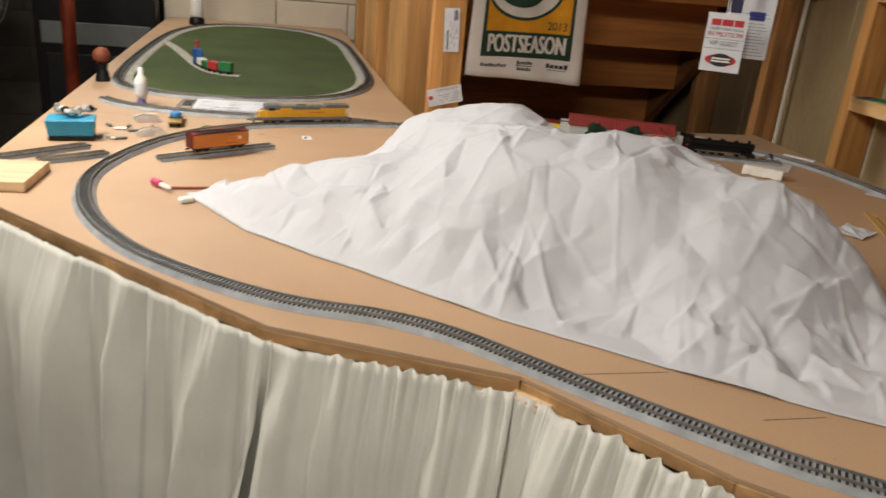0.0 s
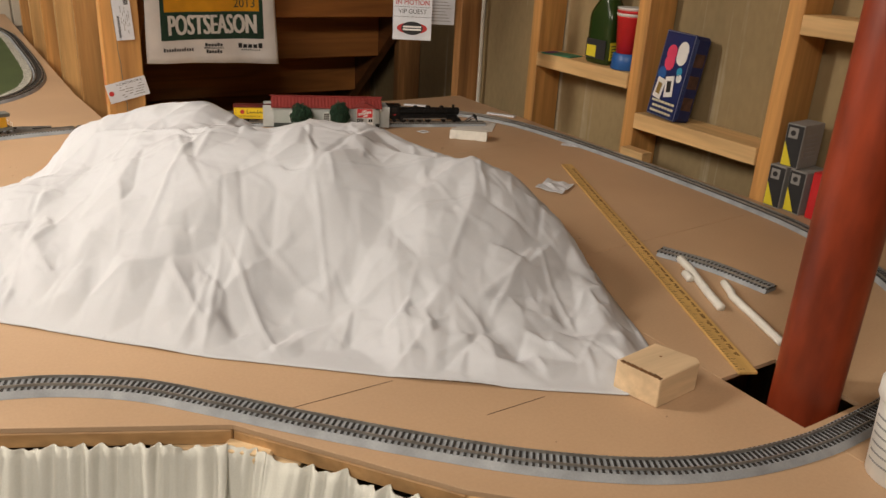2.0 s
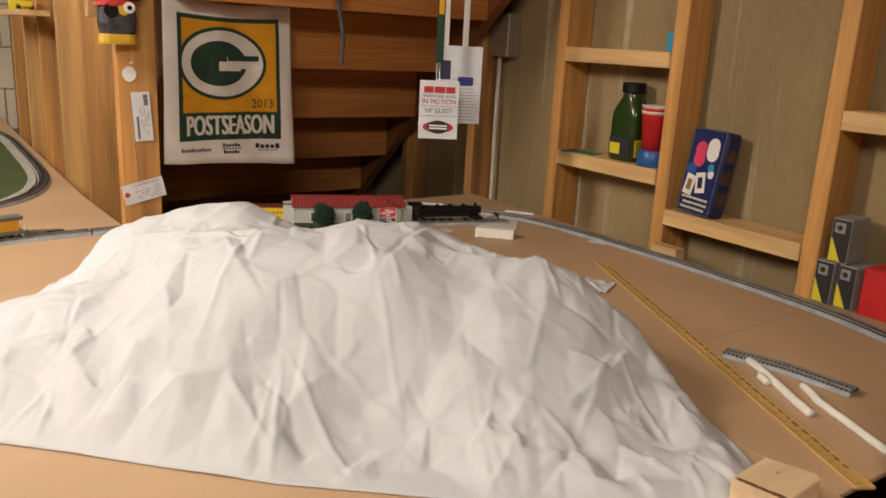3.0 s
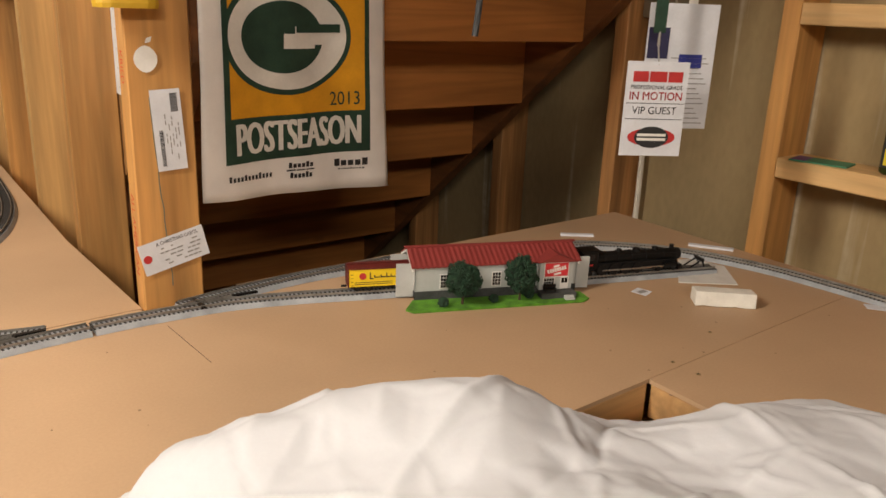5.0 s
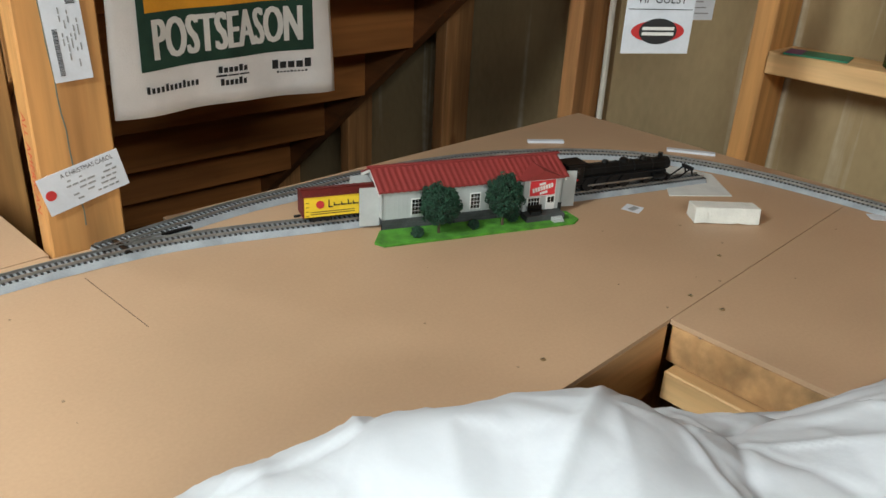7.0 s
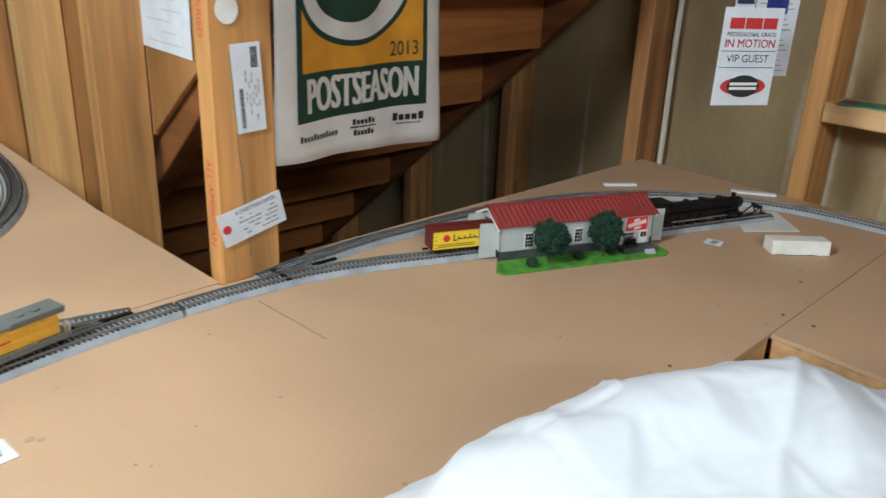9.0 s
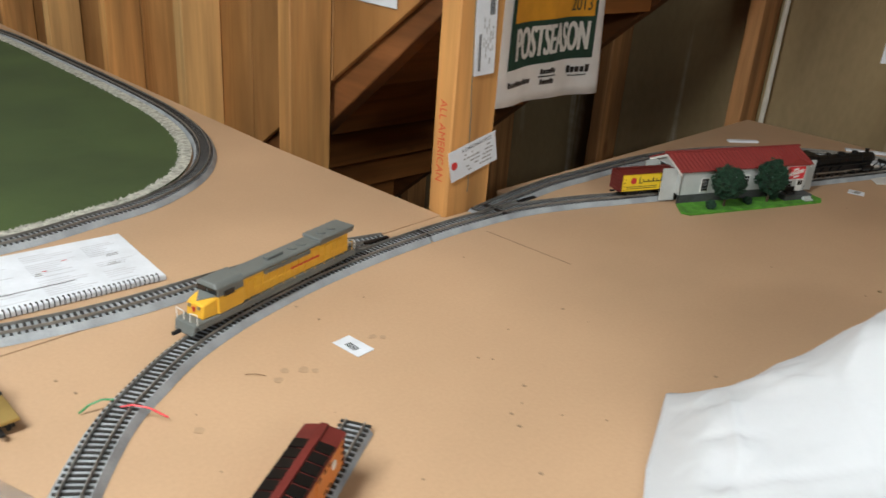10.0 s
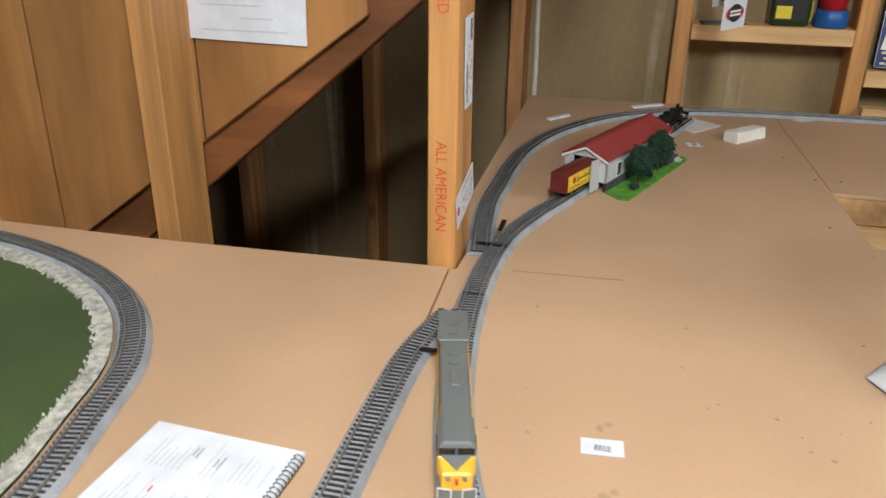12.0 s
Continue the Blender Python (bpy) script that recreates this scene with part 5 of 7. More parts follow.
# ---- pass cards on cords ----
def cards():
    a = math.degrees(math.atan2(-0.046, 0.082))
    m = pose(1.026, 1.821, 1.143, 0, 0, a)
    bd = thing("pass_card", m, "white guest pass card with red and black print on a cord", "pass card")
    up = pose(0, 0, 0, 90, 0, 0)
    bm = bmesh.new(); bm_box(bm, -0.047, -0.0008, 0, 0.047, 0.0008, 0.138)
    part("card", bm, WHITE_CARD, bd, bevel=0.0003)
    mm = pose(0, -0.001, 0, 90, 0, 0)
    def tx(body, size, z, mt, sx=1):
        writing("lettering", body, size, mt, bd, pose(0, -0.0014, z, 90, 0, 0), sx)
    for x0, x1 in ((-0.037, -0.014), (-0.012, 0.014), (0.016, 0.038)):
        bar("brand_bar", bd, mm, x0, 0.109, x1, 0.124, RED_INK)
    tx("PROFESSIONAL GRADE", 0.0085, 0.101, INK, 0.9)
    tx("IN MOTION", 0.0165, 0.088, RED_INK, 0.92)
    tx("IN MOTION", 0.0165, 0.0882, RED_INK, 0.93)
    tx("VIP GUEST", 0.0155, 0.067, INK, 0.95)
    bar("rule", bd, mm, -0.044, 0.0775, 0.044, 0.0783, INK)
    bar("rule", bd, mm, -0.044, 0.0545, 0.044, 0.0553, INK)
    for rx, rz, mt, o in ((0.037, 0.0135, RED_INK, 0.0012), (0.0265, 0.0160, INK, 0.0016)):
        bm = bmesh.new()
        bm.faces.new([bm.verts.new((rx * math.cos(i * 0.2244), -o, 0.028 + rz * math.sin(i * 0.2244))) for i in range(28)])
        part("emblem", bm, mt, bd)
    for z in (0.0315, 0.025):
        bm = bmesh.new(); bm_box(bm, -0.022, -0.0022, z - 0.002, 0.022, -0.0017, z + 0.002)
        part("lettering_bar", bm, WHITE, bd)
    bm = bmesh.new()
    bm_cyl(bm, (0.0, 0, 0.133), (-0.002, 0.006, 0.160), 0.0012, seg=8)
    bm_cyl(bm, (-0.002, 0.006, 0.160), (-0.002, 0.006, 0.180), 0.0028, 0.0018, seg=8)
    part("clip", bm, STEEL, bd, "metal clip")
    bm = bmesh.new()
    vs = bm_box(bm, -0.012, 0.005, 0.178, 0.006, 0.0065, 1.15)
    part("strap", bm, GREEN_INK, bd, "dark green strap")
    bm = bmesh.new(); bm_box(bm, -0.009, 0.003, 0.29, 0.003, 0.0048, 0.40)
    part("strap_print", bm, ORANGE_INK, bd)
    m2 = m @ pose(0.043, 0.045, 0.035, 0, 0, 4)
    b2 = thing("pass_card", m2, "printed white paper sheet hanging on a white cord", "pass card")
    bm = bmesh.new(); bm_box(bm, -0.050, -0.0006, 0, 0.062, 0.0006, 0.185)
    part("card", bm, WHITE_CARD, b2)
    for k in range(14):
        bm = bmesh.new(); bm_box(bm, -0.012 + 0.004 * (k % 3), -0.0012, 0.008 + k * 0.0075, 0.054 - 0.005 * (k % 4), -0.0007, 0.0095 + k * 0.0075)
        part("text_bar", bm, GREY_INK, b2)
    bm = bmesh.new(); bm_box(bm, 0.004, -0.0012, 0.092, 0.042, -0.0007, 0.112)
    part("emblem", bm, plain("emblem_blue", (0.03, 0.04, 0.25), 0.6), b2)
    bm = bmesh.new(); bm_box(bm, -0.048, -0.0014, 0.105, -0.015, -0.0007, 0.150)
    part("photo", bm, plain("photo_navy", (0.03, 0.03, 0.08), 0.5), b2)
    for x in (0.018, -0.03):
        bm = bmesh.new(); bm_box(bm, x - 0.007, 0, 0.184, x + 0.007, 0.0015, 1.10)
        part("cord", bm, WHITE, b2, "white cord")


cards()


# ---- notes pinned to the stud ----
def note(name, m, w, h, label, cat, marks):
    nt_ = thing(name, m, label, cat)
    bm = bmesh.new(); bm_box(bm, 0, 0, 0, w, h, 0.0006)
    part("sheet", bm, WHITE_CARD, nt_)
    for mk in marks:
        x0, y0, x1, y1, mt = mk
        bm = bmesh.new(); bm_box(bm, x0 * w, y0 * h, 0.0007, x1 * w, y1 * h, 0.0010)
        part("text_bar", bm, mt, nt_)
    return nt_


face = pose(0, 0, 0, 90, 0, 0)
def small_print(seed, x0, y0, x1, y1, rows, thick, gap, mt):
    """Rows of short unreadable strokes, as fractions of the sheet."""
    rng = random.Random(seed)
    out = []
    for r in range(rows):
        y = y0 + (y1 - y0) * r / max(1, rows - 1)
        x = x0 + rng.uniform(0, 0.08)
        while x < x1 - 0.05:
            w = rng.uniform(0.03, 0.10)
            if rng.random() > gap:
                out.append((x, y, min(x + w, x1), y + thick, mt))
            x += w + 0.018
    return out


tick = note("ticket", pose(0.381, 2.1862, 0.951) @ face @ pose(0, 0, 0, 0, 0, 13), 0.098, 0.048, "white printed theatre ticket taped to the stud", "ticket", small_print(3, 0.26, 0.14, 0.92, 0.66, 5, 0.045, 0.42, GREY_INK))
writing("lettering", "A CHRISTMAS CAROL", 0.0082, INK, tick, pose(0.058, 0.041, 0.0009), 0.80)
bm = bmesh.new(); bm_cyl(bm, (0.009, 0.024, 0.0006), (0.009, 0.024, 0.0011), 0.0062, seg=18)
part("emblem", bm, RED_INK, tick)
rng = random.Random(6)
codes, y = [], 0.06
while y < 0.50:
    w = rng.uniform(0.003, 0.010)
    codes.append((0.17, y, 0.30, y + w, INK))
    y += w + rng.uniform(0.004, 0.009)
while y < 0.95:
    w = rng.uniform(0.004, 0.010)
    if y > 0.72:
        codes.append((0.64, y, 0.88, y + w, INK))
    y += w + 0.006
codes += [(y0, x0, y1, x1, mt) for x0, y0, x1, y1, mt in small_print(9, 0.12, 0.40, 0.70, 0.82, 5, 0.035, 0.3, GREY_INK)]
note("ticket", pose(0.409, 2.1862, 1.105) @ face @ pose(0, 0, 0, 0, 0, 3), 0.042, 0.115, "crumpled white barcode receipt taped to the stud", "ticket", codes)
# teal chalk line down the broad face of the stud
ch = thing("chalk_line", pose(0.4185, 2.1876, 0.93), "thin teal chalk line down the stud face", "chalk line")
bm = bmesh.new()
for k in range(14):
    x0, x1 = 0.003 * noise.noise((k * 0.6, 0, 0)) - 0.0011 * k, 0.003 * noise.noise((k * 0.6 + 0.6, 0, 0)) - 0.0011 * (k + 1)
    q = [bm.verts.new((x, y, z)) for x, z in ((x0 - 0.0008, k * 0.02), (x0 + 0.0008, k * 0.02), (x1 + 0.0008, k * 0.02 + 0.02), (x1 - 0.0008, k * 0.02 + 0.02)) for y in (0.0, 0.0012)]
    for fc in ((0, 2, 4, 6), (7, 5, 3, 1), (0, 1, 3, 2), (2, 3, 5, 4), (4, 5, 7, 6), (6, 7, 1, 0)):
        bm.faces.new([q[n] for n in fc])
part("stroke", bm, plain("teal_chalk", (0.16, 0.17, 0.13), 0.9), ch)
# plain white fruit-like sticker
bm = bmesh.new()
pts = [(0.016 * math.cos(i * 0.314) * (1 - 0.12 * math.sin(i * 0.314) ** 2), 0.018 * math.sin(i * 0.314)) for i in range(20)]
bm_prism(bm, pts, 0, 0.0004)
bm_prism(bm, [(0.0, 0.021), (0.008, 0.023), (0.010, 0.030), (0.003, 0.028)], 0, 0.0004)
st_ = part("sticker", bm, WHITE)
st_.matrix_world = pose(0.402, 2.1864, 1.262) @ face
tagged(st_, "small plain white sticker on the stud", "sticker")


def stud_toy():
    """Plain toy shape with a black hat, hung on the stud."""
    bm = bmesh.new()

    def lump(k, rings):
        n0 = len(bm.faces)
        loops = [[bm.verts.new((cx + a * math.copysign(abs(math.cos(q * 0.3927)) ** 0.6, math.cos(q * 0.3927)), -0.022 + d * math.copysign(abs(math.sin(q * 0.3927)) ** 0.6, math.sin(q * 0.3927)), z)) for q in range(16)] for cx, a, d, z in rings]
        for lo, hi in zip(loops, loops[1:]):
            for q in range(16):
                bm.faces.new((lo[q], lo[(q + 1) % 16], hi[(q + 1) % 16], hi[q]))
        bm.faces.new(loops[0][::-1]); bm.faces.new(loops[-1])
        for fc in list(bm.faces)[n0:]:
            fc.material_index = k
    lump(0, ((0.0, 0.040, 0.021, 0.0), (0.0, 0.041, 0.022, 0.006), (0.0, 0.039, 0.021, 0.022)))
    lump(1, ((0.0, 0.037, 0.020, 0.022), (0.001, 0.042, 0.022, 0.045), (0.001, 0.040, 0.021, 0.075), (0.002, 0.032, 0.018, 0.094)))
    lump(3, ((-0.008, 0.041, 0.022, 0.082), (0.0, 0.040, 0.0225, 0.090), (0.002, 0.036, 0.021, 0.098)))
    lump(2, ((0.002, 0.050, 0.022, 0.096), (0.003, 0.052, 0.023, 0.110), (0.003, 0.036, 0.018, 0.124), (0.003, 0.020, 0.012, 0.140)))
    for k, x, z, r, y in ((0, 0.012, 0.076, 0.013, -0.0435), (4, 0.024, 0.080, 0.0125, -0.0455), (2, 0.024, 0.080, 0.005, -0.0475), (2, -0.014, 0.072, 0.016, -0.0435), (4, 0.004, 0.115, 0.008, -0.0460)):
        n0 = len(bm.faces)
        bm_cyl(bm, (x, -0.035, z), (x, y, z), r, seg=16)
        for fc in list(bm.faces)[n0:]:
            fc.material_index = k
    ob = part("stud_toy", bm, [LABEL_AMBER, TOY_GREY, BLACK, RED_INK, WHITE])
    ob.matrix_world = pose(0.376, 2.1875, 1.329)
    tagged(ob, "plain grey and yellow toy with black hat on the stud", "toy")
    bm = bmesh.new(); bm_box(bm, 0.322, 2.1905, 1.385, 0.3745, 2.2245, 1.437)
    tagged(part("wood_offcut", bm, PINE_X, bevel=0.001), "short pine offcut nailed beside the stud", "wood block")


LABEL_AMBER = plain("toy_amber", (0.62, 0.38, 0.03), 0.5)
TOY_GREY = plain("toy_dark_grey", (0.055, 0.055, 0.06), 0.5, vary=0.3, scale=60)
stud_toy()
# red handwriting up the narrow face
hw = thing("stud_lettering", pose(0.3752, 2.208, 0.905, 0, 0, 0), "red hand lettering up the narrow stud face", "lettering")
up_face = Matrix(((0, 0, -1, 0), (0, -1, 0, 0), (-1, 0, 0, 0), (0, 0, 0, 1)))
for body, z in (("ALL AMERICAN", 0.105), ("KRIED", 0.345)):
    me = text_mesh(body, 0.021)
    bm = bmesh.new(); bm.from_mesh(me)
    for v in bm.verts:
        v.co = Vector((0, v.co.y * -1, z - v.co.x * (0.85 if z < 0.2 else 0.8)))
    ob = new("lettering", mesh_of("lettering", bm, plain("red_marker", (0.55, 0.08, 0.03), 0.8)))
    ob.parent = hw

# ---- wood and small things on the table ----
PALE_X = mat("pale_pine", (0.72, 0.53, 0.33), 0.6, vary=0.10, scale=2.0, stretch=(2, 22, 22), fine=9, bump=0.12)
RULER_M = mat("ruler_wood", (0.58, 0.36, 0.12), 0.45, vary=0.10, scale=2.0, stretch=(2, 20, 20), fine=12, bump=0.05)
BLUE = plain("blue_plastic", (0.02, 0.11, 0.36), 0.4)
SKY_BLUE = plain("bright_blue", (0.03, 0.30, 0.50), 0.45)
RED = plain("red_plastic", (0.60, 0.02, 0.025), 0.35)
GREEN_DARK = plain("bottle_green", (0.022, 0.046, 0.010), 0.22)
LABEL_YELLOW = plain("label_yellow", (0.75, 0.62, 0.03), 0.6)
FOAM = mat("white_foam", (0.76, 0.74, 0.68), 0.9, vary=0.05, scale=40, fine=260, bump=0.5)
BRASS = plain("brass", (0.42, 0.29, 0.09), 0.45, 0.6)
FILM = plain("clear_bag_film", (0.90, 0.88, 0.85), 0.12)
FILM.node_tree.nodes["Principled BSDF"].inputs["Transmission Weight"].default_value = 0.82
FILM.node_tree.nodes["Principled BSDF"].inputs["IOR"].default_value = 1.12


def wood_block():
    m = pose(0.706, 0.638, TZ, 0, 0, 0)
    bl = thing("wood_block", m, "small sawn pale pine offcut lying at the paper edge", "wood block")
    bm = bmesh.new()
    pts = [(-0.049, 0.031), (-0.036, -0.027), (0.036, -0.020), (0.042, -0.011), (0.023, 0.040)]
    bm_prism(bm, pts, 0.0003, 0.038)
    part("block", bm, PALE_X, bl, bevel=0.0012)
    bm = bmesh.new()
    for k in range(9):
        w = 0.0022 + 0.0014 * abs(noise.noise((k * 0.8, 3, 0)))
        x, y = -0.0475 + 0.0013 * k, 0.0265 - 0.0058 * k
        bm_box(bm, x, y - 0.0060, 0.0376, x + 2 * w, y, 0.0386)
    part("bark", bm, plain("bark_brown", (0.22, 0.10, 0.035), 0.85, vary=0.3, scale=120), bl, "brown bark along one edge")
    bm = bmesh.new(); bm_cyl(bm, (0.004, 0.012, 0.0378), (0.004, 0.012, 0.0384), 0.0016, seg=10)
    part("knot", bm, bpy.data.materials["bark_brown"], bl)


wood_block()


def ruler():
    a = math.degrees(math.atan2(1.452 - 0.612, 1.245 - 0.832))
    L = math.hypot(1.452 - 0.612, 1.245 - 0.832)
    rl = thing("wooden_ruler", pose(0.832, 0.612, TZ, 0, 0, a), "long worn wooden ruler with dark print on the table", "ruler")
    bm = bmesh.new(); bm_box(bm, 0, -0.0125, 0.0004, L, 0.0125, 0.0046)
    part("stick", bm, RULER_M, rl, bevel=0.0006)
    bm = bmesh.new()
    for k in range(int(L / 0.00635)):
        x = 0.006 + k * 0.00635
        h = 0.010 if k % 4 == 0 else 0.006 if k % 2 == 0 else 0.004
        bm_box(bm, x, 0.0123 - h, 0.0046, x + 0.0006, 0.0122, 0.0049)
    part("tick_marks", bm, INK, rl)["kind"] = "stuff"
    rng = random.Random(3)
    x = 0.04
    brown = plain("ruler_print", (0.16, 0.085, 0.03), 0.7)
    while x < L - 0.05:
        for k in range(rng.randint(3, 8)):
            w = rng.uniform(0.0010, 0.0024)
            bm = bmesh.new(); bm_box(bm, x, -0.0070, 0.0046, x + w, -0.0070 + rng.choice((0.003, 0.0042, 0.0055)), 0.0049)
            part("text_bar", bm, brown, rl)
            x += w + 0.0010
        x += 0.006


ruler()


def stick(name, pts, r, label):
    th = thing(name, pose(pts[0][0], pts[0][1], TZ), label, "foam strip", "white foam offcuts")
    o = Vector((pts[0][0], pts[0][1], 0))
    bm = bmesh.new()
    line = [(x - o.x + 0.0015 * noise.noise((x * 90, y * 90, 0)), y - o.y + 0.0015 * noise.noise((x * 90, y * 90, 3)), 0.0004) for x, y in spline(pts, 0.006)]
    bm_sweep(bm, line, [(-r * 0.7, 0), (r * 0.7, 0), (r, r * 0.6), (r * 0.8, r * 1.4), (0, r * 1.7), (-r * 0.8, r * 1.4), (-r, r * 0.6)])
    part("strip", bm, FOAM, th, smooth=True)


stick("foam_strip", [(1.040, 0.915), (1.022, 0.878), (1.016, 0.868), (0.986, 0.818), (0.948, 0.752)], 0.0065, "thin broken white foam strip on the table")
stick("foam_strip", [(1.030, 0.815), (1.006, 0.780), (0.998, 0.770), (0.968, 0.705), (0.938, 0.640)], 0.006, "long thin white foam strip near the post")
stick("foam_strip", [(1.000, 0.868), (0.986, 0.842)], 0.0065, "short white foam stub on the table")


def foam_block():
    d = Vector((1.20 - 1.13, 1.71 - 1.77, 0)).normalized()
    m = pose(1.165, 1.748, TZ, 0, 0, math.degrees(math.atan2(d.y, d.x)))
    fb = thing("foam_block", m, "broken white foam block on the table", "foam block")
    bm = bmesh.new()
    n = 12
    rows = []
    for i in range(n + 1):
        x = -0.048 + 0.096 * i / n
        j = 0.003 * noise.noise((i * 0.9, 1, 0))
        rows.append([bm.verts.new(p) for p in ((x, -0.016 + j, 0.0004 + 0.004 * abs(noise.noise((i * 0.7, 4, 0)))), (x, 0.020, 0.0004), (x, 0.020 + j, 0.022), (x, -0.012, 0.024))])
    for a, b in zip(rows, rows[1:]):
        for i in range(4):
            bm.faces.new((a[i], a[(i + 1) % 4], b[(i + 1) % 4], b[i]))
    bm.faces.new(rows[0]); bm.faces.new(rows[-1][::-1])
    part("block", bm, FOAM, fb, bevel=0.0008)


foam_block()


def sheet(name, pts, t, label, cat, z=TZ, material=None, lift=0.0006):
    c = Vector((sum(p[0] for p in pts) / len(pts), sum(p[1] for p in pts) / len(pts), 0))
    th = thing(name, pose(c.x, c.y, z), label, cat, "")
    bm = bmesh.new()
    bm_prism(bm, [(x - c.x, y - c.y) for x, y in pts], lift, lift + t)
    part("sheet", bm, material or WHITE_CARD, th)
    return th


sheet("card_piece", [(1.185, 1.852), (1.268, 1.790), (1.335, 1.865), (1.318, 1.925), (1.290, 1.935)], 0.0015, "pale grey card piece under the track end", "card", material=plain("grey_card", (0.64, 0.63, 0.60), 0.7))
lab = sheet("barcode_label", [(1.076, 1.865), (1.082, 1.838), (1.108, 1.846), (1.102, 1.872)], 0.0004, "small white barcode label stuck on the table", "label")
bm = bmesh.new(); bm_box(bm, -0.009, -0.006, 0.0010, 0.009, 0.004, 0.0013); part("barcode", bm, GREY_INK, lab)
lab = sheet("barcode_label", [(0.022, 1.987), (0.026, 1.949), (0.049, 1.951), (0.045, 1.989)], 0.0004, "white barcode label stuck on the hardboard", "label")
for k in range(9):
    bm = bmesh.new(); bm_box(bm, -0.006, -0.008 + k * 0.0018, 0.0010, 0.002, -0.0074 + k * 0.0018 + 0.0004 * (k % 2), 0.0013)
    part("barcode_bar", bm, INK, lab)
sheet("paper_scrap", [(1.375, 1.625), (1.405, 1.590), (1.385, 1.575), (1.358, 1.610)], 0.0006, "small white paper scrap beside the track", "paper scrap")
sheet("paper_strip", [(1.205, 2.165), (1.26, 2.125), (1.268, 2.135), (1.213, 2.175)], 0.004, "white strip tucked along the track", "paper scrap")
sheet("paper_strip", [(1.385, 1.985), (1.435, 1.915), (1.447, 1.922), (1.397, 1.993)], 0.004, "white strip lying behind the track", "paper scrap")


def crumpled(name, c, w, d, label):
    th = thing(name, pose(c[0], c[1], TZ, 0, 0, 30), label, "paper scrap")
    bm = bmesh.new()
    g = [[bm.verts.new((-w / 2 + w * i / 7, -d / 2 + d * j / 5, 0.002 + 0.011 * abs(noise.noise((i * 0.8, j * 0.9, c[0] * 9))))) for j in range(6)] for i in range(8)]
    for a, b in zip(g, g[1:]):
        for j in range(5):
            bm.faces.new((a[j], b[j], b[j + 1], a[j + 1]))
    part("sheet", bm, PAPER, th).modifiers.new("t", "SOLIDIFY").thickness = 0.001


crumpled("crumpled_paper", (1.105, 1.325), 0.075, 0.06, "small crumpled white paper scrap on the table")


def screw(x, y):
    th = thing("screw", pose(x, y, TZ), "small shiny screw in the tabletop", "screw", "tabletop screws")
    bm = bmesh.new(); bm_lathe(bm, [(0.0030, 0.0003), (0.0029, 0.0010), (0.0012, 0.0015)], Matrix(), 12)
    head = part("head", bm, plain("brass_screw", (0.34, 0.25, 0.13), 0.35, 0.6), th)
    bm = bmesh.new(); bm_box(bm, -0.0018, -0.0005, 0.0013, 0.0018, 0.0005, 0.0017)
    part("slot", bm, DARK, th)


for x, y in ((1.047, 1.687), (0.670, 1.669), (0.915, 1.650), (0.914, 1.608)):
    screw(x, y)


# ---- pencil lines drawn on the hardboard ----
def line_on_table(a, b):
    d = Vector((b[0] - a[0], b[1] - a[1], 0))
    ln = thing("pencil_line", pose(a[0], a[1], TZ, 0, 0, math.degrees(math.atan2(d.y, d.x))), "thin dark pencil line on the hardboard", "pencil line", "pencil lines")
    bm = bmesh.new(); bm_box(bm, 0, -0.0004, 0.0002, d.length, 0.0004, 0.0005)
    part("stroke", bm, plain("pencil", (0.13, 0.08, 0.05), 0.8), ln)


line_on_table((0.384, 2.110), (0.394, 1.966)); line_on_table((0.30, 0.80), (0.43, 0.80)); line_on_table((0.49, 0.69), (0.57, 0.69))


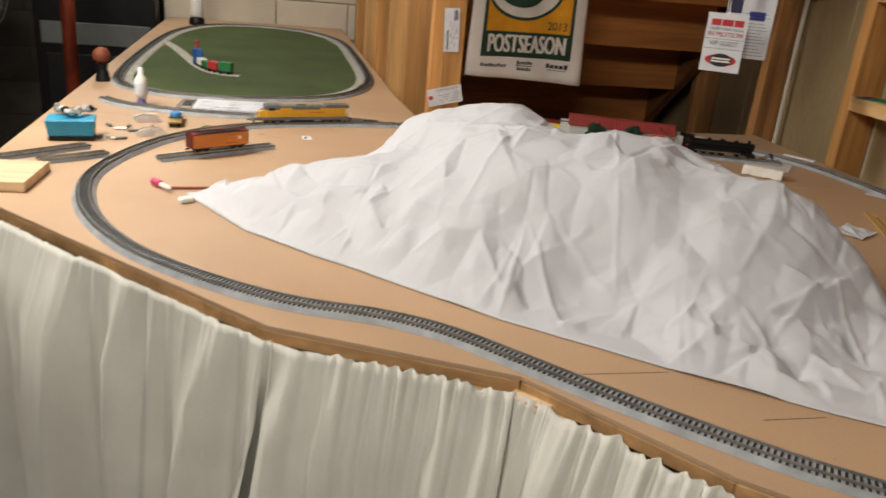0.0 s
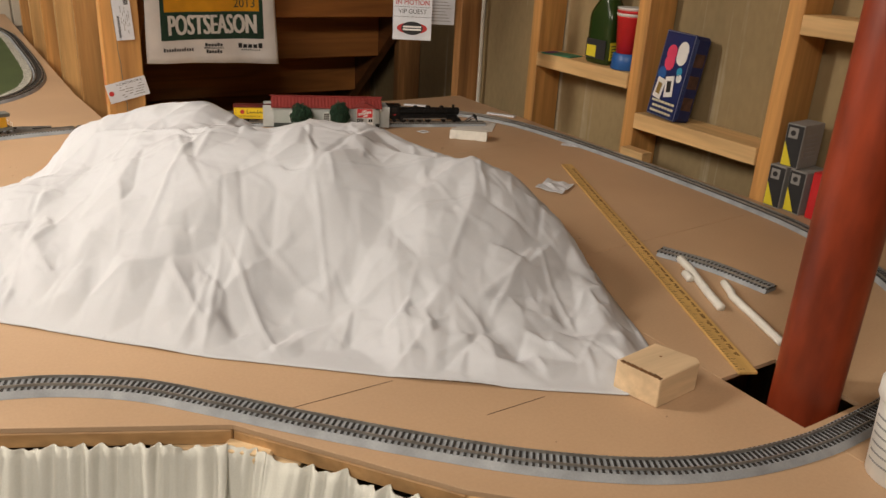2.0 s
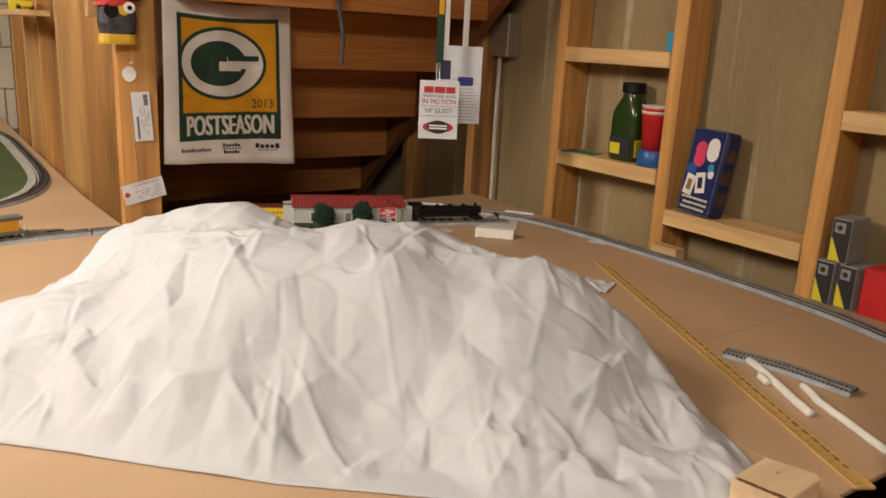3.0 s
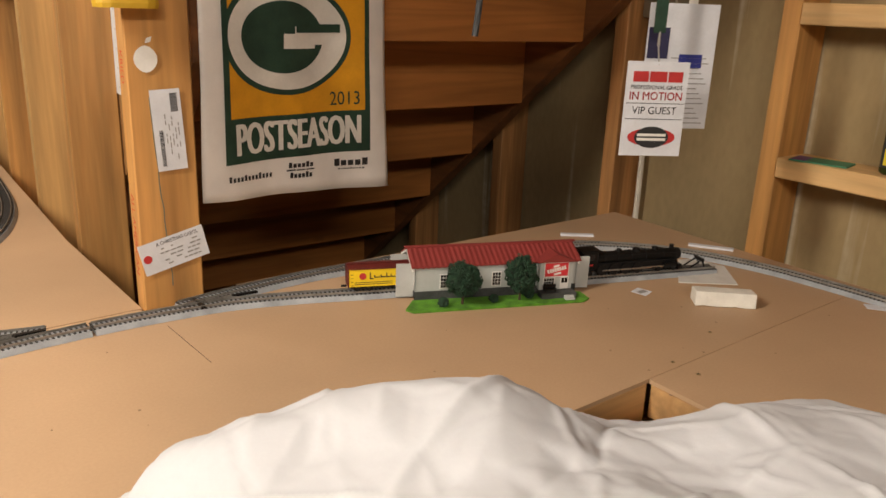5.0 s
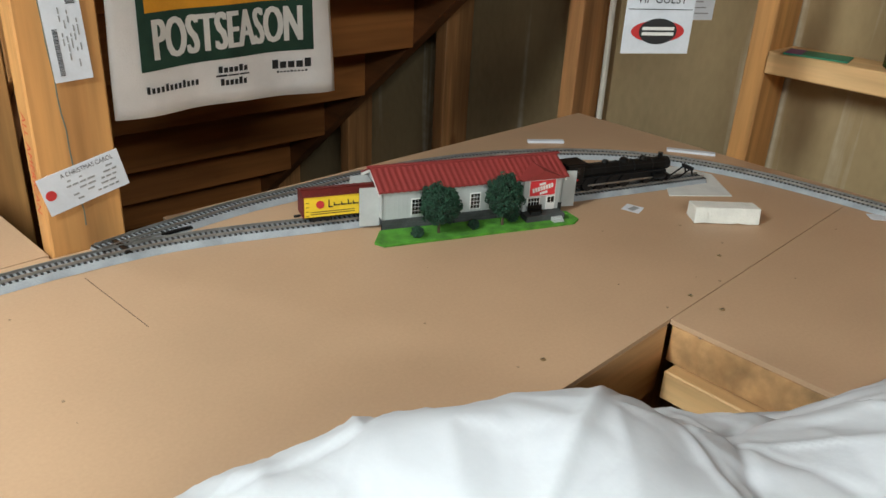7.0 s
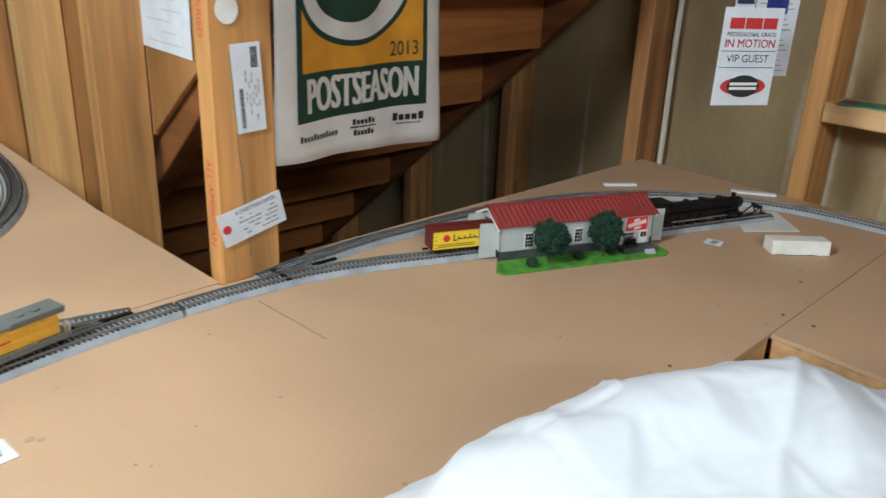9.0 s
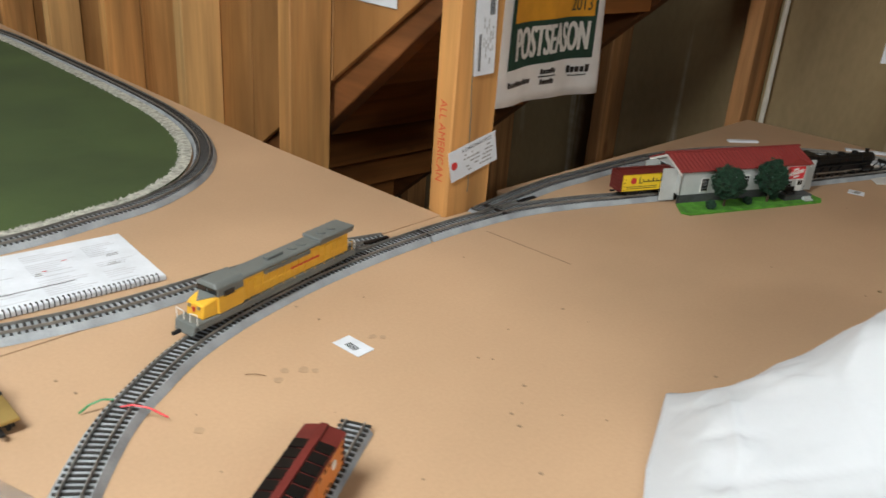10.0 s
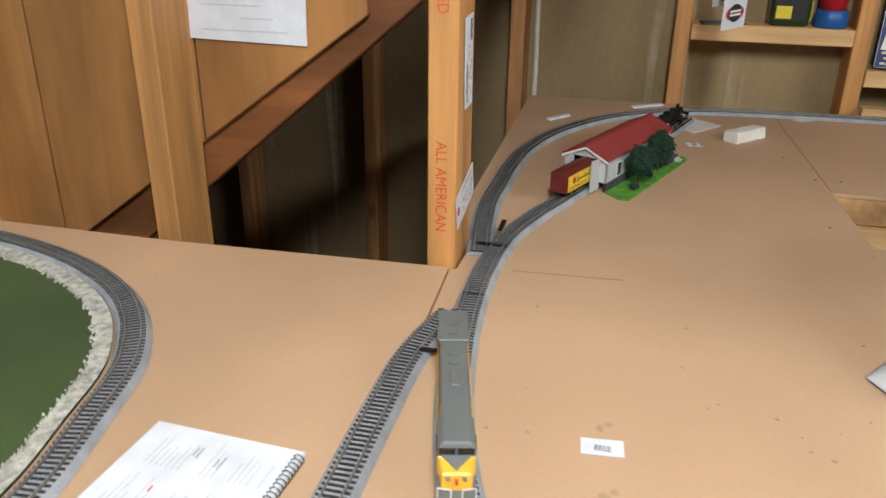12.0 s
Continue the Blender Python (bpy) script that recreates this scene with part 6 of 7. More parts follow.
# ---- notebook, packet, flat car ----
def notebook():
    m = pose(-0.262, 2.228, TZ, 0, 0, -2.6)
    nb = thing("spiral_notebook", m, "open white printed booklet with black spiral binding", "booklet")
    W, D = 0.216, 0.149
    bm = bmesh.new(); bm_box(bm, 0, 0, 0.0005, W, D, 0.006)
    part("page_block", bm, PAPER, nb, bevel=0.0006)
    bm = bmesh.new(); bm_box(bm, 0.001, 0.001, 0.0062, W - 0.0015, D - 0.002, 0.0068)
    page = part("page", bm, WHITE_CARD, nb)
    rng = random.Random(8)
    for col, (x0, x1) in enumerate(((0.014, 0.075), (0.092, 0.150), (0.160, 0.205))):
        for k in range(22):
            if rng.random() < 0.2:
                continue
            y = 0.016 + k * 0.0054
            bm = bmesh.new(); bm_box(bm, x0, y, 0.0069, x0 + (x1 - x0) * rng.uniform(0.5, 1), y + 0.0013, 0.0071)
            part("text_bar", bm, plain("pale_print", (0.56, 0.56, 0.60), 0.8) if k == 0 else bpy.data.materials["pale_print"] if "pale_print" in bpy.data.materials else GREY_INK, page)
    for x, y, w, h, mt in ((0.093, 0.070, 0.009, 0.0016, GREY_INK), (0.095, 0.074, 0.006, 0.0030, GREY_INK), (0.104, 0.079, 0.005, 0.0014, RED_INK), (0.130, 0.098, 0.007, 0.0014, RED_INK), (0.170, 0.060, 0.016, 0.0014, GREY_INK), (0.172, 0.064, 0.010, 0.0014, GREY_INK), (0.178, 0.085, 0.014, 0.0014, GREY_INK), (0.180, 0.089, 0.012, 0.0012, GREY_INK)):
        bm = bmesh.new(); bm_box(bm, x, y, 0.0070, x + w, y + h, 0.0073)
        part("mark", bm, mt, page)
    bm = bmesh.new(); bm_box(bm, 0.050, 0.0395, 0.0070, 0.128, 0.0403, 0.0074)
    part("rule", bm, INK, page)
    for k in range(38):
        x = 0.006 + k * 0.0054
        bm = bmesh.new()
        pts = [(x, 0.002 + 0.0050 * math.cos(a), 0.0052 + 0.0050 * math.sin(a)) for a in [i * 0.785 for i in range(8)]]
        rings = []
        for i in range(8):
            an = i * 0.785
            c = Vector(pts[i])
            rad = Vector((0, math.cos(an), math.sin(an))) * 0.0006
            rings.append([bm.verts.new(c + rad), bm.verts.new(c + Vector((0.0006, 0, 0))), bm.verts.new(c - rad), bm.verts.new(c - Vector((0.0006, 0, 0)))])
        for p, q in zip(rings, rings[1:] + rings[:1]):
            for i in range(4):
                bm.faces.new((p[i], p[(i + 1) % 4], q[(i + 1) % 4], q[i]))
        part("spiral_ring", bm, BLACK, nb)
    pk = thing("plastic_packet", pose(-0.262, 2.264, TZ, 0, 0, 84), "clear plastic packet with black printed card", "packet")
    bm = bmesh.new(); bm_box(bm, 0, -0.004, 0.0004, 0.10, 0.045, 0.0055)
    part("bag", bm, FILM, pk, bevel=0.0015)
    bm = bmesh.new(); bm_box(bm, 0.012, 0.008, 0.0056, 0.090, 0.030, 0.0068)
    card = part("card", bm, BLACK, pk, bevel=0.0003)
    for k in range(3):
        bm = bmesh.new(); bm_box(bm, 0.018, 0.011 + k * 0.005, 0.0069, 0.06 - 0.01 * k, 0.0125 + k * 0.005, 0.0071)
        part("text_bar", bm, LOCO_GREY, card)
    bm = bmesh.new(); bm_cyl(bm, (0.078, 0.020, 0.0068), (0.078, 0.020, 0.0076), 0.008, seg=18)
    part("emblem", bm, LOCO_GREY, card)


notebook()


def flatcar():
    m = pose(-0.2835, 2.075, TZ, 0, 0, -88.5)
    fc = thing("flat_wagon", m, "gold flat model wagon carrying a blue wire ring", "model train")
    bm = bmesh.new(); bm_box(bm, -0.052, -0.0165, 0.011, 0.052, 0.0165, 0.0150)
    part("deck", bm, BRASS, fc, bevel=0.0008)
    bm = bmesh.new(); bm_box(bm, -0.044, -0.006, 0.007, 0.044, 0.006, 0.011)
    part("underframe", bm, BRASS, fc)
    for e in (-1, 1):
        truck(fc, e * 0.034, (-0.0085, 0.0085), 0.026)
        bm = bmesh.new(); bm_box(bm, e * 0.056 - 0.006, -0.002, 0.006, e * 0.056 + 0.004, 0.002, 0.009)
        part("coupler", bm, DARK, fc, bevel=0.0005)
    bm = bmesh.new(); bm_box(bm, -0.012, -0.0165, 0.0150, 0.012, 0.0165, 0.0165)
    part("pad", bm, BLACK, fc, bevel=0.0004)
    bm = bmesh.new()
    prof = [(0.0085, 0.0166), (0.0125, 0.0166), (0.0135, 0.020), (0.0135, 0.026), (0.0125, 0.0295), (0.0105, 0.030), (0.0085, 0.0285)]
    seg = 28
    rings = [[bm.verts.new((r * math.cos(6.28318 * i / seg), r * math.sin(6.28318 * i / seg), z)) for i in range(seg)] for r, z in prof]
    for p, q in zip(rings, rings[1:] + rings[:1]):
        for i in range(seg):
            j = (i + 1) % seg
            bm.faces.new((p[i], p[j], q[j], q[i]))
    part("ring", bm, plain("ring_blue", (0.055, 0.25, 0.62), 0.4), fc, "bright blue ring", smooth=True)
    bm = bmesh.new(); bm_cyl(bm, (0, 0, 0.0166), (0, 0, 0.0275), 0.0088, seg=20)
    part("coil", bm, BRASS, fc)


flatcar()


def wire(name, pts, r, material, label):
    th = thing(name, pose(*pts[0][:2], TZ), label, "wire", "loose wires")
    o = Vector((pts[0][0], pts[0][1], 0))
    bm = bmesh.new()
    P = [Vector(p) - o for p in pts]
    for a, b in zip(P, P[1:]):
        bm_cyl(bm, a, b, r, seg=7)
    part("strand", bm, material, th)


wire("wire", [(-0.222, 2.018, 0.002), (-0.214, 2.016, 0.008), (-0.204, 2.012, 0.012), (-0.196, 2.006, 0.012)], 0.0010, plain("green_wire", (0.02, 0.22, 0.06), 0.4), "short green insulated wire at the track")
wire("wire", [(-0.196, 1.992, 0.012), (-0.188, 1.986, 0.014), (-0.178, 1.976, 0.012), (-0.168, 1.962, 0.006)], 0.0010, plain("red_wire", (0.55, 0.02, 0.03), 0.4), "short red insulated wire at the track")
wire("cord_loop", [(-0.395, 2.13, 0.002), (-0.372, 2.125, 0.010), (-0.345, 2.128, 0.010), (-0.338, 2.135, 0.006), (-0.346, 2.140, 0.008), (-0.375, 2.128, 0.008), (-0.39, 2.110, 0.003)], 0.0014, WHITE, "white cord loop lying on the table")


def bag(m, w, d, h, label, stripe=True):
    th = thing("plastic_bag", m, label, "plastic bag")
    bm = bmesh.new()
    n = 14
    g = [[bm.verts.new((w * (i / n - 0.5), d * (j / n - 0.5), 0.0006 + h * (math.sin(math.pi * i / n) * math.sin(math.pi * j / n)) ** 0.6 * (0.6 + 0.6 * abs(noise.noise((i * 0.6, j * 0.6, w * 50)))))) for j in range(n + 1)] for i in range(n + 1)]
    for a, b in zip(g, g[1:]):
        for j in range(n):
            bm.faces.new((a[j], b[j], b[j + 1], a[j + 1]))
    part("film", bm, FILM, th, smooth=True)
    if stripe:
        bm = bmesh.new(); bm_box(bm, w / 2 - 0.004, -d / 2, 0.0008, w / 2 - 0.002, d / 2, 0.0018)
        part("zip_strip", bm, RED, th, "red zip strip")


bag(pose(-0.355, 2.100, TZ, 0, 0, -70), 0.07, 0.06, 0.012, "clear plastic zip bag with small white parts")
bag(pose(-0.325, 1.945, TZ, 0, 0, 20), 0.07, 0.05, 0.022, "crumpled clear bag of small tan parts", False)


# ---- shelf things ----
def jar():
    m = pose(1.512, 1.655, 1.096, 0, 0, 0)
    jr = thing("plastic_jar", m, "dark green plastic jar with yellow label and black lid", "jar")
    bm = bmesh.new()
    rings = []
    for sx, sy, z, e in ((0.028, 0.040, 0.0005, 0.45), (0.032, 0.0445, 0.005, 0.42), (0.032, 0.0445, 0.110, 0.42), (0.0315, 0.043, 0.126, 0.45), (0.0285, 0.036, 0.143, 0.6), (0.0255, 0.0285, 0.157, 0.85), (0.0245, 0.0255, 0.168, 1.0), (0.0245, 0.0250, 0.176, 1.0)):
        ring = []
        for q in range(32):
            c, w = math.cos(q * 0.19635), math.sin(q * 0.19635)
            ring.append(bm.verts.new((sx * math.copysign(abs(c) ** e, c), sy * math.copysign(abs(w) ** e, w), z)))
        rings.append(ring)
    for lo, hi in zip(rings, rings[1:]):
        for q in range(32):
            bm.faces.new((lo[q], lo[(q + 1) % 32], hi[(q + 1) % 32], hi[q]))
    bm.faces.new(rings[0][::-1]); bm.faces.new(rings[-1])
    part("body", bm, GREEN_DARK, jr, smooth=True)
    bm = bmesh.new(); bm_lathe(bm, [(0.0285, 0.174), (0.0295, 0.176), (0.0295, 0.196), (0.0275, 0.199)], Matrix(), 28)
    part("lid", bm, BLACK, jr, "black screw lid")
    bm = bmesh.new(); bm_box(bm, -0.0335, -0.0360, 0.014, -0.0322, 0.0360, 0.062)
    lb = part("label", bm, INK, jr)
    bm = bmesh.new(); bm_box(bm, -0.0342, -0.002, 0.018, -0.0336, 0.032, 0.046)
    part("label_panel", bm, LABEL_YELLOW, lb)
    bm = bmesh.new(); bm_box(bm, -0.026, -0.0468, 0.014, 0.026, -0.0455, 0.058)
    lb2 = part("label", bm, LABEL_YELLOW, jr)
    for k in range(5):
        bm = bmesh.new(); bm_box(bm, -0.022, -0.0473, 0.020 + k * 0.007, 0.02 - 0.006 * (k % 2), -0.0469, 0.0225 + k * 0.007)
        part("text_bar", bm, INK, lb2)


jar()


def cups():
    cp = thing("stacked_cups", pose(1.502, 1.562, 1.096), "stack of red and blue plastic cups", "cups")
    bm = bmesh.new(); bm_lathe(bm, [(0.0365, 0.0005), (0.0385, 0.002), (0.0355, 0.038), (0.033, 0.040)], Matrix(), 28)
    part("blue_cup", bm, BLUE, cp, "upturned blue cup base", smooth=True)
    bm = bmesh.new(); bm_lathe(bm, [(0.0285, 0.040), (0.0360, 0.125), (0.0375, 0.1262), (0.0375, 0.1285), (0.034, 0.1288)], Matrix(), 28)
    part("red_cup", bm, RED, cp, smooth=True)
    for k in range(3):
        bm = bmesh.new(); bm_lathe(bm, [(0.0366, 0.1290 + k * 0.007), (0.0372, 0.1325 + k * 0.007), (0.0386, 0.1335 + k * 0.007), (0.0386, 0.1355 + k * 0.007), (0.034, 0.1358 + k * 0.007)], Matrix(), 28)
        part("cup_rim", bm, RED if k % 2 else WHITE, cp, smooth=True)


cups()


TIN_CREAM = plain("tin_cream", (0.62, 0.58, 0.40), 0.5)


def tin():
    m = pose(1.497, 1.394, 1.007, 0, 0, 0) @ pose(0, 0, 0, 0, 8, -13)
    tn = thing("card_game_tin", m, "dark blue metal game tin leaning on the shelf", "tin")
    NAVY = plain("tin_navy", (0.012, 0.022, 0.10), 0.35, 0.2)
    bm = bmesh.new(); bm_box(bm, -0.022, -0.056, 0.0008, 0.022, 0.056, 0.198)
    part("box", bm, NAVY, tn, bevel=0.007)
    bm = bmesh.new(); bm_box(bm, -0.0255, -0.0575, 0.0006, -0.0222, 0.0575, 0.1995)
    lid = part("lid", bm, NAVY, tn, bevel=0.0015)
    bm = bmesh.new(); bm_box(bm, -0.0262, -0.052, 0.006, -0.0256, 0.052, 0.194)
    face_ = part("print", bm, plain("tin_blue", (0.012, 0.024, 0.11), 0.4), lid)
    for y0, z0, y1, z1 in ((-0.0555, 0.002, -0.0540, 0.198), (0.0540, 0.002, 0.0555, 0.198), (-0.0540, 0.1965, 0.0540, 0.198), (-0.0540, 0.002, 0.0540, 0.0035)):
        bm = bmesh.new(); bm_box(bm, -0.0264, y0, z0, -0.0256, y1, z1)
        part("lid_rim", bm, plain("tin_rim", (0.30, 0.34, 0.46), 0.3, 0.6), lid)
    def disc(y, z, r, mt, o=0.0266):
        bm = bmesh.new(); bm_cyl(bm, (-o, y, z), (-o - 0.0005, y, z), r, seg=22)
        part("printed_chip", bm, mt, face_)
    pink = plain("chip_pink", (0.72, 0.06, 0.14), 0.5)
    disc(0.016, 0.150, 0.019, pink); disc(0.016, 0.128, 0.019, pink, 0.0264); disc(-0.024, 0.160, 0.020, WHITE); disc(-0.024, 0.146, 0.020, WHITE, 0.0264)
    disc(0.034, 0.100, 0.016, BLUE); disc(-0.030, 0.112, 0.010, SKY_BLUE); disc(-0.034, 0.098, 0.010, WHITE)
    for y, z, rot in ((0.030, 0.065, 8), (-0.006, 0.074, -12)):
        bm = bmesh.new()
        bm_box(bm, 0, -0.016, -0.024, 0.0005, 0.016, 0.024, pose(-0.0272, y, z, rot, 0, 0))
        cd = part("printed_card", bm, WHITE, face_)
        bm = bmesh.new()
        bm_box(bm, 0, -0.008, -0.013, 0.0004, 0.008, 0.013, pose(-0.0277, y, z, rot, 0, 0))
        part("card_mark", bm, INK if y < 0 else BRASS, face_)
    for k, (y0, y1) in enumerate(((-0.046, 0.046), (-0.046, 0.040), (-0.040, 0.046))):
        z = 0.036 - k * 0.012
        for q in range(7):
            w = (y1 - y0) / 7
            bm = bmesh.new(); bm_box(bm, -0.0272, y0 + q * w + 0.001, z - 0.0026, -0.0266, y0 + (q + 1) * w - 0.001, z + 0.0026)
            part("text_bar", bm, TIN_CREAM, face_)
    for q in range(3):
        bm = bmesh.new(); bm_box(bm, -0.015, -0.0568, 0.03 + q * 0.05, 0.012, -0.0562, 0.06 + q * 0.05)
        part("side_print", bm, plain("tin_side_brown", (0.09, 0.045, 0.035), 0.45, vary=0.3, scale=60), tn)


tin()


def spool_box(m, label):
    bx = thing("product_box", m, label, "small box", "black and yellow boxes")
    CARD = plain("box_grey", (0.28, 0.27, 0.26), 0.6)
    bm = bmesh.new(); bm_box(bm, 0, -0.019, 0.0005, 0.072, 0.019, 0.0885)
    part("carton", bm, CARD, bx, bevel=0.0008)
    bm = bmesh.new(); bm_box(bm, -0.0008, -0.0175, 0.003, -0.0001, 0.0175, 0.086)
    fr = part("front", bm, INK, bx, "black front panel")
    bm = bmesh.new()
    vs = [bm.verts.new((-0.0010, y, z)) for y, z in ((0.017, 0.004), (-0.006, 0.004), (0.017, 0.052))]
    bm.faces.new(vs)
    part("corner_print", bm, LABEL_YELLOW, fr, "yellow corner wedge")
    bm = bmesh.new(); bm_box(bm, -0.0014, -0.007, 0.060, -0.0009, 0.013, 0.081)
    win = part("picture", bm, CARD, fr)
    bm = bmesh.new(); bm_cyl(bm, (-0.0014, 0.003, 0.0705), (-0.0020, 0.003, 0.0705), 0.0055, seg=16)
    part("picture_ring", bm, INK, win)
    for k in range(6):
        bm = bmesh.new(); bm_box(bm, 0.012, -0.0196, 0.02 + k * 0.009, 0.060 - 0.006 * (k % 3), -0.0191, 0.024 + k * 0.009)
        part("text_bar", bm, GREY_INK, bx)
    return bx


spool_box(pose(1.452, 1.046, TZ, 0, 0, 0), "small black and yellow product box on the table edge")
spool_box(pose(1.456, 1.002, TZ, 0, 0, -3), "second black and yellow product box beside the first")
spool_box(pose(1.455, 1.028, TZ + 0.0889, 0, 0, 4), "black and yellow product box stacked on the others")
bm = bmesh.new(); bm_box(bm, 1.458, 0.905, TZ + 0.0005, 1.53, 0.972, TZ + 0.095)
tagged(part("red_carton", bm, RED, bevel=0.002), "plain red carton standing beside the boxes", "small box")

# flat card with coloured print on the shelf
cd = thing("printed_card", pose(1.492, 1.80, 1.096, 0, 0, 12), "green and purple printed card lying on the shelf", "card")
bm = bmesh.new(); bm_box(bm, -0.028, -0.050, 0.0005, 0.028, 0.050, 0.0030); part("card", bm, plain("card_green", (0.04, 0.22, 0.12), 0.5), cd)
bm = bmesh.new(); bm_box(bm, -0.026, 0.022, 0.0031, 0.024, 0.048, 0.0036); part("print", bm, plain("card_purple", (0.16, 0.05, 0.22), 0.5), cd)
bm = bmesh.new(); bm_box(bm, 1.47, 1.5145, 1.3755, 1.53, 1.534, 1.42)
tagged(part("blue_box", bm, SKY_BLUE, bevel=0.003), "small bright blue box on the upper shelf", "small box")
# short block at the foot of the stud
bm = bmesh.new(); bm_box(bm, 1.43, 1.395, TZ + 0.0005, 1.462, 1.47, TZ + 0.026)
tagged(part("wood_offcut", bm, PINE_Y, bevel=0.001), "short pine offcut at the stud foot", "wood block")


def tub():
    tb = thing("white_tub", pose(0.806, 0.400, TZ), "white plastic tub with printed side on the table", "tub")
    bm = bmesh.new(); bm_lathe(bm, [(0.034, 0.0005), (0.036, 0.002), (0.040, 0.085), (0.040, 0.090)], Matrix(), 30)
    part("body", bm, WHITE, tb, smooth=True)
    bm = bmesh.new(); bm_lathe(bm, [(0.0425, 0.088), (0.0435, 0.090), (0.0435, 0.104), (0.041, 0.107)], Matrix(), 30)
    part("lid", bm, WHITE, tb, smooth=True)
    for k in range(6):
        bm = bmesh.new()
        r, z = 0.0368 + 0.0006 * k, 0.020 + k * 0.010
        prev = None
        for i in range(15):
            a = 2.4 + i * 0.11
            cur = [bm.verts.new((math.cos(a) * (r + 0.001), math.sin(a) * (r + 0.001), z + d)) for d in (0, 0.0022)]
            if prev:
                bm.faces.new((prev[0], cur[0], cur[1], prev[1]))
            prev = cur
        part("text_bar", bm, GREY_INK, tb)


tub()


# ---- left end of the table ----
def left_end():
    CHROME = plain("chrome_parts", (0.55, 0.54, 0.52), 0.35, 0.6)
    tr = thing("toy_tray", pose(-0.485, 1.885, TZ, 0, 0, 8), "blue open tray piled with silver metal parts", "tray")
    bm = bmesh.new()
    vs = bm_box(bm, -0.050, -0.036, 0.010, 0.050, 0.036, 0.046)
    for v in vs:
        if v.co.z < 0.02:
            v.co.x *= 0.92
            v.co.y *= 0.9
    part("tray", bm, SKY_BLUE, tr, bevel=0.002)
    bm = bmesh.new(); bm_box(bm, -0.046, -0.033, 0.0005, 0.046, 0.033, 0.010)
    part("base", bm, BLACK, tr)
    rng = random.Random(12)
    for k in range(16):
        x, y = rng.uniform(-0.042, 0.042), rng.uniform(-0.02, 0.045)
        bm = bmesh.new()
        s = rng.uniform(0.006, 0.013)
        bm_box(bm, -s, -s * 0.6, -0.004, s, s * 0.6, 0.005, pose(x, y, 0.053 + rng.uniform(0, 0.014), rng.uniform(-30, 30), rng.uniform(-30, 30), rng.uniform(0, 180)))
        part("metal_part", bm, CHROME if k % 4 else BLACK, tr, bevel=0.001)
    gl = thing("glue_bottle", pose(-0.395, 2.285, TZ) @ Matrix.Scale(0.78, 4), "white glue bottle standing on its purple cap", "bottle")
    bm = bmesh.new(); bm_lathe(bm, [(0.016, 0.0005), (0.017, 0.003), (0.014, 0.020), (0.012, 0.022)], Matrix(), 20)
    part("cap", bm, plain("cap_purple", (0.16, 0.13, 0.40), 0.4), gl, "purple cap", smooth=True)
    bm = bmesh.new(); bm_lathe(bm, [(0.013, 0.022), (0.019, 0.030), (0.021, 0.040), (0.021, 0.085), (0.017, 0.094), (0.010, 0.105), (0.009, 0.128), (0.004, 0.131)], Matrix(), 24)
    part("body", bm, WHITE, gl, smooth=True)
    bm = bmesh.new(); bm_lathe(bm, [(0.0213, 0.048), (0.0215, 0.049), (0.0215, 0.076), (0.0213, 0.077)], Matrix(), 24)
    part("label", bm, WHITE_CARD, gl)
    wp = thing("wood_board", pose(-0.530, 1.545, TZ, 0, 0, -3), "pale pine board end lying on the table", "wood board")
    bm = bmesh.new(); bm_box(bm, -0.062, -0.072, 0.0004, 0.060, 0.072, 0.019); part("board", bm, PALE_X, wp, bevel=0.001)
    for p in ([(-0.58, 1.675), (-0.50, 1.745), (-0.435, 1.80)], [(-0.50, 1.665), (-0.44, 1.70), (-0.385, 1.742)]):
        track("loose_track_piece", p, "loose grey track strip at the table side", width=0.012)
    pk = thing("pink_marker", pose(-0.262, 1.53, TZ, 0, 0, -55), "pink capped marker with white tip", "marker")
    bm = bmesh.new(); bm_lathe(bm, [(0.006, -0.012), (0.0075, -0.008), (0.0075, 0.014), (0.005, 0.016)], pose(0, 0, 0.008, 0, 90, 0), 14); part("cap", bm, plain("marker_pink", (0.60, 0.05, 0.16), 0.4), pk, smooth=True)
    bm = bmesh.new(); bm_lathe(bm, [(0.0045, 0.0165), (0.0045, 0.045), (0.002, 0.052)], pose(0, 0, 0.008, 0, 90, 0), 12); part("barrel", bm, WHITE, pk, smooth=True)
    bm = bmesh.new(); bm_box(bm, -0.012, -0.009, 0.0005, 0.012, 0.009, 0.010, pose(-0.2, 1.435, TZ, 0, 0, 30))
    tagged(part("foam_scrap", bm, FOAM, bevel=0.002), "small white foam scrap at the paper tip", "foam block")
    rod = thing("wood_rod", pose(-0.235, 1.512, TZ, 0, 0, 4), "thin reddish wooden rod under the paper edge", "rod")
    bm = bmesh.new(); bm_cyl(bm, (0, 0, 0.003), (0.13, 0, 0.003), 0.0025, seg=8); part("rod", bm, RED_POST, rod)
    # rubble of small grey parts
    rng = random.Random(5)
    for k in range(9):
        x, y = rng.uniform(-0.46, -0.36), rng.uniform(1.86, 2.02)
        bm = bmesh.new(); s = rng.uniform(0.006, 0.016)
        bm_box(bm, -s, -0.004, 0.0004, s, 0.004, 0.006, pose(x, y, TZ, 0, 0, rng.uniform(0, 180)))
        tagged(part("metal_scrap", bm, LOCO_GREY if k % 3 else CHROME, bevel=0.001), "small grey metal part on the table", "metal part", "loose metal parts")
    # brown toy at the table edge
    bt = thing("toy_animal_shape", pose(-0.555, 2.62, TZ, 0, 0, 20) @ Matrix.Scale(0.72, 4), "brown rounded toy figure on black stand", "toy")
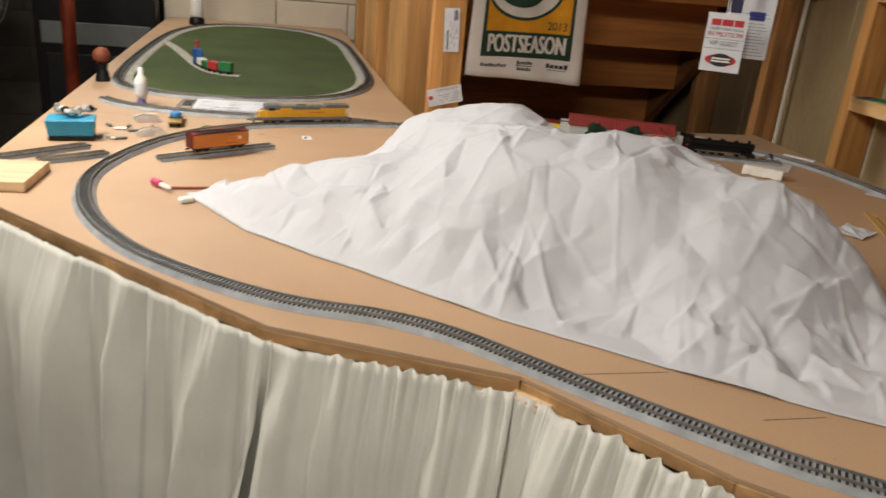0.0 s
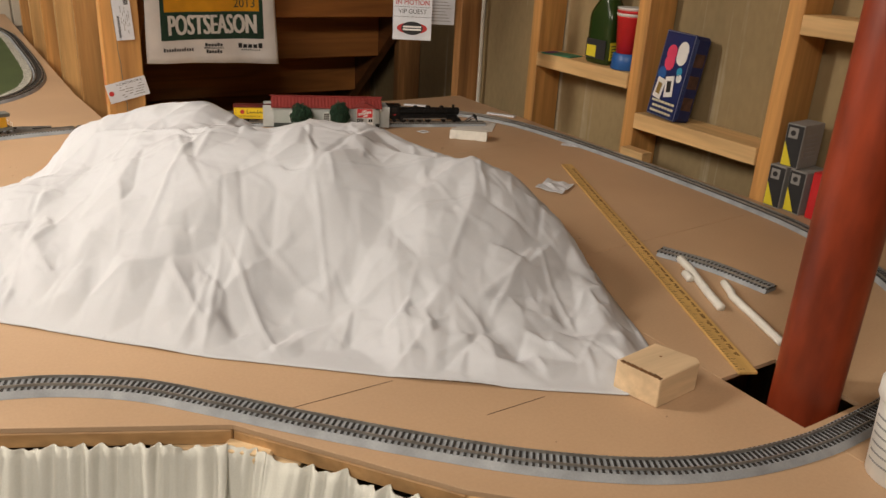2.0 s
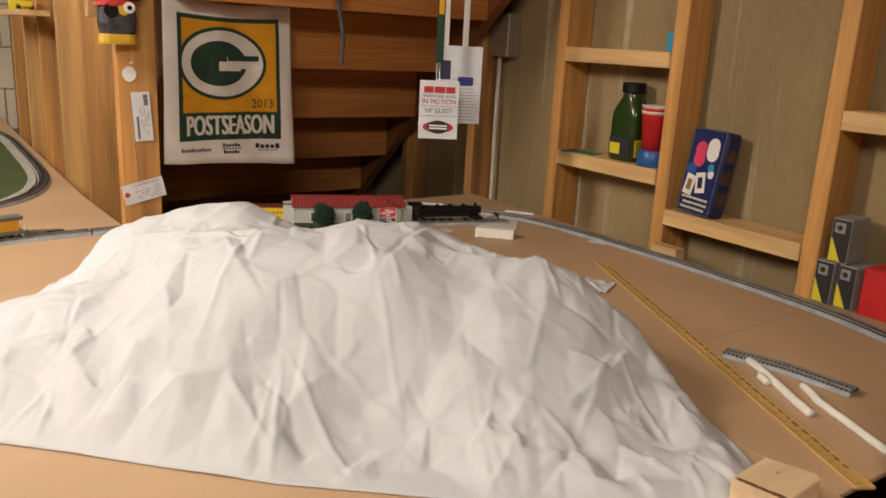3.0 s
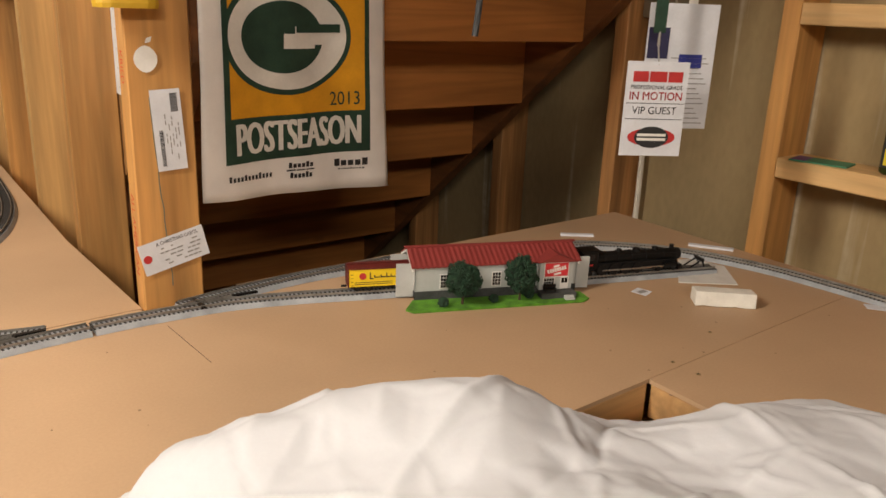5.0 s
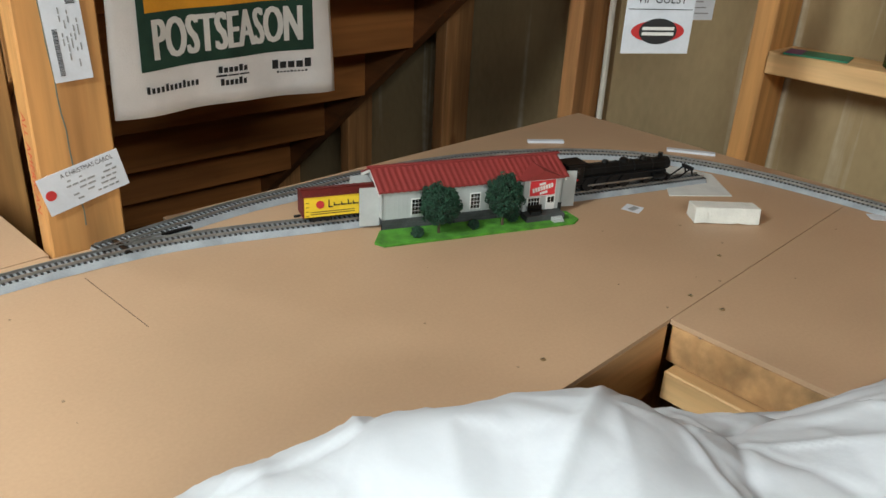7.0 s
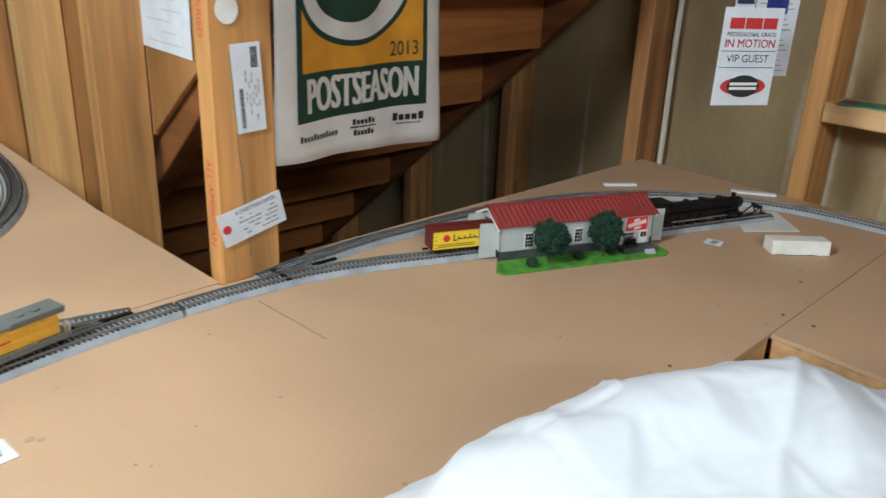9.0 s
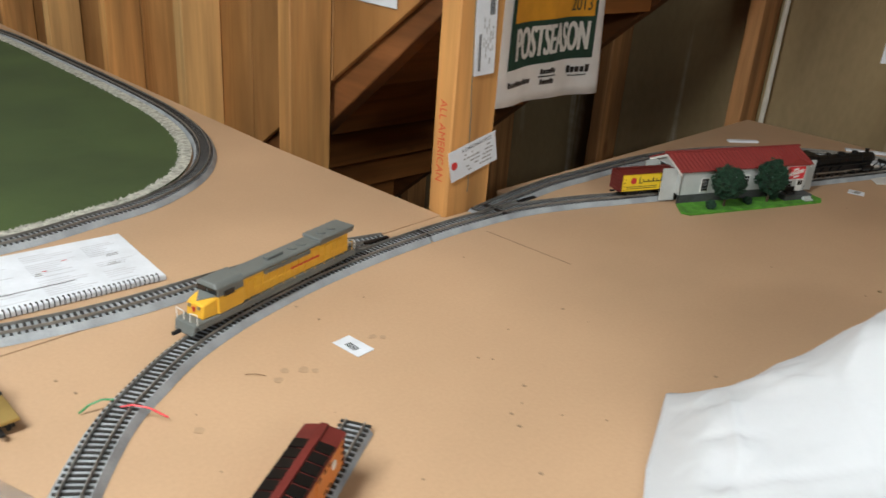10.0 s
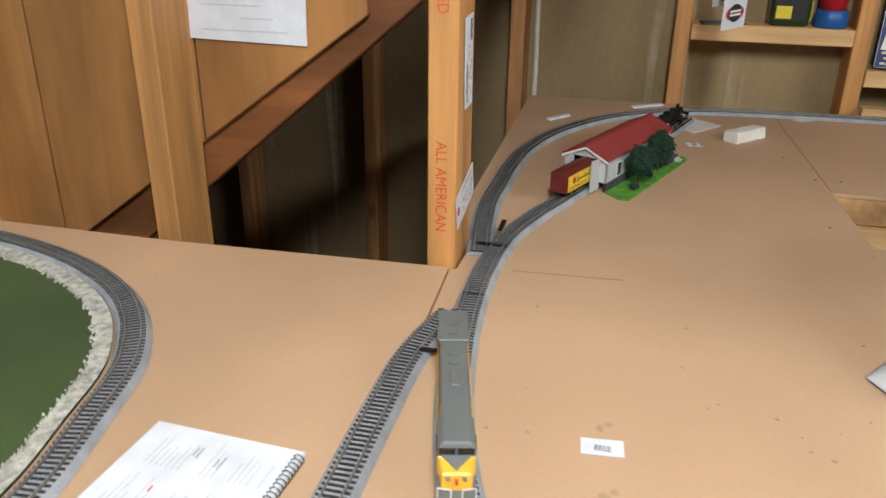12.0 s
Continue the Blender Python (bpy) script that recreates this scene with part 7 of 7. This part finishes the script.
    bm = bmesh.new(); bm_lathe(bm, [(0.03, 0.0005), (0.03, 0.01), (0.022, 0.05), (0.026, 0.075)], Matrix(), 16); part("stand", bm, BLACK, bt)
    bm = bmesh.new(); bm_lathe(bm, [(0.012, 0.075), (0.034, 0.09), (0.036, 0.115), (0.024, 0.135), (0.008, 0.142)], Matrix(), 18); part("body", bm, plain("toy_brown", (0.20, 0.05, 0.02), 0.6), bt, smooth=True)


left_end()


# ---- small train on the lawn siding ----
def lawn_train():
    line = spline([(-0.49, 3.62), (-0.42, 3.42), (-0.36, 3.2), (-0.30, 2.99), (-0.235, 2.865), (-0.145, 2.825)], 0.01)
    sd = thing("lawn_siding", pose(0, 0, TZ), "narrow pale siding strip across the lawn", "model track")
    bm = bmesh.new(); bm_sweep(bm, [(x, y, 0) for x, y in line], [(-0.02, 0.003), (0.02, 0.003), (0.012, 0.006), (-0.012, 0.006)])
    part("bed", bm, BALLAST, sd)
    RED_T, GRN = plain("toy_red", (0.45, 0.03, 0.03), 0.5), plain("toy_green", (0.02, 0.16, 0.05), 0.5)
    for i, (k, mt, h) in enumerate(((64, BLUE, 0.050), (69, WHITE, 0.024), (74, GRN, 0.022), (79, RED_T, 0.028), (84, GRN, 0.032))):
        k = min(k, len(line) - 3)
        (x, y), (u, v) = line[k - 1], line[k + 1]
        th = thing("toy_wagon", pose(line[k][0], line[k][1], TZ + 0.006, 0, 0, math.degrees(math.atan2(v - y, u - x))), "small coloured toy wagon on the lawn siding", "toy train", "toy train on the lawn")
        bm = bmesh.new(); bm_box(bm, -0.024, -0.013, 0.008, 0.024, 0.013, 0.008 + h); part("body", bm, mt, th, bevel=0.003)
        for a in (-0.014, 0.014):
            for s in (-1, 1):
                bm = bmesh.new(); bm_cyl(bm, (a, s * 0.009, 0.007), (a, s * 0.012, 0.007), 0.0068, seg=12); part("wheel", bm, BLACK, th)
        if i == 0:
            bm = bmesh.new(); bm_lathe(bm, [(0.006, 0), (0.005, 0.02), (0.008, 0.026)], pose(-0.015, 0, 0.008 + h), 12); part("chimney", bm, RED_T, th)
    yb = thing("cleaner_bottle", pose(-0.425, 4.40, TZ), "tall yellow and white bottle by the block wall", "bottle")
    bm = bmesh.new(); bm_lathe(bm, [(0.038, 0.0005), (0.04, 0.01), (0.038, 0.03), (0.02, 0.04)], Matrix(), 18); part("base", bm, BLACK, yb, smooth=True)
    bm = bmesh.new(); bm_lathe(bm, [(0.032, 0.04), (0.034, 0.05), (0.03, 0.12), (0.02, 0.135)], Matrix(), 18); part("body", bm, WHITE, yb, smooth=True)
    bm = bmesh.new(); bm_lathe(bm, [(0.024, 0.135), (0.03, 0.15), (0.028, 0.22), (0.014, 0.25)], Matrix(), 18); part("top", bm, LABEL_YELLOW, yb, smooth=True)


lawn_train()


# ---- wall things ----
def wall_things():
    bm = bmesh.new(); bm_box(bm, 1.51, 2.185, 1.335, 1.558, 2.275, 1.465)
    eb = tagged(part("junction_box", bm, plain("box_metal", (0.30, 0.25, 0.18), 0.5, 0.3), bevel=0.003), "grey metal electrical box on the concrete wall", "electrical box")
    cn = thing("conduit", pose(1.535, 2.262, 0), "thin white cable running down the wall", "cable")
    bm = bmesh.new()
    pts = [(0, -0.012 + 0.004 * noise.noise((z * 3, 0, 0)), z) for z in [0.02 * i for i in range(0, 68)]]
    rings = [[bm.verts.new((x + 0.0065 * math.cos(q * 0.7854), y + 0.0065 * math.sin(q * 0.7854), z)) for q in range(8)] for x, y, z in pts]
    for lo, hi in zip(rings, rings[1:]):
        for q in range(8):
            bm.faces.new((lo[q], lo[(q + 1) % 8], hi[(q + 1) % 8], hi[q]))
    part("cable", bm, plain("cable_white", (0.62, 0.58, 0.50), 0.5), cn)
    pp = thing("wall_notice", pose(0.4655, 2.60, 1.168) @ Matrix(((0, 0, -1, 0), (-1, 0, 0, 0), (0, 1, 0, 0), (0, 0, 0, 1))), "white printed notice sheet pinned to the plank wall", "paper")
    bm = bmesh.new(); bm_box(bm, 0, 0, 0, 0.178, 0.24, 0.0012, pose(0, 0, 0.001, 0, 0, -1)); part("sheet", bm, WHITE_CARD, pp)
    for k in range(12):
        bm = bmesh.new(); bm_box(bm, 0.02 + 0.06 * (k % 2), 0.012 + k * 0.017, 0.0024, 0.15 - 0.02 * (k % 3), 0.0145 + k * 0.017, 0.0027); part("text_bar", bm, bpy.data.materials["pale_print"], pp)
    sp = thing("hanging_strap", pose(0.905, 2.1, 1.30), "dark grey strap hanging from the stairs", "strap")
    bm = bmesh.new()
    pts = [(-0.03 * (i / 20) ** 2 + 0.004 * math.sin(i * 0.5), 0.003 * math.cos(i * 0.6), 0.0175 * i) for i in range(21)]
    for a, b in zip(pts, pts[1:]):
        bm_cyl(bm, a, b, 0.0055, seg=6)
    part("strap", bm, plain("strap_grey", (0.05, 0.055, 0.06), 0.6), sp)
    bm = bmesh.new(); bm_box(bm, -0.026, -0.009, 0.16, 0.002, 0.009, 0.205); part("buckle", bm, BLACK, sp, bevel=0.002)
    # small shelf on the stair wall with a jar and a toy
    bm = bmesh.new(); bm_box(bm, 0.285, 3.10, 1.385, 0.375, 3.75, 1.403)
    tagged(part("wall_shelf", bm, PINE_Y, bevel=0.001), "narrow pine shelf on the stair wall", "shelf")
    jr = thing("glass_jar", pose(0.33, 3.52, 1.403), "small jar of yellow stuff on the wall shelf", "jar")
    bm = bmesh.new(); bm_lathe(bm, [(0.028, 0.0005), (0.03, 0.004), (0.03, 0.05), (0.024, 0.06)], Matrix(), 18); part("body", bm, LABEL_YELLOW, jr, smooth=True)
    bm = bmesh.new(); bm_lathe(bm, [(0.026, 0.06), (0.026, 0.074), (0.024, 0.075)], Matrix(), 18); part("lid", bm, BRASS, jr)
    tc = thing("toy_car", pose(0.33, 3.32, 1.403, 0, 0, 90), "small red and yellow toy car on the shelf", "toy")
    bm = bmesh.new(); bm_box(bm, -0.05, -0.02, 0.010, 0.05, 0.02, 0.03); part("body", bm, LABEL_YELLOW, tc, bevel=0.004)
    bm = bmesh.new(); bm_box(bm, -0.03, -0.018, 0.03, 0.025, 0.018, 0.05); part("cabin", bm, RED, tc, bevel=0.004)
    for x in (-0.03, 0.03):
        for s in (-1, 1):
            bm = bmesh.new(); bm_cyl(bm, (x, s * 0.017, 0.010), (x, s * 0.022, 0.010), 0.0097, seg=12); part("wheel", bm, BLACK, tc)


wall_things()


# ---- dim room beyond the table ----
def back_room():
    cb = thing("black_cabinet", pose(-0.98, 4.75, 0), "tall black cabinet in the dim room", "cabinet")
    bm = bmesh.new(); bm_box(bm, -0.25, -0.25, 0.0, 0.34, 0.25, 1.9); part("body", bm, BLACK, cb, bevel=0.006)
    bm = bmesh.new(); bm_box(bm, -0.22, -0.258, 0.75, 0.31, -0.251, 0.86); part("drawer", bm, LOCO_GREY, cb, bevel=0.002)
    bm = bmesh.new(); bm_box(bm, -0.20, -0.262, 0.10, 0.29, -0.252, 0.70); part("door", bm, DARK, cb, bevel=0.003)
    bm = bmesh.new(); bm_lathe(bm, [(0.03, 0), (0.03, 1.0), (0.03, 2.29)], pose(-0.93, 3.9, 0), 16)
    tagged(part("pipe_post", bm, RED_POST, smooth=True), "thin red painted pipe post in shade", "post")
    fn = thing("floor_fan", pose(-1.42, 4.05, 0), "grey standing floor fan in the dim room", "fan")
    bm = bmesh.new(); bm_lathe(bm, [(0.20, 0.0005), (0.20, 0.02), (0.03, 0.05), (0.02, 0.06)], Matrix(), 24); part("base", bm, LOCO_GREY, fn, smooth=True)
    bm = bmesh.new(); bm_cyl(bm, (0, 0, 0.05), (0, 0, 0.92), 0.018, seg=12); part("pole", bm, LOCO_GREY, fn)
    bm = bmesh.new()
    for r in (0.05, 0.10, 0.15, 0.20, 0.22):
        pts = [(r * math.cos(i * 0.2618), -0.06 + 0.1 * r, 1.02 + r * math.sin(i * 0.2618)) for i in range(24)]
        for a, b in zip(pts, pts[1:] + pts[:1]):
            bm_cyl(bm, a, b, 0.003, seg=4)
    for i in range(20):
        a = i * 0.314
        bm_cyl(bm, (0, -0.06, 1.02), (0.22 * math.cos(a), -0.04, 1.02 + 0.22 * math.sin(a)), 0.002, seg=4)
    part("guard", bm, LOCO_GREY, fn)
    for i in range(4):
        bm = bmesh.new(); bm_box(bm, 0.02, -0.004, -0.05, 0.18, 0.004, 0.05, pose(0, 0, 1.02, 0, i * 90, 0) @ pose(0, 0, 0, 25, 0, 0)); part("blade", bm, LOCO_GREY, fn)
    bm = bmesh.new(); bm_cyl(bm, (0, -0.04, 1.02), (0, 0.14, 1.02), 0.05, seg=16); part("motor", bm, LOCO_GREY, fn)
    # far wall blocks, their shade held in the dark colour
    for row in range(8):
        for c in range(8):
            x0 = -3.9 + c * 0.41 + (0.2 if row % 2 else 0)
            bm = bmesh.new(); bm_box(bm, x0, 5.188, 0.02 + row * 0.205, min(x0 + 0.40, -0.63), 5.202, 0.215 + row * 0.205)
            ob = part("block", bm, SHADED_BLOCK, bpy.data.objects["wall_north_dark"])


back_room()


# ---- switch parts of the turnouts ----
def switch_parts(x, y, a):
    th = thing("track_switch", pose(x, y, TZ + 0.0118, 0, 0, a), "black switch frog and points in the track", "track switch", "track switches")
    bm = bmesh.new(); bm_box(bm, -0.02, -0.0035, -0.002, 0.02, 0.0035, 0.0008); part("frog", bm, BLACK, th, bevel=0.0005)
    for s in (-1, 1):
        bm = bmesh.new(); bm_box(bm, -0.06, s * 0.0055 - 0.0005, -0.0028, -0.018, s * 0.0055 + 0.0005, 0.0002, pose(0, 0, 0, 0, 0, s * 2)); part("point_rail", bm, RAIL, th)
    bm = bmesh.new(); bm_box(bm, -0.075, -0.022, -0.003, -0.069, 0.022, -0.0012); part("throw_bar", bm, BLACK, th)


switch_parts(0.215, 2.153, 2)
switch_parts(0.515, 2.149, 0)
# crossed bumper at the track end
bmpr = thing("track_bumper", pose(1.262, 1.876, TZ + 0.0118, 0, 0, -17), "small dark track end bumper", "track bumper")
for s in (-1, 1):
    bm = bmesh.new(); bm_cyl(bm, (-0.02, s * 0.008, 0), (0.006, s * 0.008, 0.014), 0.0014, seg=6); bm_cyl(bm, (0.012, s * 0.008, 0), (0.006, s * 0.008, 0.014), 0.0014, seg=6)
    part("brace", bm, DARK, bmpr)
bm = bmesh.new(); bm_box(bm, 0.003, -0.012, 0.011, 0.008, 0.012, 0.017); part("beam", bm, DARK, bmpr, bevel=0.0006)


# ---- small stains and specks on the hardboard ----
def specks():
    rng = random.Random(17)
    stain = plain("glue_stain", (0.40, 0.265, 0.16), 0.4)
    for x, y, r in ((-0.030, 1.963, 0.006), (-0.022, 1.955, 0.004), (-0.045, 1.972, 0.005), (-0.059, 1.962, 0.005), (0.064, 1.973, 0.005), (0.072, 1.966, 0.004), (-0.153, 1.937, 0.005)):
        bm = bmesh.new()
        bm_prism(bm, [(r * math.cos(i * 0.6283) * rng.uniform(0.7, 1.1), r * math.sin(i * 0.6283) * rng.uniform(0.7, 1.1)) for i in range(10)], 0.0002, 0.0005)
        ob = part("glue_spot", bm, stain)
        ob.matrix_world = pose(x, y, TZ)
        tagged(ob, "small brown glue spot on the hardboard", "stain", "glue spots")
    bm = bmesh.new()
    for k in range(90):
        x, y = rng.uniform(-0.45, 0.3), rng.uniform(1.65, 2.15)
        if k > 50:
            x, y = rng.uniform(0.5, 1.3), rng.uniform(0.45, 1.9)
        s = rng.uniform(0.0005, 0.0014)
        bm_box(bm, x - s, y - s, TZ + 0.0002, x + s, y + s * rng.uniform(0.5, 2), TZ + 0.0008)
    tagged(part("sawdust_specks", bm, plain("speck_tan", (0.32, 0.22, 0.14), 0.8)), "scattered sawdust specks on the table", "dust", kind="stuff")
    wire("wood_splinter", [(-0.079, 1.988, 0.001), (-0.072, 1.982, 0.0022), (-0.065, 1.975, 0.001)], 0.0005, plain("splinter", (0.25, 0.15, 0.08), 0.8), "thin brown splinter on the hardboard")


specks()
